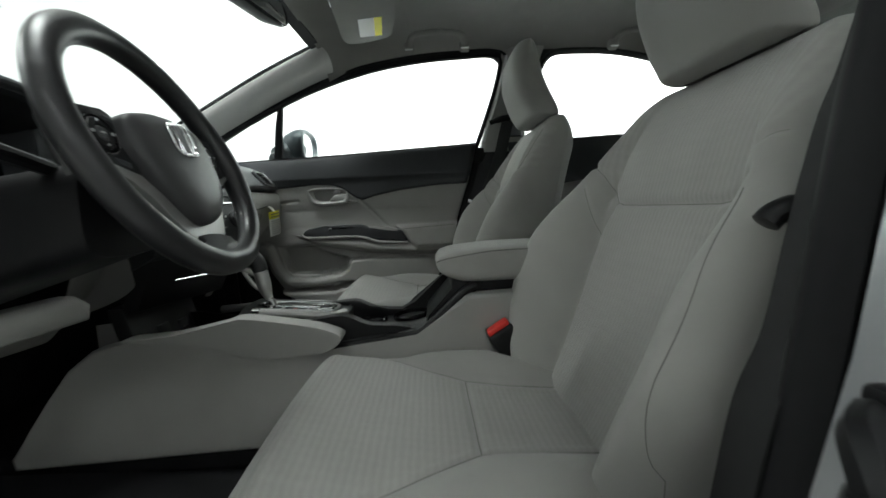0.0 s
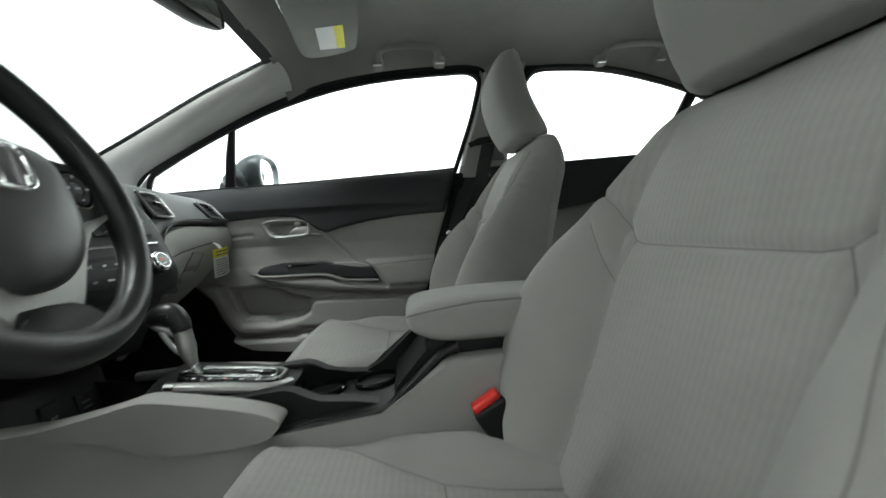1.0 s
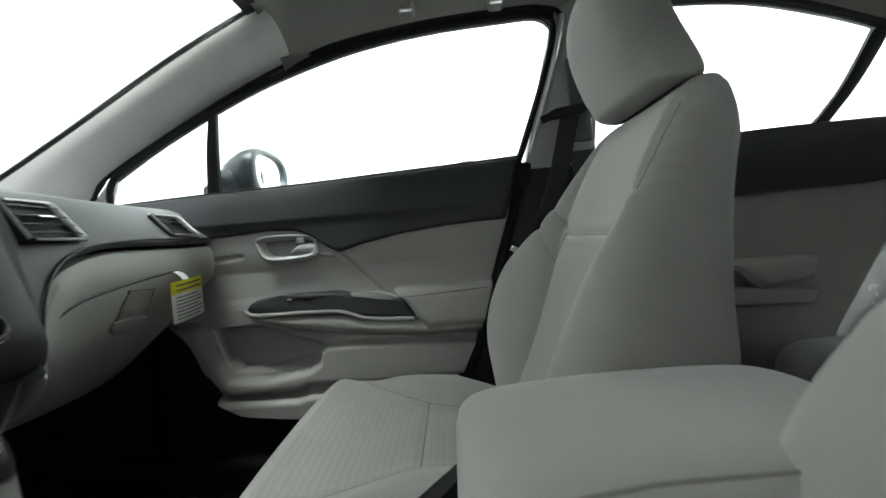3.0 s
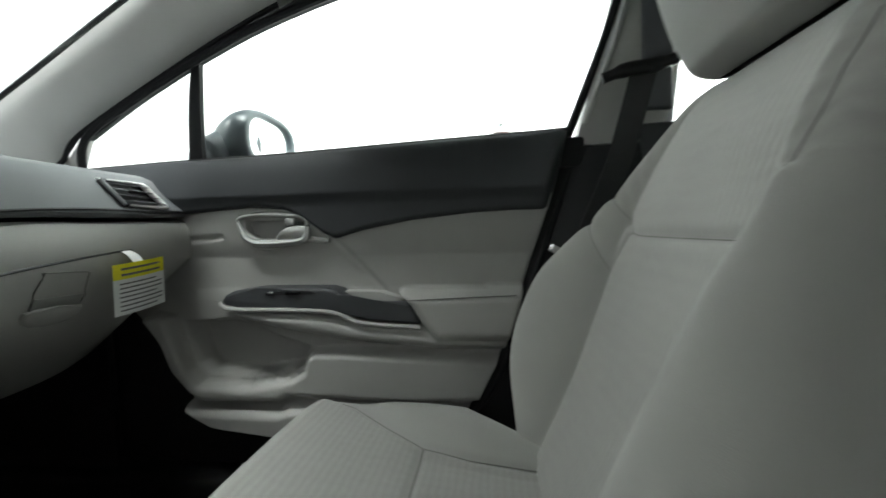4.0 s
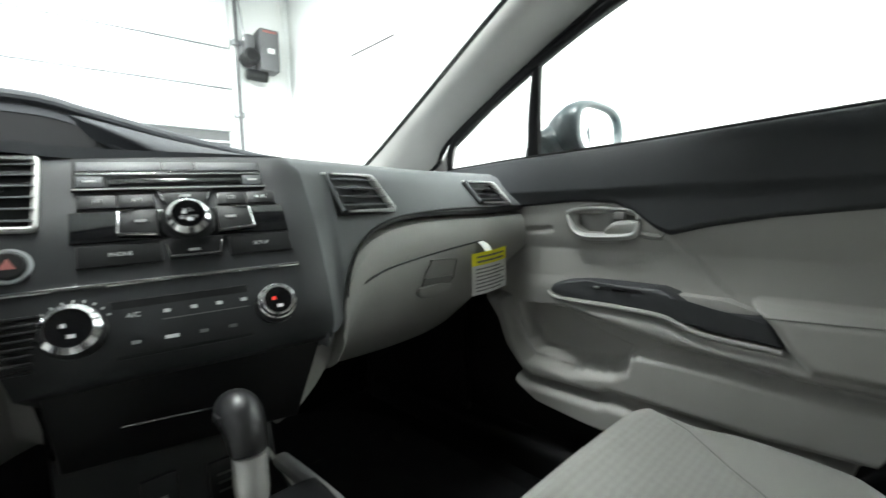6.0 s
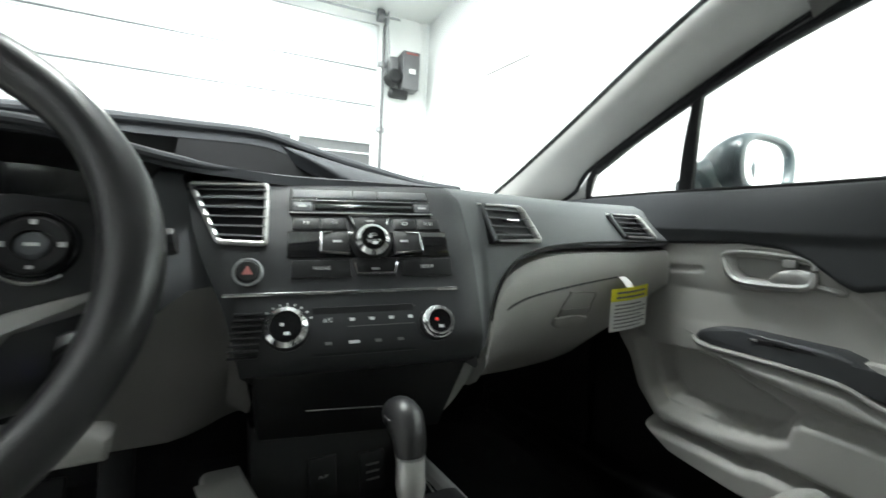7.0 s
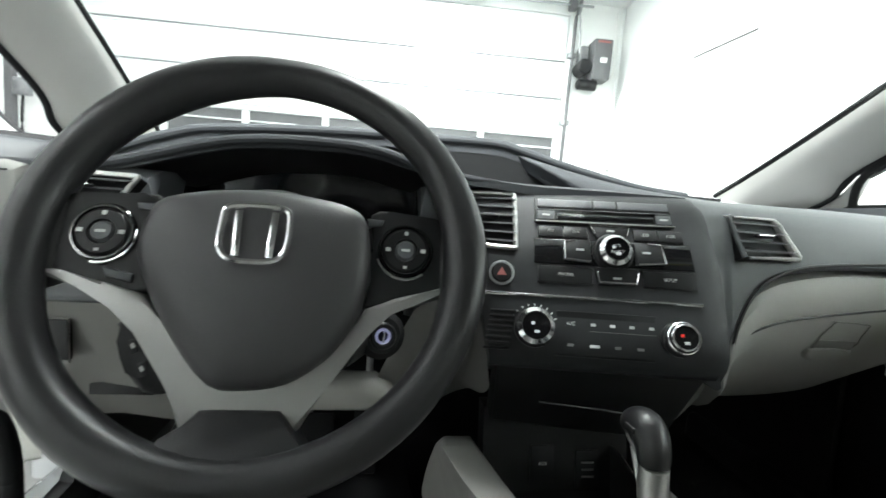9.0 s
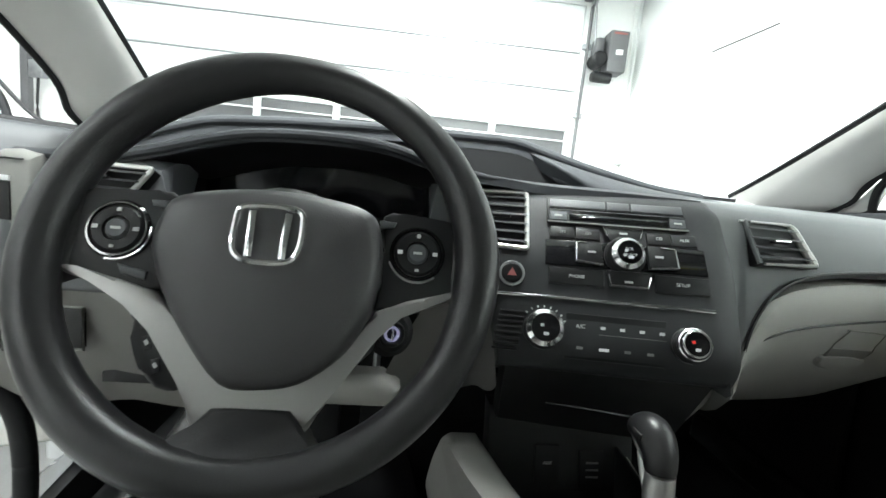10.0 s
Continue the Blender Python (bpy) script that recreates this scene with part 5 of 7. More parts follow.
text_part("lettering", "A/C", 0.0068, S(-0.047, 0.0445, 0.0016), SX, SZ, SN, WHITEINK, climate)
mark("underline", 0.0145, 0.0365, 0.078, 0.0006, 0.0019, climate, INK)
for i in range(8):
    part("louvre", box(S(-0.137 + 0.001 * i, 0.010 + 0.0065 * i, 0.001), (0.031, 0.004, 0.0028), 0.0008, turn=STURN), BLACK, stack)


def air_vent(corners, nrm, slats, parent, name, label, hook=False):
    """An air outlet: a bright frame, a dark box behind it, slats across and a small tab. Corners: lower left, lower right, upper right, upper left."""
    p = [Vector(c) for c in corners]
    n = Vector(nrm).normalized()
    loop = []
    for i in range(4):
        a, b, c = p[i - 1], p[i], p[(i + 1) % 4]
        loop += [b.lerp(a, 0.14), b.lerp(a, 0.04).lerp(b.lerp(c, 0.04), 0.5), b.lerp(c, 0.14)]
    if hook:
        # the frame runs to a point at the upper left, is broad on the right and open on the left
        run = smooth_line([p[3].lerp(p[2], -0.10), p[3].lerp(p[2], 0.3), p[3].lerp(p[2], 0.9), p[2].lerp(p[1], 0.08), p[2].lerp(p[1], 0.5), p[2].lerp(p[1], 0.93), p[1].lerp(p[0], 0.08), p[1].lerp(p[0], 0.5), p[0].lerp(p[1], 0.08)], 4)
        fr = part(name, tube(run, [0.0014 + 0.0042 * table(i / 32, [(0, 0.0), (0.3, 0.35), (0.42, 1.0), (0.62, 1.0), (0.72, 0.6), (1.0, 0.1)]) for i in range(33)], 8, up=n), SILVER, parent, label)
        part("surround", tube(smooth_line([p[3].lerp(p[2], 0.10), p[3].lerp(p[0], 0.10).lerp(p[3].lerp(p[2], 0.02), 0.5), p[3].lerp(p[0], 0.5), p[0]], 4), 0.0036, 8, up=n), PADGREY, fr)
    else:
        fr = part(name, tube(smooth_line(loop, 3, True), 0.0034, 8, True, up=n), SILVER, parent, label)
    bm = bmesh.new()
    front = [bm.verts.new(q + n * 0.002) for q in p]
    back = [bm.verts.new(q - n * 0.045) for q in p]
    for i in range(4):
        bm.faces.new((front[i], front[(i + 1) % 4], back[(i + 1) % 4], back[i]))
    bm.faces.new(back)
    part("duct", bm, BLACK, fr, smooth=False)
    part("vent_backing", slab([(0, 0), (1, 0), (1, 1), (0, 1)], lambda u, v, w: p[0].lerp(p[1], u).lerp(p[3].lerp(p[2], u), v) + n * (w - 0.012), 0.0015, 0), BLACK, fr, smooth=False)
    for i in range(slats):
        k = (i + 0.7) / (slats + 0.4)
        a, b = p[0].lerp(p[3], k), p[1].lerp(p[2], k)
        part("slat", tube([a + n * 0.002, b + n * 0.002], 0.0052, 6, flat=0.16, up=(n * 0.22 + V(0, 0, 1)).normalized()), FASCIA, fr)
    a, b = p[0].lerp(p[3], 0.52), p[1].lerp(p[2], 0.52)
    part("tab", box(a.lerp(b, 0.5) + n * 0.005, ((b - a).length * 0.36, 0.007, 0.004), 0.002, turn=Matrix(((b - a).normalized(), -n, (b - a).normalized().cross(-n))).transposed()), BLACK, fr)
    part("tab_edge", box(a.lerp(b, 0.5) + n * 0.009, ((b - a).length * 0.30, 0.001, 0.0012), 0, turn=Matrix(((b - a).normalized(), -n, (b - a).normalized().cross(-n))).transposed()), CHROME, fr, smooth=False)
    return fr


air_vent([S(-0.166, 0.142, 0.003), S(-0.116, 0.139, 0.003), S(-0.118, 0.230, 0.003), S(-0.205, 0.228, 0.003)], SN, 6, stack, "air_vent", "air vent with silver frame")
air_vent([(0.216, 0.200, 0.914), (0.312, 0.212, 0.915), (0.284, 0.236, 0.968), (0.207, 0.231, 0.968)], (0.1, -0.9, 0.4), 4, dash, "air_vent", "air vent with silver frame", True)
air_vent([(0.538, 0.225, 0.926), (0.634, 0.231, 0.925), (0.614, 0.262, 0.968), (0.525, 0.257, 0.968)], (0.05, -0.85, 0.5), 4, dash, "air_vent", "air vent with silver frame", True)
air_vent([(-0.680, 0.232, 0.922), (-0.583, 0.228, 0.922), (-0.560, 0.236, 0.956), (-0.672, 0.246, 0.956)], (-0.05, -0.9, 0.4), 3, dash, "air_vent", "air vent with silver frame")

# upper tier of the dash, in front of the driver and across to the centre
T2 = [(-0.735, 0.42, 0.985), (-0.69, 0.42, 0.996), (-0.626, 0.42, 1.021), (-0.569, 0.42, 1.038), (-0.511, 0.42, 1.045), (-0.442, 0.42, 1.051), (-0.354, 0.42, 1.056), (-0.281, 0.42, 1.059),
      (-0.186, 0.42, 1.061), (-0.088, 0.42, 1.062), (-0.036, 0.42, 1.052), (0.038, 0.42, 1.035), (0.126, 0.42, 1.018), (0.20, 0.43, 1.008), (0.30, 0.45, 1.004)]
T2B = [(x, 0.66, z - 0.005) for x, y, z in T2]
T2C = [(x, 0.95 - 0.2 * abs(x), 1.008) for x, y, z in T2]
part("upper_tier", strip(T2, T2B, 0.006, (0, 0, 1), 6, 0.02, 6), SOFTDARK, dash, "dark upper tier hood")
part("upper_tier_rear", strip(T2B, T2C, 0.002, (0, 0, 1), 6, 0.02, 6), SOFTDARK, dash)
part("upper_edge", tube(smooth_line(T2, 6), 0.007, 10), SOFTDARK, dash)
part("tier_recess", strip([(x, y + 0.02, z - 0.004) for x, y, z in T2], [(x, 0.44, 0.965) for x, y, z in T2], 0.0, (0, -1, 0), 4, 0.01, 6), BLACK, dash, "recessed black display")
part("display_glass", slab([(-0.205, 0.985), (0.035, 0.985), (0.022, 1.006), (0.0, 1.022), (-0.03, 1.036), (-0.07, 1.045), (-0.19, 1.046)], lambda u, v, w: (u, 0.425 - w, v), 0.004, 0), BLACK, dash, "dark upper display")
part("tier_flank", strip([(-0.060, 0.424, 1.050), (-0.036, 0.422, 1.046), (0.038, 0.422, 1.030), (0.126, 0.422, 1.014), (0.20, 0.43, 1.005), (0.30, 0.45, 1.001)], [(0.030, 0.385, 0.994), (0.045, 0.362, 0.992), (0.085, 0.340, 0.992), (0.135, 0.33, 0.992), (0.20, 0.34, 0.992), (0.30, 0.37, 0.990)], 0.004, (0, -0.6, 0.8), 6, 0.02, 6), SOFTDARK, dash, "dark flank closing the hood")
T1 = [(-0.730, 0.27, 0.962), (-0.680, 0.255, 0.963), (-0.626, 0.25, 0.967), (-0.590, 0.25, 0.975), (-0.552, 0.25, 0.986), (-0.508, 0.25, 1.000), (-0.470, 0.25, 1.010), (-0.437, 0.25, 1.015), (-0.384, 0.25, 1.019),
      (-0.321, 0.25, 1.019), (-0.278, 0.252, 1.014), (-0.241, 0.256, 1.005), (-0.200, 0.268, 0.998), (-0.163, 0.28, 0.994), (-0.127, 0.28, 0.992), (-0.06, 0.282, 0.988), (0.05, 0.268, 0.989), (0.150, 0.248, 0.989)]
T1B = [(x, 0.42 + 0.02, min(z, 1.012) - 0.006 if x < -0.2 else 0.994) for x, y, z in T1]
part("lower_tier", strip(T1, T1B, 0.004, (0, 0, 1), 6, 0.012, 6), SOFTDARK, dash, "dark instrument hood with rolled edge")
hood_line = smooth_line([(x, y + 0.004 * max(0.0, x + 0.19) / 0.1, z - 0.002) for x, y, z in T1 if x < -0.10], 6)
part("hood_edge", tube(hood_line, [0.0065 * min(1.0, max(0.12, (-0.09 - p.x) / 0.10)) for p in hood_line], 10), SOFTDARK, dash)
# binnacle: walls that lead in to the dark instruments
rim = [(x, y + 0.006, z - 0.006) for x, y, z in T1 if -0.6 < x < -0.19]
inn = [(-0.368 + (x + 0.368) * 0.80, 0.36, 0.86 + (z - 0.86) * 0.80) for x, y, z in rim]
part("binnacle", strip(rim, inn, 0.004, (0, -0.4, -1), 6, 0.006, 6), BLACK, dash)
part("instrument_face", slab([(-0.56, 0.80), (-0.175, 0.80), (-0.185, 0.985), (-0.55, 0.985)], lambda u, v, w: (u, 0.375 - w, v), 0.006, 0), GLOSS, dash, "unlit black instrument panel")
part("driver_face", slab([(-0.735, 0.80), (-0.54, 0.80), (-0.555, 0.90), (-0.545, 0.965), (-0.60, 0.968), (-0.735, 0.958)], lambda u, v, w: (u, 0.32 - w + 0.15 * (v - 0.90), v), 0.075, 0.012, 3), DARK, dash, "dark panel round the driver vent")
part("driver_face_inner", slab([(-0.235, 0.79), (-0.13, 0.77), (-0.165, 0.90), (-0.175, 0.99), (-0.225, 0.99), (-0.215, 0.90)], lambda u, v, w: (u, 0.40 - w + 0.2 * (v - 0.90), v), 0.10, 0.01, 3), DARK, dash)
# end block by the door
end = part("end_panel", slab([(-0.685, 0.790), (-0.685, 0.960), (-0.715, 0.964), (-0.733, 0.962), (-0.746, 0.955), (-0.756, 0.942), (-0.764, 0.925), (-0.772, 0.88), (-0.784, 0.79)], lambda u, v, w: (u, 0.33 - w - 0.15 * (u + 0.74), v), 0.085, 0.016, 5), CUPGREY, dash, "grey end panel with a dark slot")


def end_place(u, v, w):
    return (u, 0.2465 - w - 0.15 * (u + 0.74), v)


part("slot", slab(rrect(-0.732, 0.880, -0.716, 0.925), end_place, 0.004, 0.001), BLACK, end)
part("slot_cap", slab(rrect(-0.732, 0.926, -0.716, 0.932), end_place, 0.004, 0.001), PALEGREY, end)
part("lid_joint", tube([(-0.736, 0.2445, 0.950), (-0.72, 0.2415, 0.952), (-0.70, 0.2385, 0.952)], 0.0012, 6), BLACK, end)
part("mint_sticker", slab(rounded([(-0.749, 0.815), (-0.736, 0.815), (-0.731, 0.826), (-0.737, 0.836), (-0.749, 0.833)], 3), end_place, 0.001, 0), MINT, end, "small mint green sticker")
part("pale_label", slab(rrect(-0.752, 0.797, -0.733, 0.803), end_place, 0.001, 0), PAPER, end)
part("inner_wall", box((-0.62, 0.405, 0.885), (0.32, 0.02, 0.17), 0.004), BLACK, dash)

structure("trim", tube(smooth_line([(-0.812, 0.29, 0.70), (-0.775, 0.28, 0.655), (-0.750, 0.285, 0.615), (-0.744, 0.290, 0.54), (-0.744, 0.285, 0.42)], 12), 0.014, 14), RUBBER, "black rubber seal below the end of the dash", "door seal", True)
# driver knee panel
KX = [(-0.80, 0.84), (-0.725, 0.835), (-0.60, 0.815), (-0.50, 0.800), (-0.47, 0.785), (-0.445, 0.705), (-0.27, 0.705), (-0.235, 0.79), (-0.195, 0.83), (-0.165, 0.85), (-0.130, 0.83), (-0.108, 0.70)]


def knee(u, v):
    x = -0.80 + 0.692 * u
    zt = table(x, KX)
    zb = table(x, [(-0.80, 0.690), (-0.775, 0.670), (-0.75, 0.648), (-0.725, 0.628), (-0.69, 0.612), (-0.64, 0.603), (-0.55, 0.592), (-0.46, 0.595), (-0.36, 0.625), (-0.19, 0.622), (-0.108, 0.640)])
    z = zb + (zt - zb) * v
    y = 0.255 + 0.10 * (1 - v) ** 2 * table(x, [(-0.80, 0.10), (-0.72, 0.35), (-0.64, 1.0), (-0.1, 1.0)]) + 0.036 * max(0, (x + 0.20) / 0.09) * (1 - v)
    return (x, y, z)


kp = part("knee_panel", sheet(knee, 30, 14, -0.03), GREY, dash, "grey driver knee panel")
for u0, v0, u1, v1 in ((-0.691, 0.722, -0.649, 0.774), (-0.776, 0.717, -0.741, 0.764)):
    part("blank_switch", slab(rrect(u0, v0, u1, v1), lambda u, v, w: (u, 0.262 - w, v), 0.0085, 0.002), BLACK, kp)
    part("switch_bezel", tube([(u, 0.2535, v) for u, v in rrect(u0 - 0.002, v0 - 0.002, u1 + 0.002, v1 + 0.002)], 0.0018, 6, True), GREY, kp)
part("blank_switch", slab(rrect(-0.655, 0.655, -0.575, 0.690), lambda u, v, w: (u, 0.312 - w, v), 0.012, 0.004), BLACK, kp)
swp = part("switch_strip", slab([(-0.588, 0.775), (-0.560, 0.785), (-0.500, 0.690), (-0.512, 0.672), (-0.54, 0.69)], lambda u, v, w: (u, 0.252 - w + 0.5 * (0.78 - v) * 0.25, v), 0.012, 0.004), DARK, kp, "dark switch strip")
for u, v in ((-0.572, 0.765), (-0.545, 0.725), (-0.52, 0.693)):
    part("icon", box((u, 0.2385 + 0.5 * (0.78 - v) * 0.25, v), (0.005, 0.001, 0.004), 0), WHITEINK, swp, smooth=False)
# lower centre: recess under the stack, then the panel with sockets
part("storage_lid", slab([(-0.098, 0.645), (0.138, 0.645), (0.150, 0.775), (-0.112, 0.775)], lambda u, v, w: (u, 0.245 - w - 0.226 * (u - 0.01) + 0.45 * (0.70 - v), v), 0.03, 0.002), BLACK, dash, "black storage lid under the stack")
part("shelf_edge", tube([(-0.050, 0.2115, 0.6985), (0.02, 0.197, 0.697), (0.078, 0.184, 0.695)], 0.0016, 6), CHROME, dash)
part("tray_floor", slab([(-0.074, 0.08), (0.088, 0.08), (0.088, 0.34), (-0.074, 0.34)], lambda u, v, w: (u, v, 0.525 + w), 0.010, 0.003), BLACK, dash, "black open tray")
part("lower_wing", slab([(0.142, 0.785), (0.200, 0.775), (0.212, 0.742), (0.198, 0.698), (0.176, 0.664), (0.150, 0.640), (0.118, 0.632), (0.138, 0.70)], lambda u, v, w: (u, 0.226 + 0.40 * (0.70 - v) + 0.30 * (u - 0.15) - w, v), 0.016, 0.006, 3), GREY, dash, "grey lower wing beside the storage lid")
sock = part("socket_panel", slab(rrect(-0.105, 0.44, 0.13, 0.655), lambda u, v, w: (u, 0.315 - w - 0.25 * (0.65 - v), v), 0.03, 0.006), BLACK, dash, "black socket panel")
for u, v in ((-0.012, 0.575), (0.060, 0.568)):
    so = part("socket_cover", slab(rrect(u - 0.019, v - 0.026, u + 0.019, v + 0.026), lambda p, q, w: (p, 0.285 - w - 0.25 * (0.65 - q), q), 0.004, 0.002), BLACK, sock)
    if u < 0:
        text_part("lettering", "AUX", 0.0065, (u, 0.2803 - 0.25 * (0.65 - v), v + 0.002), (1, 0, 0), (0, 0.243, 0.97), (0, -0.97, 0.243), WHITEINK, so)
    else:
        for k in range(3):
            part("print_bar", box((u, 0.2800 - 0.25 * (0.65 - v - 0.010 + 0.01 * k), v + 0.01 - 0.01 * k), (0.02, 0.0008, 0.003), 0), INK, so, smooth=False)

# hanging warning tag on the glovebox
tag = thing("warning_tag", (0.535, 0.205, 0.83), "yellow and white card tag hanging from the glovebox", "tag")


def tg(u, v, w):
    return (0.482 + u + 0.004 * v, 0.203 - w - 0.006 * math.sin(u * 30), 0.752 + v + 0.08 * u)


bm = sheet(lambda u, v: tg(u * 0.102, v * 0.055, 0), 8, 2, 0.0008)
part("card", bm, PAPER, tag, "white card with printed lines")
part("yellow_band", sheet(lambda u, v: tg(u * 0.102, 0.055 + v * 0.024, 0), 8, 2, 0.0008), YELLOW, tag)
for i in range(7):
    part("print_bar", sheet(lambda u, v: tg(0.009 + u * (0.084 if i % 3 else 0.070), 0.006 + i * 0.0068 + v * 0.0022, 0.001), 6, 1, 0), INK, tag, smooth=False)
for i in range(2):
    part("print_bar", sheet(lambda u, v: tg(0.012 + u * 0.078, 0.060 + i * 0.009 + v * 0.0035, 0.001), 6, 1, 0), INK, tag, smooth=False)
part("loop", strip([(0.520, 0.200, 0.832), (0.516, 0.208, 0.845), (0.513, 0.220, 0.853)], [(0.540, 0.200, 0.834), (0.536, 0.208, 0.846), (0.532, 0.220, 0.853)], 0, (0, -1, 0), 3, 0.0008), PAPER, tag)

# ---- steering wheel ----
WC = V(-0.366, 0.03, 0.899)
WU, WN = V(0, 0.358, 0.934), V(0, -0.934, 0.358)


def W(a, b, c=0.0):
    return WC + V(a, 0, 0) + WU * b + WN * c


def wslab(outline, c0, depth, bevel=0.004, seg=2, crown=0.0):
    return slab(outline, lambda u, v, w: W(u, v, c0 + w - crown * ((u / 0.08) ** 2 + (v / 0.09) ** 2) * (1 if w > 0 else 0)), depth, bevel, seg)


wheel = thing("steering_wheel", WC, "black steering wheel with silver lower spokes", "steering wheel")
RC, RU, RN = V(-0.366, 0.021, 0.907), V(0, 0.423, 0.906), V(0, -0.906, 0.423)
ring = [RC + V(0.160 * math.cos(t), 0, 0) + RU * 0.160 * math.sin(t) for t in (2 * math.pi * i / 72 for i in range(72))]
rr = [0.0162 + 0.0022 * max(0, math.sin(3 * (2 * math.pi * i / 72) + math.pi / 2)) * (1 if math.sin(2 * math.pi * i / 72) > -0.4 else 0.4) for i in range(72)]
part("rim", tube(ring, rr, 16, True, up=RN), LEATHER, wheel, "black grained rim", "all")
# padded hub as a crowned cushion
hub = rounded([(-0.084, 0.0), (-0.081, 0.026), (-0.070, 0.041), (-0.030, 0.050), (0.007, 0.052), (0.041, 0.049), (0.067, 0.043), (0.080, 0.030), (0.084, -0.004), (0.079, -0.038), (0.067, -0.062), (0.053, -0.078), (0.030, -0.093), (0.003, -0.098), (-0.022, -0.095), (-0.049, -0.066), (-0.071, -0.032)], 3)
bm = bmesh.new()
rings = []
for k, c in ((1.0, -0.02), (1.0, 0.008), (0.99, 0.016), (0.96, 0.022), (0.88, 0.0265), (0.70, 0.0300), (0.45, 0.0318), (0.20, 0.0324), (0.02, 0.0325)):
    rings.append([W(0.004 + (u - 0.004) * k, -0.018 + (v + 0.018) * k, c) for u, v in hub])
skin(bm, rings)
pad = part("airbag_pad", bm, PADSKIN, wheel, "black grained airbag cover", "all")
emb = [(-0.0215, 0.0), (-0.022, 0.018), (-0.019, 0.030), (0.0, 0.0325), (0.021, 0.0305), (0.0245, 0.018), (0.023, 0.0), (0.016, -0.008), (0.001, -0.0095), (-0.014, -0.008)]
part("emblem", tube([W(p.x, p.y, 0.0345) for p in smooth_line([(u, v, 0) for u, v in emb], 4, True)], 0.0027, 8, True, up=WN), CHROME, pad, "chrome emblem frame")
part("emblem_bar", wslab([(-0.0135, -0.006), (-0.0075, -0.006), (-0.0085, 0.029), (-0.0145, 0.028)], 0.032, 0.004, 0.0015), CHROME, pad)
part("emblem_bar", wslab([(0.0095, -0.006), (0.0155, -0.006), (0.0168, 0.028), (0.0108, 0.029)], 0.032, 0.004, 0.0015), CHROME, pad)
part("embossed_bar", wslab([(-0.016, -0.036), (0.018, -0.036), (0.018, -0.028), (-0.016, -0.028)], 0.0305, 0.0012, 0.0005), DARK, pad)
# hub core that carries the spokes
part("hub_core", disc(W(0, -0.01, -0.05), WN, 0.075, 0.045, 36, 0.01), BLACK, wheel)
lp = rounded([(-0.150, 0.030), (-0.142, 0.040), (-0.100, 0.044), (-0.076, 0.042), (-0.078, 0.0), (-0.068, -0.030), (-0.100, -0.028), (-0.134, -0.022), (-0.150, -0.012)], 3)
rp = rounded([(0.150, 0.030), (0.142, 0.040), (0.110, 0.044), (0.082, 0.042), (0.087, 0.0), (0.080, -0.034), (0.100, -0.029), (0.134, -0.022), (0.150, -0.010)], 3)
for outline, cx in ((lp, -0.112), (rp, 0.111)):
    pod = part("switch_pod", wslab(outline, -0.018, 0.026, 0.005, 3), BLACK, wheel, "black thumb switch pod")
    part("switch_ring", disc(W(cx, 0.012, 0.006), WN, 0.0225, 0.005, 32, 0.0015, hole=0.0195), GLOSS, pod)
    part("rocker", disc(W(cx, 0.012, 0.006), WN, 0.0185, 0.006, 32, 0.002, hole=0.0095), BLACK, pod)
    part("center_key", disc(W(cx, 0.012, 0.006), WN, 0.0085, 0.0065, 24, 0.002), DARK, pod)
    for a, b, w, h in ((0, 0, 0.007, 0.002), (0, 0.014, 0.003, 0.003), (-0.014, 0, 0.004, 0.003), (0.014, 0, 0.004, 0.003), (0, -0.014, 0.003, 0.002)):
        part("mark", wslab([(cx + a - w / 2, 0.012 + b - h / 2), (cx + a + w / 2, 0.012 + b - h / 2), (cx + a + w / 2, 0.012 + b + h / 2), (cx + a - w / 2, 0.012 + b + h / 2)], 0.0122, 0.0006, 0), WHITEINK, pod, smooth=False)
    sgn = 1 if cx > 0 else -1
    part("bright_arc", tube([W(cx + 0.0232 * math.cos(t), 0.012 + 0.0232 * math.sin(t), 0.0095) for t in (radians((200 if sgn > 0 else -100) + i * 9) for i in range(13))], 0.0012, 6), CHROME, pod)
    part("small_key", wslab([(cx - sgn * 0.018, 0.037), (cx - sgn * 0.032, 0.0375), (cx - sgn * 0.031, 0.0305), (cx - sgn * 0.020, 0.032)], 0.004, 0.006, 0.002), DARK, pod)
    if sgn < 0:
        part("small_key", wslab([(cx + 0.004, -0.0135), (cx + 0.026, -0.018), (cx + 0.026, -0.025), (cx + 0.008, -0.021)], 0.004, 0.006, 0.002), DARK, pod)
# silver lower spokes: one bright trim with two legs
sp = [(-0.150, -0.012), (-0.134, -0.021), (-0.105, -0.024), (-0.077, -0.032), (-0.060, -0.052), (-0.040, -0.080), (-0.022, -0.0955), (0.003, -0.101), (0.029, -0.0965), (0.052, -0.081), (0.068, -0.062), (0.082, -0.036), (0.105, -0.026), (0.130, -0.020), (0.150, -0.012),
      (0.150, -0.020), (0.128, -0.028), (0.100, -0.037), (0.084, -0.058), (0.056, -0.093), (0.038, -0.128), (0.032, -0.124), (0.027, -0.110), (0.003, -0.112), (-0.022, -0.110), (-0.032, -0.123), (-0.038, -0.126), (-0.050, -0.092), (-0.078, -0.060), (-0.096, -0.040), (-0.122, -0.029), (-0.150, -0.020)]
part("silver_spoke", wslab(sp, -0.012, 0.022, 0.004, 2), SATIN, wheel, "satin silver spoke trim")
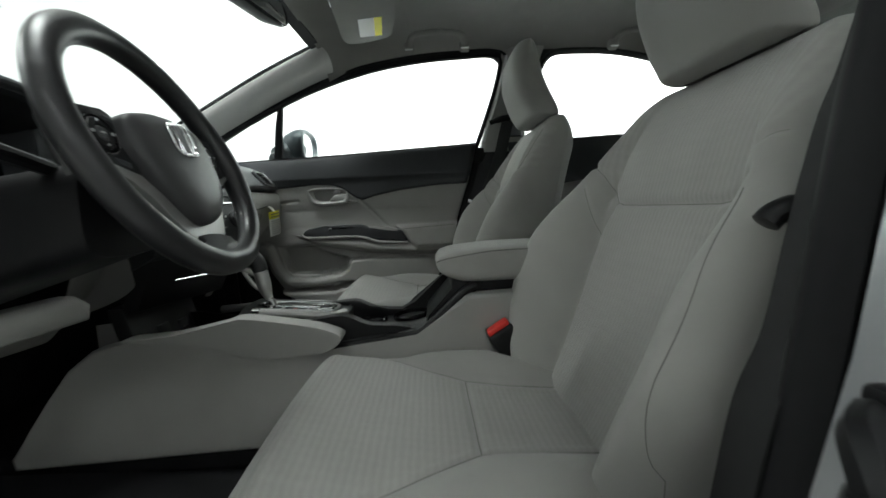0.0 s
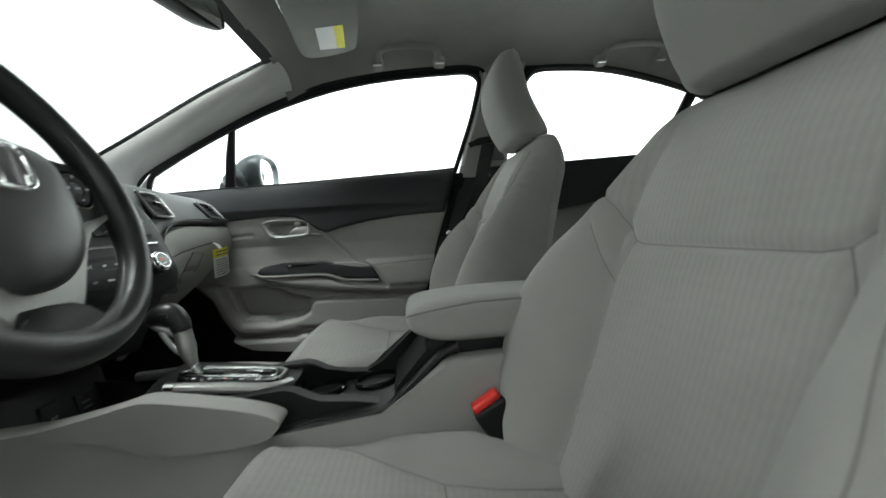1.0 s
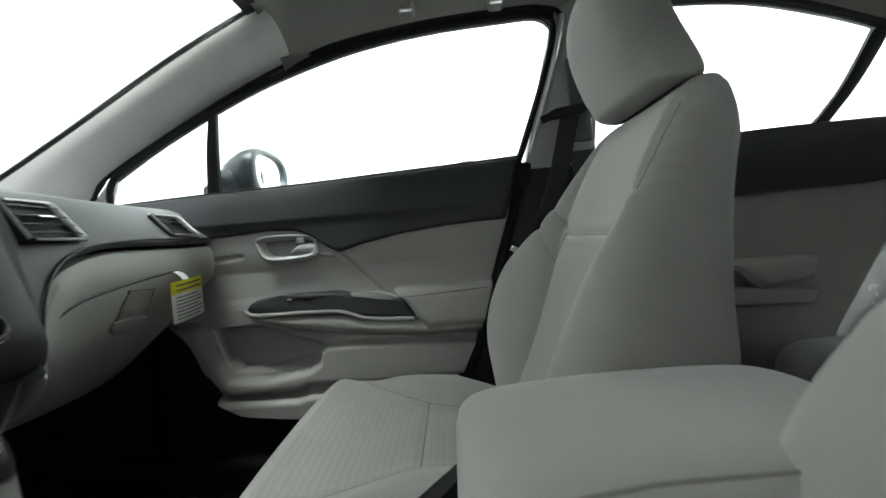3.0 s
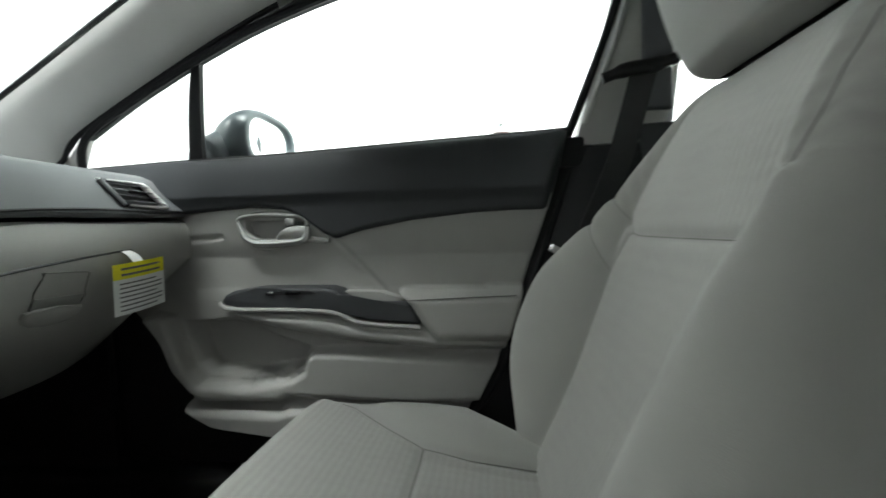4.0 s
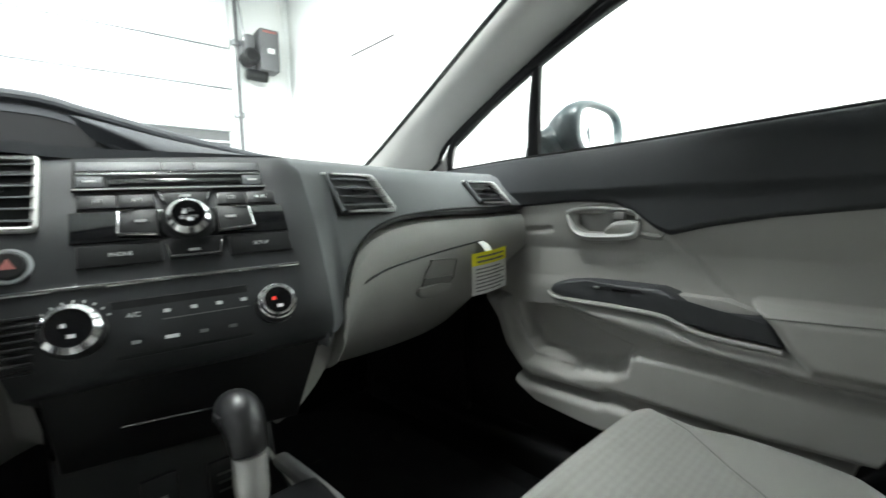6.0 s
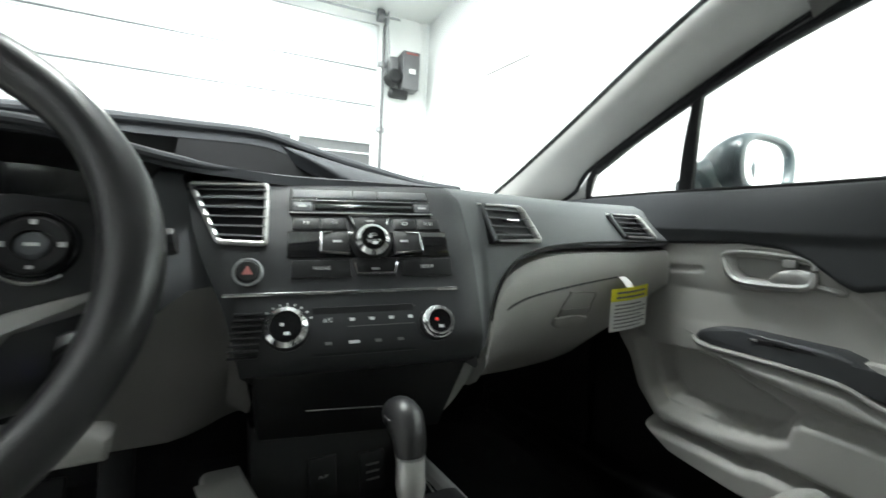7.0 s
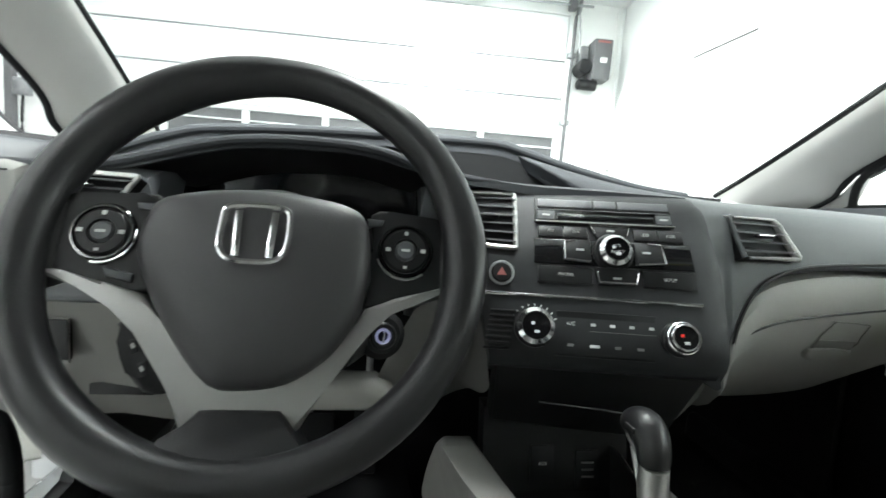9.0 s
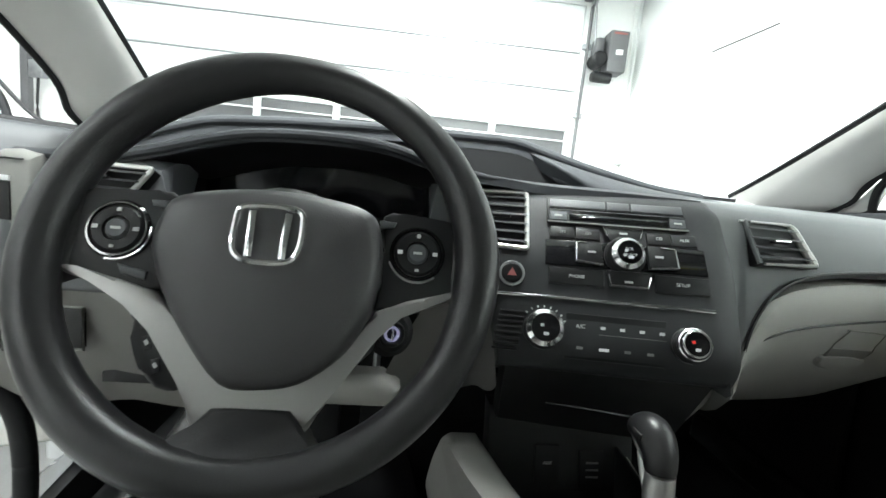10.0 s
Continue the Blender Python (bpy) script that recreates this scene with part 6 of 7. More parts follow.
call = part("call_pod", wslab(rounded([(-0.090, -0.040), (-0.0965, -0.048), (-0.0945, -0.066), (-0.0845, -0.088), (-0.072, -0.101), (-0.058, -0.102), (-0.050, -0.094), (-0.068, -0.060), (-0.080, -0.046)], 2), -0.024, 0.020, 0.005, 3), BLACK, wheel, "black crescent of call buttons")
for a, b in ((-0.089, -0.053), (-0.0835, -0.069), (-0.0745, -0.085)):
    part("call_key", wslab([(a - 0.003, b + 0.004), (a, b - 0.006), (a + 0.005, b - 0.004), (a + 0.003, b + 0.006)], -0.006, 0.003, 0.0012), FASCIA, call)
    part("mark", wslab([(a - 0.001, b + 0.001), (a + 0.001, b - 0.002), (a + 0.003, b - 0.0005), (a + 0.001, b + 0.0025)], -0.0031, 0.0005, 0), WHITEINK, call, smooth=False)
low = [(-0.026, -0.1105), (0.0, -0.1105), (0.028, -0.1105), (0.036, -0.120), (0.044, -0.131), (0.056, -0.143), (0.058, -0.149), (0.0, -0.158), (-0.058, -0.149), (-0.056, -0.143), (-0.042, -0.131), (-0.034, -0.120)]
part("lower_spoke", slab([(u, max(v, -0.153)) for u, v in low], lambda u, v, w: W(u, v, w - 0.018 + 0.55 * max(0.0, -0.115 - v)), 0.031, 0.009, 3), LEATHER, wheel, "black lower spoke")
for q in (-1, 1):
    part("spoke_web", wslab([(q * 0.138, 0.036), (q * 0.156, 0.036), (q * 0.156, -0.030), (q * 0.138, -0.022)], -0.012, 0.022, 0.006, 3), LEATHER, wheel)

column = thing("steering_column", (-0.366, 0.20, 0.80), "black steering column shroud with stalks and ignition", "steering column")
rings = []
for k in range(9):
    t = k / 8
    c = V(-0.366, 0.085 + 0.25 * t, 0.868 - 0.055 * t)
    w, h = 0.075 + 0.025 * t, 0.060 + 0.02 * t
    rings.append([c + V(w * math.copysign(abs(math.cos(a)) ** 0.5, math.cos(a)), 0, h * math.copysign(abs(math.sin(a)) ** 0.5, math.sin(a)) - 0.03) for a in (2 * math.pi * i / 28 for i in range(28))])
bm = bmesh.new()
skin(bm, rings)
part("shroud", bm, BLACK, column)
part("stalk", tube(smooth_line([(-0.30, 0.12, 0.885), (-0.22, 0.115, 0.905), (-0.185, 0.112, 0.912)], 5), [0.009] * 8 + [0.011, 0.012, 0.011], 10), BLACK, column)
part("stalk", tube(smooth_line([(-0.43, 0.12, 0.885), (-0.51, 0.115, 0.900), (-0.55, 0.112, 0.905)], 5), [0.009] * 8 + [0.011, 0.012, 0.011], 10), BLACK, column)
ign = part("ignition_housing", disc((-0.274, 0.22, 0.785), (0.25, -0.95, 0.15), 0.030, 0.035, 30, 0.008), BLACK, column)
part("ignition_ring", disc((-0.2655, 0.187, 0.790), (0.25, -0.95, 0.15), 0.0165, 0.006, 26, 0.002, hole=0.011), BLACK, ign, "ignition ring with a violet glow")
part("lit_ring", disc((-0.2655, 0.187, 0.790), (0.25, -0.95, 0.15), 0.0095, 0.004, 26, 0.0, hole=0.0065), glow_material("violet_glow", (0.30, 0.25, 1.0), 0.07), ign)
part("key_slot", box((-0.2640, 0.182, 0.790), (0.003, 0.006, 0.013), 0.001), CHROME, ign)
part("column_cover", slab([(-0.45, 0.712), (-0.27, 0.712), (-0.245, 0.695), (-0.25, 0.668), (-0.48, 0.668), (-0.47, 0.695)], lambda u, v, w: (u, 0.27 - w, v), 0.04, 0.015, 3), GREY, column, "grey column cover")

# ---- centre console ----
con = thing("center_console", (0.01, -0.1, 0.33), "grey centre console with padded armrest and black cup tray", "console")
out = [(0.50, 0.374), (0.50, 0.612), (0.40, 0.618), (0.33, 0.622), (0.28, 0.622), (0.24, 0.615), (0.20, 0.604), (0.14, 0.596), (0.05, 0.590), (-0.06, 0.548), (-0.09, 0.540), (-0.28, 0.562), (-0.375, 0.645), (-0.60, 0.652), (-0.63, 0.60), (-0.64, 0.374)]
part("tunnel_carpet", box((0.005, -0.05, 0.352), (0.262, 1.20, 0.048), 0.012, 3), CARPET, con, "black carpet along the tunnel")
out_left = [(0.475, 0.372), (0.480, 0.395), (0.44, 0.445), (0.40, 0.500), (0.36, 0.556), (0.315, 0.590), (0.26, 0.600), (0.19, 0.604), (0.14, 0.600)] + out[8:]
part("console_side", slab(out_left, lambda u, v, w: (-(0.074 + w) * (1 + 0.55 * table(u, [(0.10, 0.0), (0.27, 1.0), (0.6, 1.0)])), u, v), 0.031, 0.010, 3), GREY, con, "grey console side")
out_right = [(u, v - 0.035) if u > -0.07 and v > 0.5 else (u, v) for u, v in out]
part("console_side", slab(out_right, lambda u, v, w: (0.105 + w, u, v), 0.015, 0.010, 3), GREY, con, "grey console side")
part("tray_liner", slab([(0.08, 0.49), (0.36, 0.49), (0.36, 0.606), (0.24, 0.598), (0.14, 0.580), (0.08, 0.576)], lambda u, v, w: (0.1035 - w, u, v), 0.004, 0), BLACK, con)
pad_o = rounded([(0.26, 0.606), (0.18, 0.608), (0.10, 0.620), (0.06, 0.628), (0.0, 0.620), (-0.08, 0.604), (-0.125, 0.588), (-0.130, 0.574), (-0.105, 0.556), (-0.05, 0.549), (0.03, 0.548), (0.07, 0.556), (0.12, 0.585)], 3)
part("knee_pad", slab(pad_o, lambda u, v, w: (-0.085 - w - 0.04 * table(u, [(0.08, 0.0), (0.26, 1.0)]), u, v), 0.045, 0.012, 4), GREY, con, "smooth grey knee pad")
part("gate_rail", tube(smooth_line([(0.108, 0.20, 0.600), (0.108, 0.12, 0.604), (0.106, 0.045, 0.606), (0.102, -0.03, 0.602), (0.092, -0.095, 0.596), (0.07, -0.120, 0.594)], 6), 0.011, 10, flat=0.8), SATIN, con, "satin silver side rail")
# black tray round the cup wells
tray = part("cup_tray", slab([(-0.090, -0.095), (0.108, -0.095), (0.110, -0.345), (-0.094, -0.345)], lambda u, v, w: (u, v, 0.528 + w + 0.11 * max(0, (-0.095 - v))), 0.030, 0.004), BLACK, con, "black cup tray")
for yy in (-0.165, -0.262):
    part("cup_well", disc((0.03, yy, 0.557 + 0.11 * (-0.095 - yy)), (0, 0.11, 1), 0.042, 0.010, 36, 0.003, hole=0.037), GLOSS, tray)
for sx in (-1, 1):
    x0 = 0.008 + sx * 0.088
    wall = rounded([(0.045, 0.598), (-0.06, 0.606), (-0.125, 0.612), (-0.150, 0.603), (-0.180, 0.590), (-0.235, 0.585), (-0.283, 0.574), (-0.290, 0.566), (-0.26, 0.556), (-0.10, 0.545), (-0.07, 0.560), (0.03, 0.585)], 2)
    part("tray_wall", slab(wall, lambda u, v, w: (x0 - sx * w, u, v), 0.028, 0.008, 3), BLACK, con, "moulded black tray wall")
    part("black_edging", tube(smooth_line([(x0 + sx * 0.008, -0.068, 0.545), (x0 + sx * 0.010, -0.16, 0.553), (x0 + sx * 0.010, -0.27, 0.567), (x0 + sx * 0.010, -0.31, 0.592), (x0 + sx * 0.010, -0.375, 0.650), (x0 + sx * 0.008, -0.40, 0.662)], 6), 0.011, 10, flat=0.8), BLACK, con)
part("tray_riser", slab([(-0.29, 0.566), (-0.30, 0.60), (-0.355, 0.66), (-0.40, 0.66), (-0.40, 0.56)], lambda u, v, w: (-0.078 + w, u, v), 0.172, 0.004), BLACK, con)
part("riser_fin", slab([(-0.22, 0.575), (-0.27, 0.60), (-0.345, 0.668), (-0.38, 0.668), (-0.37, 0.60), (-0.29, 0.565)], lambda u, v, w: (0.075 + w, u, v), 0.03, 0.006), BLACK, con)
# selector gate
gate = part("gate_surround", slab(rounded([(-0.058, 0.055), (-0.045, 0.095), (0.09, 0.105), (0.105, 0.08), (0.092, -0.10), (0.06, -0.122), (-0.02, -0.122), (-0.052, -0.10)], 3), lambda u, v, w: (u, v, 0.578 + w + 0.10 * (v + 0.12)), 0.022, 0.006, 3), BLACK, con, "black selector surround")
part("gate_rail", tube(smooth_line([(-0.056, 0.045, 0.622), (-0.050, -0.03, 0.614), (-0.040, -0.095, 0.605), (-0.01, -0.118, 0.602)], 6), 0.011, 10, flat=0.8), SATIN, con, "satin silver side rail")
part("rail_tip", tube([(-0.056, 0.060, 0.6235), (-0.056, 0.045, 0.622)], 0.0125, 10, flat=0.8), CHROME, con)
gate_edge = [(-0.020, 0.062), (0.058, 0.062), (0.060, -0.07), (0.048, -0.096), (0.000, -0.096), (-0.018, -0.07)]
plate = part("gate_plate", slab(rounded(gate_edge, 2), lambda u, v, w: (u, v, 0.601 + w + 0.10 * (v + 0.12)), 0.005, 0.002), GLOSS, gate, "gloss black selector plate with bright marks")
part("satin_border", tube([V(u, v, 0.6045 + 0.10 * (v + 0.12)) for u, v in [(0.058, 0.05), (0.060, 0.0), (0.060, -0.066), (0.056, -0.084), (0.046, -0.096), (0.020, -0.098), (0.0, -0.095)]], 0.0042, 8, flat=0.7), SATIN, plate, "satin silver edge round the plate")
part("bright_border", tube([V(u, v, 0.6065 + 0.10 * (v + 0.12)) for u, v in rounded([(0.004, 0.060), (0.034, 0.056), (0.045, 0.0), (0.045, -0.066), (0.034, -0.084), (0.008, -0.084), (-0.001, -0.066)], 3)], 0.0024, 8, True), CHROME, plate)
for i in range(5):
    v = 0.040 - 0.026 * i
    part("position_mark", box((-0.010, v, 0.6064 + 0.10 * (v + 0.12)), (0.005, 0.007, 0.0008), 0), DULLRED if i == 2 else WHITEINK, plate, smooth=False)
part("gate_slot", slab([(0.018, 0.07), (0.030, 0.07), (0.030, 0.0), (0.040, -0.01), (0.040, -0.075), (0.024, -0.075), (0.024, -0.02), (0.018, -0.015)], lambda u, v, w: (u, v, 0.6062 + w + 0.10 * (v + 0.12)), 0.0012, 0), BLACK, plate, smooth=False)
part("bright_insert", box((0.012, -0.03, 0.6155), (0.007, 0.06, 0.003), 0.001, turn=pose(0, 0, 0, 5.7)), CHROME, plate)
part("bright_insert", box((0.034, -0.045, 0.6140), (0.009, 0.03, 0.003), 0.001, turn=pose(0, 0, 0, 5.7)), CHROME, plate)
# padded lid
LID_TOP = [(0.322, 0.710), (0.326, 0.719), (0.333, 0.725), (0.35, 0.731), (0.40, 0.737), (0.50, 0.740), (0.58, 0.737), (0.615, 0.728), (0.63, 0.720)]
LID_LOW = [(0.322, 0.700), (0.326, 0.692), (0.333, 0.685), (0.346, 0.678), (0.371, 0.669), (0.42, 0.666), (0.58, 0.666), (0.63, 0.675)]
LID_WIDE = [(0.322, 0.66), (0.326, 0.82), (0.333, 0.92), (0.346, 0.98), (0.371, 1.0), (0.58, 1.0), (0.615, 0.97), (0.63, 0.90)]


def lid_point(y, a):
    """A point of the armrest lid: y along it and the angle a round its section."""
    ca, sa = math.cos(a), math.sin(a)
    hi, lo = table(-y, LID_TOP), table(-y, LID_LOW)
    return V(-0.008 + 0.093 * table(-y, LID_WIDE) * math.copysign(abs(ca) ** 0.32, ca), y, (hi + lo) / 2 + (hi - lo) / 2 * math.copysign(abs(sa) ** 0.45, sa))


bm = bmesh.new()
skin(bm, [[lid_point(y, 2 * math.pi * i / 48) for i in range(48)] for y in [-0.322 - 0.308 * (k / 40) ** 1.6 for k in range(41)]])
lid = part("armrest_lid", bm, CLOTH, con, "padded grey armrest lid", "all")
for sx in (0, 1):
    part("lid_seam", tube([lid_point(-0.324 - 0.28 * (k / 24) ** 1.4, math.pi - w if sx else w) for k in range(25) for w in [0.18 + 0.37 * min(1.0, k / 12)]], 0.0014, 6), SEAM, lid)
part("lid_base", box((0.006, -0.485, 0.66), (0.17, 0.27, 0.025), 0.006), BLACK, con)

# gear selector
gs = thing("gear_selector", (0.02, 0.04, 0.62), "pistol-grip gear selector with black knob and silver neck", "gear lever")
part("shaft", tube([(0.021, 0.038, 0.612), (0.022, 0.054, 0.642)], 0.007, 10), CHROME, gs)
neck_line = smooth_line([(0.022, 0.052, 0.636), (0.0225, 0.058, 0.650), (0.023, 0.063, 0.671), (0.024, 0.067, 0.692), (0.024, 0.0675, 0.699)], 6)
part("neck", tube(neck_line, [table(i / 24, [(0, 0.0075), (0.25, 0.0115), (0.5, 0.0155), (0.75, 0.0152), (0.96, 0.0152), (1, 0.013)]) for i in range(25)], 18), SILVER, gs, "satin silver neck")
part("loop", tube(smooth_line([(0.023, 0.068, 0.680), (0.024, 0.080, 0.692), (0.024, 0.095, 0.701), (0.024, 0.109, 0.706), (0.024, 0.117, 0.713)], 6), 0.0058, 12), SILVER, gs, "silver trigger loop")
part("strut", tube(smooth_line([(0.024, 0.105, 0.699), (0.0235, 0.091, 0.676), (0.023, 0.079, 0.662), (0.0225, 0.064, 0.655)], 6), 0.0042, 10), SILVER, gs, "thin silver strut below the loop")
knob_line = smooth_line([(0.024, 0.125, 0.714), (0.024, 0.108, 0.726), (0.024, 0.089, 0.729), (0.024, 0.074, 0.717), (0.024, 0.0675, 0.697)], 8)
part("knob", tube(knob_line, [table(i / 32, [(0, 0.002), (0.03, 0.006), (0.09, 0.0105), (0.2, 0.0150), (0.38, 0.0190), (0.55, 0.0200), (0.75, 0.0180), (0.97, 0.0152), (1, 0.0140)]) for i in range(33)], 22), LEATHER, gs, "rounded black knob", "all")
part("release_button", box((0.0048, 0.088, 0.729), (0.004, 0.016, 0.008), 0.0015), LEATHER, gs)

# ---- belts and buckles ----
def buckle(x, y, z, lean, label):
    b = thing("belt_buckle", (x, y, z - 0.12), label, "seat belt buckle", "belt buckles")
    turn = pose(0, 0, 0, lean, 0, 0)
    part("housing", box(V(x, y, z) + turn.to_3x3() @ V(0, 0, -0.052), (0.032, 0.055, 0.108), 0.008, 3, turn=turn), BLACK, b)
    part("release", box(V(x, y, z) + turn.to_3x3() @ V(0, 0.0, 0.006), (0.024, 0.047, 0.014), 0.005, 3, turn=turn), RED, b, "red release button")
    part("stalk", tube([(x, y, z - 0.05), (x, y - 0.03, z - 0.16)], 0.014, 8, flat=0.5, up=(1, 0, 0)), BLACK, b)


buckle(-0.118, -0.438, 0.576, -32, "black belt buckle with red release beside the console")
buckle(0.135, -0.36, 0.565, 8, "black belt buckle with red release beside the console")


def belt(s, left, across, tongue, latch):
    """A hanging belt; left: its front edge from the shoulder down, across: the way its width lies."""
    b = thing("seat_belt", (s * 0.66, -0.60, 0.45), "black seat belt hanging along the centre pillar", "seat belt", "seat belts")
    wdir = Vector(across).normalized()
    nrm = wdir.cross(V(0, 0, 1)).normalized()
    bm = bmesh.new()
    skin(bm, [[p - nrm * 0.001, p + wdir * 0.047 - nrm * 0.001, p + wdir * 0.047 + nrm * 0.001, p + nrm * 0.001] for p in smooth_line(left, 8)])
    part("webbing", bm, WEBBING, b)
    top = V(*left[0])
    part("shoulder_guide", tube(smooth_line([top + V(0, 0.045, -0.012), top + V(-s * 0.006, 0.01, -0.002), top + V(-s * 0.004, -0.035, 0.004), top + V(0, -0.07, 0.014)], 5), [0.009] * 4 + [0.012] * 8 + [0.010] * 4, 12), BLACK, b, "black shoulder guide loop")
    part("adjuster_track", box((s * 0.668, -0.645, 1.16), (0.014, 0.05, 0.19), 0.006, 3), DARK, b)
    t = part("tongue_cover", tube(smooth_line(tongue, 6), [0.007] + [0.0125] * 10 + [0.0115] * (6 * (len(tongue) - 1) - 10), 12, flat=0.8), BLACK, b, "black curved belt tongue")
    part("latch_plate", box(latch, (0.003, 0.020, 0.013), 0.001, turn=pose(0, 0, 0, 30)), CHROME, t)
    part("anchor_cover", box((s * 0.668, -0.53, 0.47), (0.03, 0.07, 0.10), 0.01, 3), DARK, b)


belt(1, [(0.640, -0.595, 1.125), (0.640, -0.575, 1.05), (0.640, -0.555, 0.98), (0.642, -0.515, 0.88), (0.645, -0.48, 0.80), (0.65, -0.47, 0.66), (0.655, -0.46, 0.50)], (0.3, -0.95, 0),
     [(0.626, -0.462, 0.815), (0.630, -0.49, 0.812), (0.634, -0.525, 0.820)], (0.624, -0.468, 0.836))
belt(-1, [(-0.640, -0.655, 1.15), (-0.632, -0.640, 1.00), (-0.630, -0.620, 0.917), (-0.630, -0.604, 0.877), (-0.630, -0.592, 0.835), (-0.630, -0.580, 0.785), (-0.630, -0.564, 0.715), (-0.630, -0.542, 0.662), (-0.630, -0.525, 0.583), (-0.64, -0.50, 0.48)], (-0.95, 0.12, 0),
     [(-0.612, -0.577, 0.794), (-0.614, -0.586, 0.803), (-0.620, -0.602, 0.808), (-0.642, -0.616, 0.806)], (-0.615, -0.575, 0.60))

# body side behind the driver: painted pillar with latch
pil = thing("door_latch_striker", (-0.775, -0.545, 0.66), "black door striker on the silver painted pillar", "latch striker")
part("plate", box((-0.765, -0.530, 0.685), (0.04, 0.016, 0.075), 0.005), BLACK, pil)
part("loop", tube(smooth_line([(-0.752, -0.525, 0.705), (-0.770, -0.502, 0.706), (-0.785, -0.494, 0.685), (-0.770, -0.502, 0.662), (-0.752, -0.525, 0.664)], 5), 0.011, 8), BLACK, pil)
for s in (1, -1):
    structure("pillar_panel", slab([(-0.60, 0.40), (-0.60, 1.05), (-0.655, 1.38), (-0.71, 1.38), (-0.69, 1.02), (-0.69, 0.40)] if s > 0 else [(-0.45, 0.38), (-0.516, 0.652), (-0.537, 0.728), (-0.548, 0.79), (-0.60, 1.05), (-0.655, 1.38), (-0.71, 1.38), (-0.69, 1.02), (-0.69, 0.38)], lambda u, v, w: (s * (0.728 + w - 0.05 * max(0, v - 1.05) / 0.33), u, v), 0.10, 0.018, 4), PAINT, "silver painted centre pillar", "car body", True)
    jamb = structure("door_jamb", slab([(0.56, 0.36), (0.56, 0.99), (0.86, 1.02), (0.86, 0.36)], lambda u, v, w: (0.70 + w if s > 0 else -0.83 - w, u, v), 0.09, 0.015, 3), PAINT, "silver painted front door jamb", "car body", True)
    structure("kick_panel", slab([(0.40, 0.335), (0.42, 0.79), (0.86, 0.90), (0.86, 0.335)] if s > 0 else [(0.10, 0.335), (0.10, 0.43), (0.40, 0.46), (0.56, 0.72), (0.86, 0.80), (0.86, 0.335)], lambda u, v, w: (0.68 + w if s > 0 else -0.738 - w, u, v), 0.018, 0.006), BLACK, "black kick panel in the footwell", "kick panel", True)
    for z in (0.52, 0.80):
        hg = pdoor if s > 0 else jamb
        part("hinge", box((0.745 if s > 0 else -0.875, 0.552, z), (0.06, 0.016, 0.075), 0.004), PAINT, hg)
        part("hinge_pin", tube([(0.778 if s > 0 else -0.908, 0.555, z - 0.045), (0.778 if s > 0 else -0.908, 0.555, z + 0.045)], 0.009, 10), STEEL, hg)

# ---- overhead ----
visor = thing("sun_visor", (0.37, -0.16, 1.36), "grey folded sun visor with a warning label", "sun visor")


def visor_place(u, v, w):
    return (u, v, 1.388 - w + 0.10 * (-0.10 - v) * 0.25)


vo = rounded([(0.215, -0.088), (0.36, -0.078), (0.50, -0.072), (0.532, -0.090), (0.525, -0.14), (0.497, -0.212), (0.44, -0.232), (0.24, -0.258), (0.205, -0.24), (0.20, -0.11)], 3)
part("panel", slab(vo, visor_place, 0.026, 0.009, 3), HEADLINER, visor, "grey cloth visor panel")
part("label_card", slab([(0.352, -0.140), (0.478, -0.128), (0.473, -0.175), (0.345, -0.186)], lambda u, v, w: (u, v, 1.3617 - w + 0.10 * (-0.10 - v) * 0.25), 0.0008, 0), PAPER, visor, "white and yellow warning label", smooth=False)
part("label_band", slab([(0.345, -0.186), (0.473, -0.175), (0.470, -0.198), (0.341, -0.209)], lambda u, v, w: (u, v, 1.3616 - w + 0.10 * (-0.10 - v) * 0.25), 0.0009, 0), YELLOW, visor, smooth=False)
part("pivot", tube([(0.225, -0.076, 1.40), (0.24, -0.080, 1.385), (0.29, -0.084, 1.374)], 0.008, 8), CHROME, visor)
visor2 = thing("sun_visor", (-0.37, -0.16, 1.36), "grey folded sun visor above the driver", "sun visor")
part("panel", slab([(-u, v) for u, v in vo], visor_place, 0.026, 0.009, 3), HEADLINER, visor2)

rv = thing("rearview_mirror", (0.03, 0.06, 1.29), "black rear view mirror below the roof header", "mirror")
bm = bmesh.new()
rings = []
for y, k in ((0.035, 0.92), (0.030, 1.0), (0.042, 1.03), (0.065, 0.90), (0.080, 0.55)):
    rings.append([V(0.03, y, 1.288) + pose(0, 0, 0, -8, 0, -14).to_3x3() @ V(0.122 * k * math.copysign(abs(math.cos(t)) ** 0.5, math.cos(t)), 0, 0.034 * k * math.copysign(abs(math.sin(t)) ** 0.6, math.sin(t))) for t in (2 * math.pi * i / 30 for i in range(30))])
skin(bm, rings)
part("housing", bm, BLACK, rv)
part("mirror_glass", slab([(-0.108, -0.026), (0.108, -0.026), (0.112, 0.0), (0.105, 0.027), (-0.105, 0.027), (-0.112, 0)], lambda u, v, w: V(0.03, 0.0325, 1.288) + pose(0, 0, 0, -8, 0, -14).to_3x3() @ V(u, -w, v), 0.004, 0.002), MIRROR, rv)
part("stem", tube(smooth_line([(0.02, 0.075, 1.295), (0.01, 0.10, 1.33), (0.0, 0.10, 1.375)], 5), 0.012, 10), BLACK, rv)


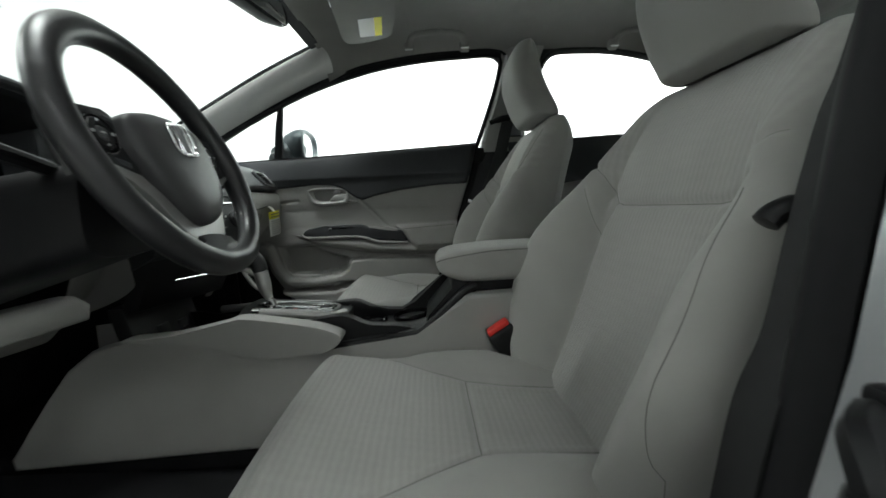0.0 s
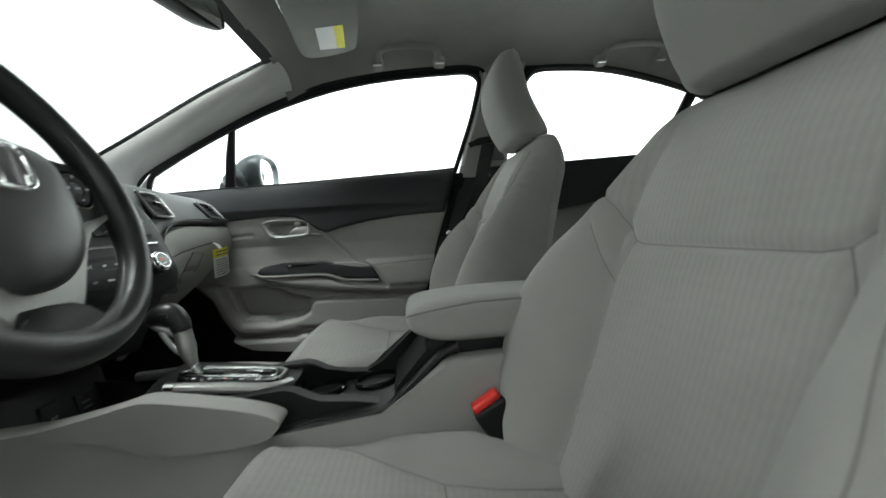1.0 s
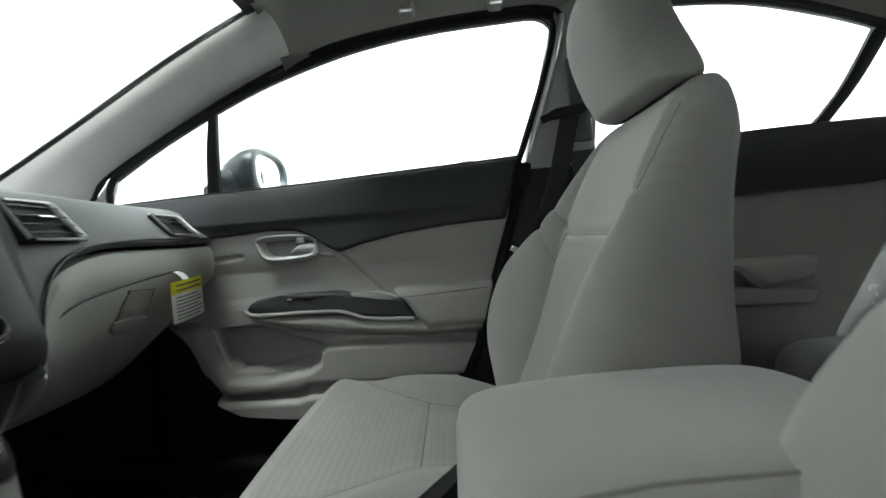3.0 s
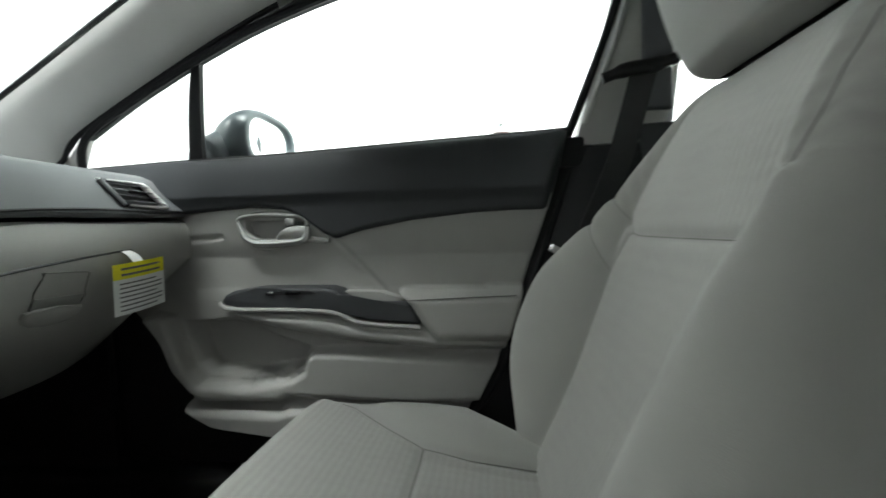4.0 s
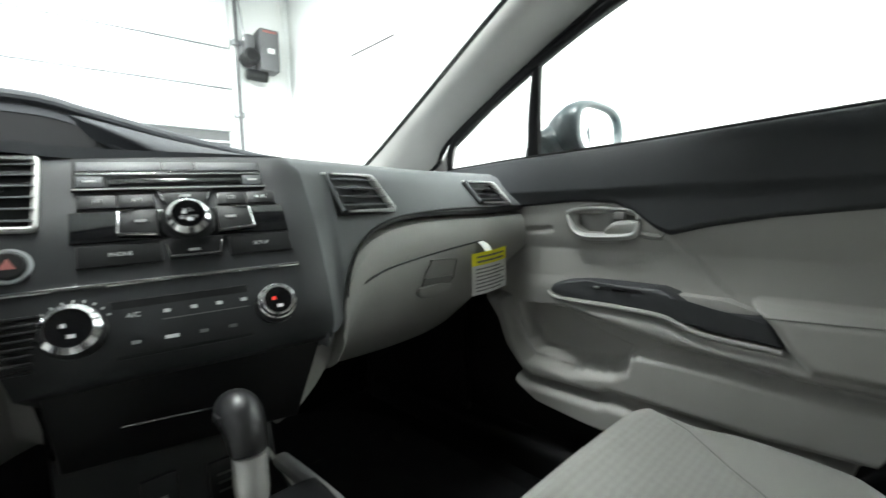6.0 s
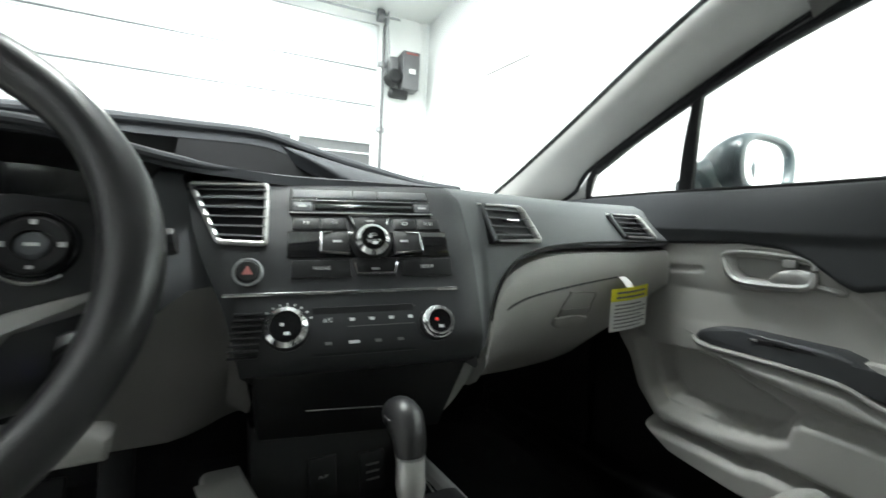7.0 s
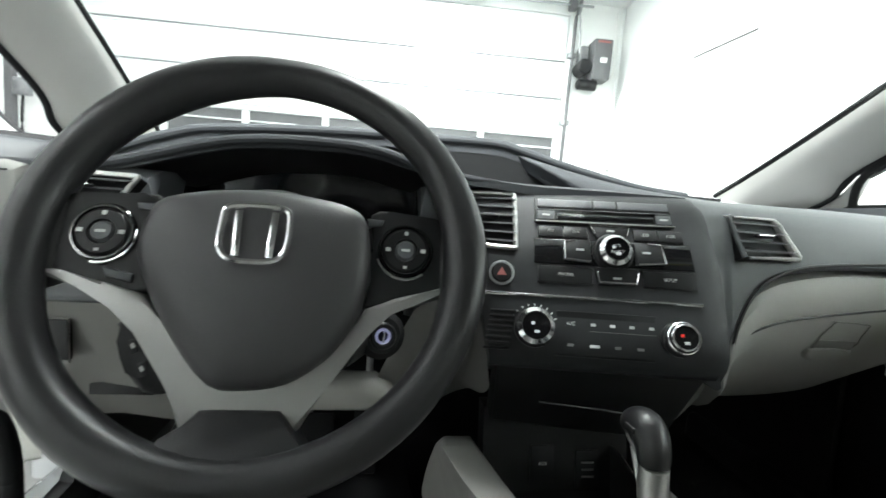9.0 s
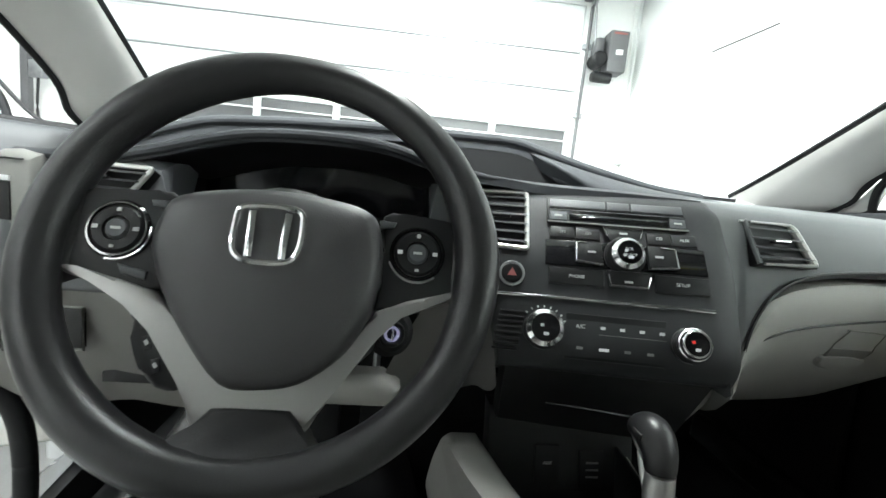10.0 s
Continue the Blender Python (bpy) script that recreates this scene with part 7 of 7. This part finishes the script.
def grab_handle(s, y0, y1, z):
    g = thing("grab_handle", (s * 0.625, (y0 + y1) / 2, z), "grey folding grab handle on the roof rail", "grab handle", "grab handles")
    d = 1 if y1 > y0 else -1
    pts = [(s * 0.645, y0, z - 0.010), (s * 0.618, y0 - 0.004, z + 0.004), (s * 0.580, y0 - 0.020, z + 0.017), (s * 0.566, (y0 + y1) / 2, z + 0.020), (s * 0.580, y1 + 0.020, z + 0.017), (s * 0.618, y1 + 0.004, z + 0.004), (s * 0.645, y1, z - 0.010)]
    part("grip", tube(smooth_line(pts, 6), 0.0105, 10, flat=0.8, up=(0.3 * s, 0, 1)), HEADLINER, g)
    for y in (y0, y1):
        part("mount", box((s * 0.640, y, z - 0.004), (0.034, 0.036, 0.03), 0.009, 3, turn=pose(0, 0, 0, 0, s * 30)), HEADLINER, g)
        part("hinge_cap", box((s * 0.622, y, z - 0.014), (0.010, 0.026, 0.003), 0.001), SILVER, g)


grab_handle(1, -0.275, -0.470, 1.384)
grab_handle(1, -1.000, -1.200, 1.372)
grab_handle(-1, -1.000, -1.200, 1.372)

# ---- footwell ----
mat = thing("floor_mat", (0.36, 0.35, 0.33), "black floor mat with stitched edge in the footwell", "floor mat", "floor mats")
part("carpet", slab(rounded([(0.17, 0.02), (0.55, 0.02), (0.58, 0.45), (0.45, 0.62), (0.20, 0.62)], 3), lambda u, v, w: (u, v, 0.331 + w + 0.35 * max(0, v - 0.42)), 0.010, 0.004), CARPET, mat)
mat2 = thing("floor_mat", (-0.36, 0.30, 0.33), "black floor mat with stitched edge in the footwell", "floor mat", "floor mats")
part("carpet", slab(rounded([(-0.17, -0.08), (-0.58, -0.08), (-0.58, 0.42), (-0.45, 0.58), (-0.20, 0.58)], 3), lambda u, v, w: (u, v, 0.331 + w + 0.35 * max(0, v - 0.42)), 0.010, 0.004), CARPET, mat2)
for x, w, nm in ((-0.28, 0.05, "accelerator_pedal"), (-0.40, 0.11, "brake_pedal")):
    pd = thing(nm, (x, 0.58, 0.45), "black rubber covered pedal", "pedal")
    part("pad", box((x, 0.54, 0.46), (w, 0.018, 0.09 if w > 0.06 else 0.14), 0.006, turn=pose(0, 0, 0, -25)), RUBBER, pd)
    part("lever", tube(smooth_line([(x, 0.555, 0.47), (x, 0.62, 0.56), (x, 0.70, 0.70)], 4), 0.008, 8), STEEL, pd)

# crumpled clear film left on the floor mats
def crumpled_film(x0, x1, y0, y1, seed):
    film = thing("plastic_film", ((x0 + x1) / 2, (y0 + y1) / 2, 0.345), "crumpled clear protective film lying on the floor mat", "plastic film", "protective films")

    def crumple(u, v):
        x, y = x0 + (x1 - x0) * u, y0 + (y1 - y0) * v
        q = Vector((x * 26, y * 26, seed))
        return (x + 0.01 * noise.noise(q * 0.7), y + 0.015 * noise.noise(q * 0.6), 0.346 + 0.35 * max(0, y - 0.42) + 0.032 * abs(noise.noise(q)) + 0.016 * abs(noise.noise(q * 2.7)))
    sheet_ob = part("film", sheet(crumple, 60, 40, 0), GLASS, film, "", False)
    sheet_ob.visible_shadow = False


crumpled_film(-0.70, -0.24, 0.34, 0.52, 3.1)
crumpled_film(0.29, 0.50, 0.37, 0.50, 8.4)
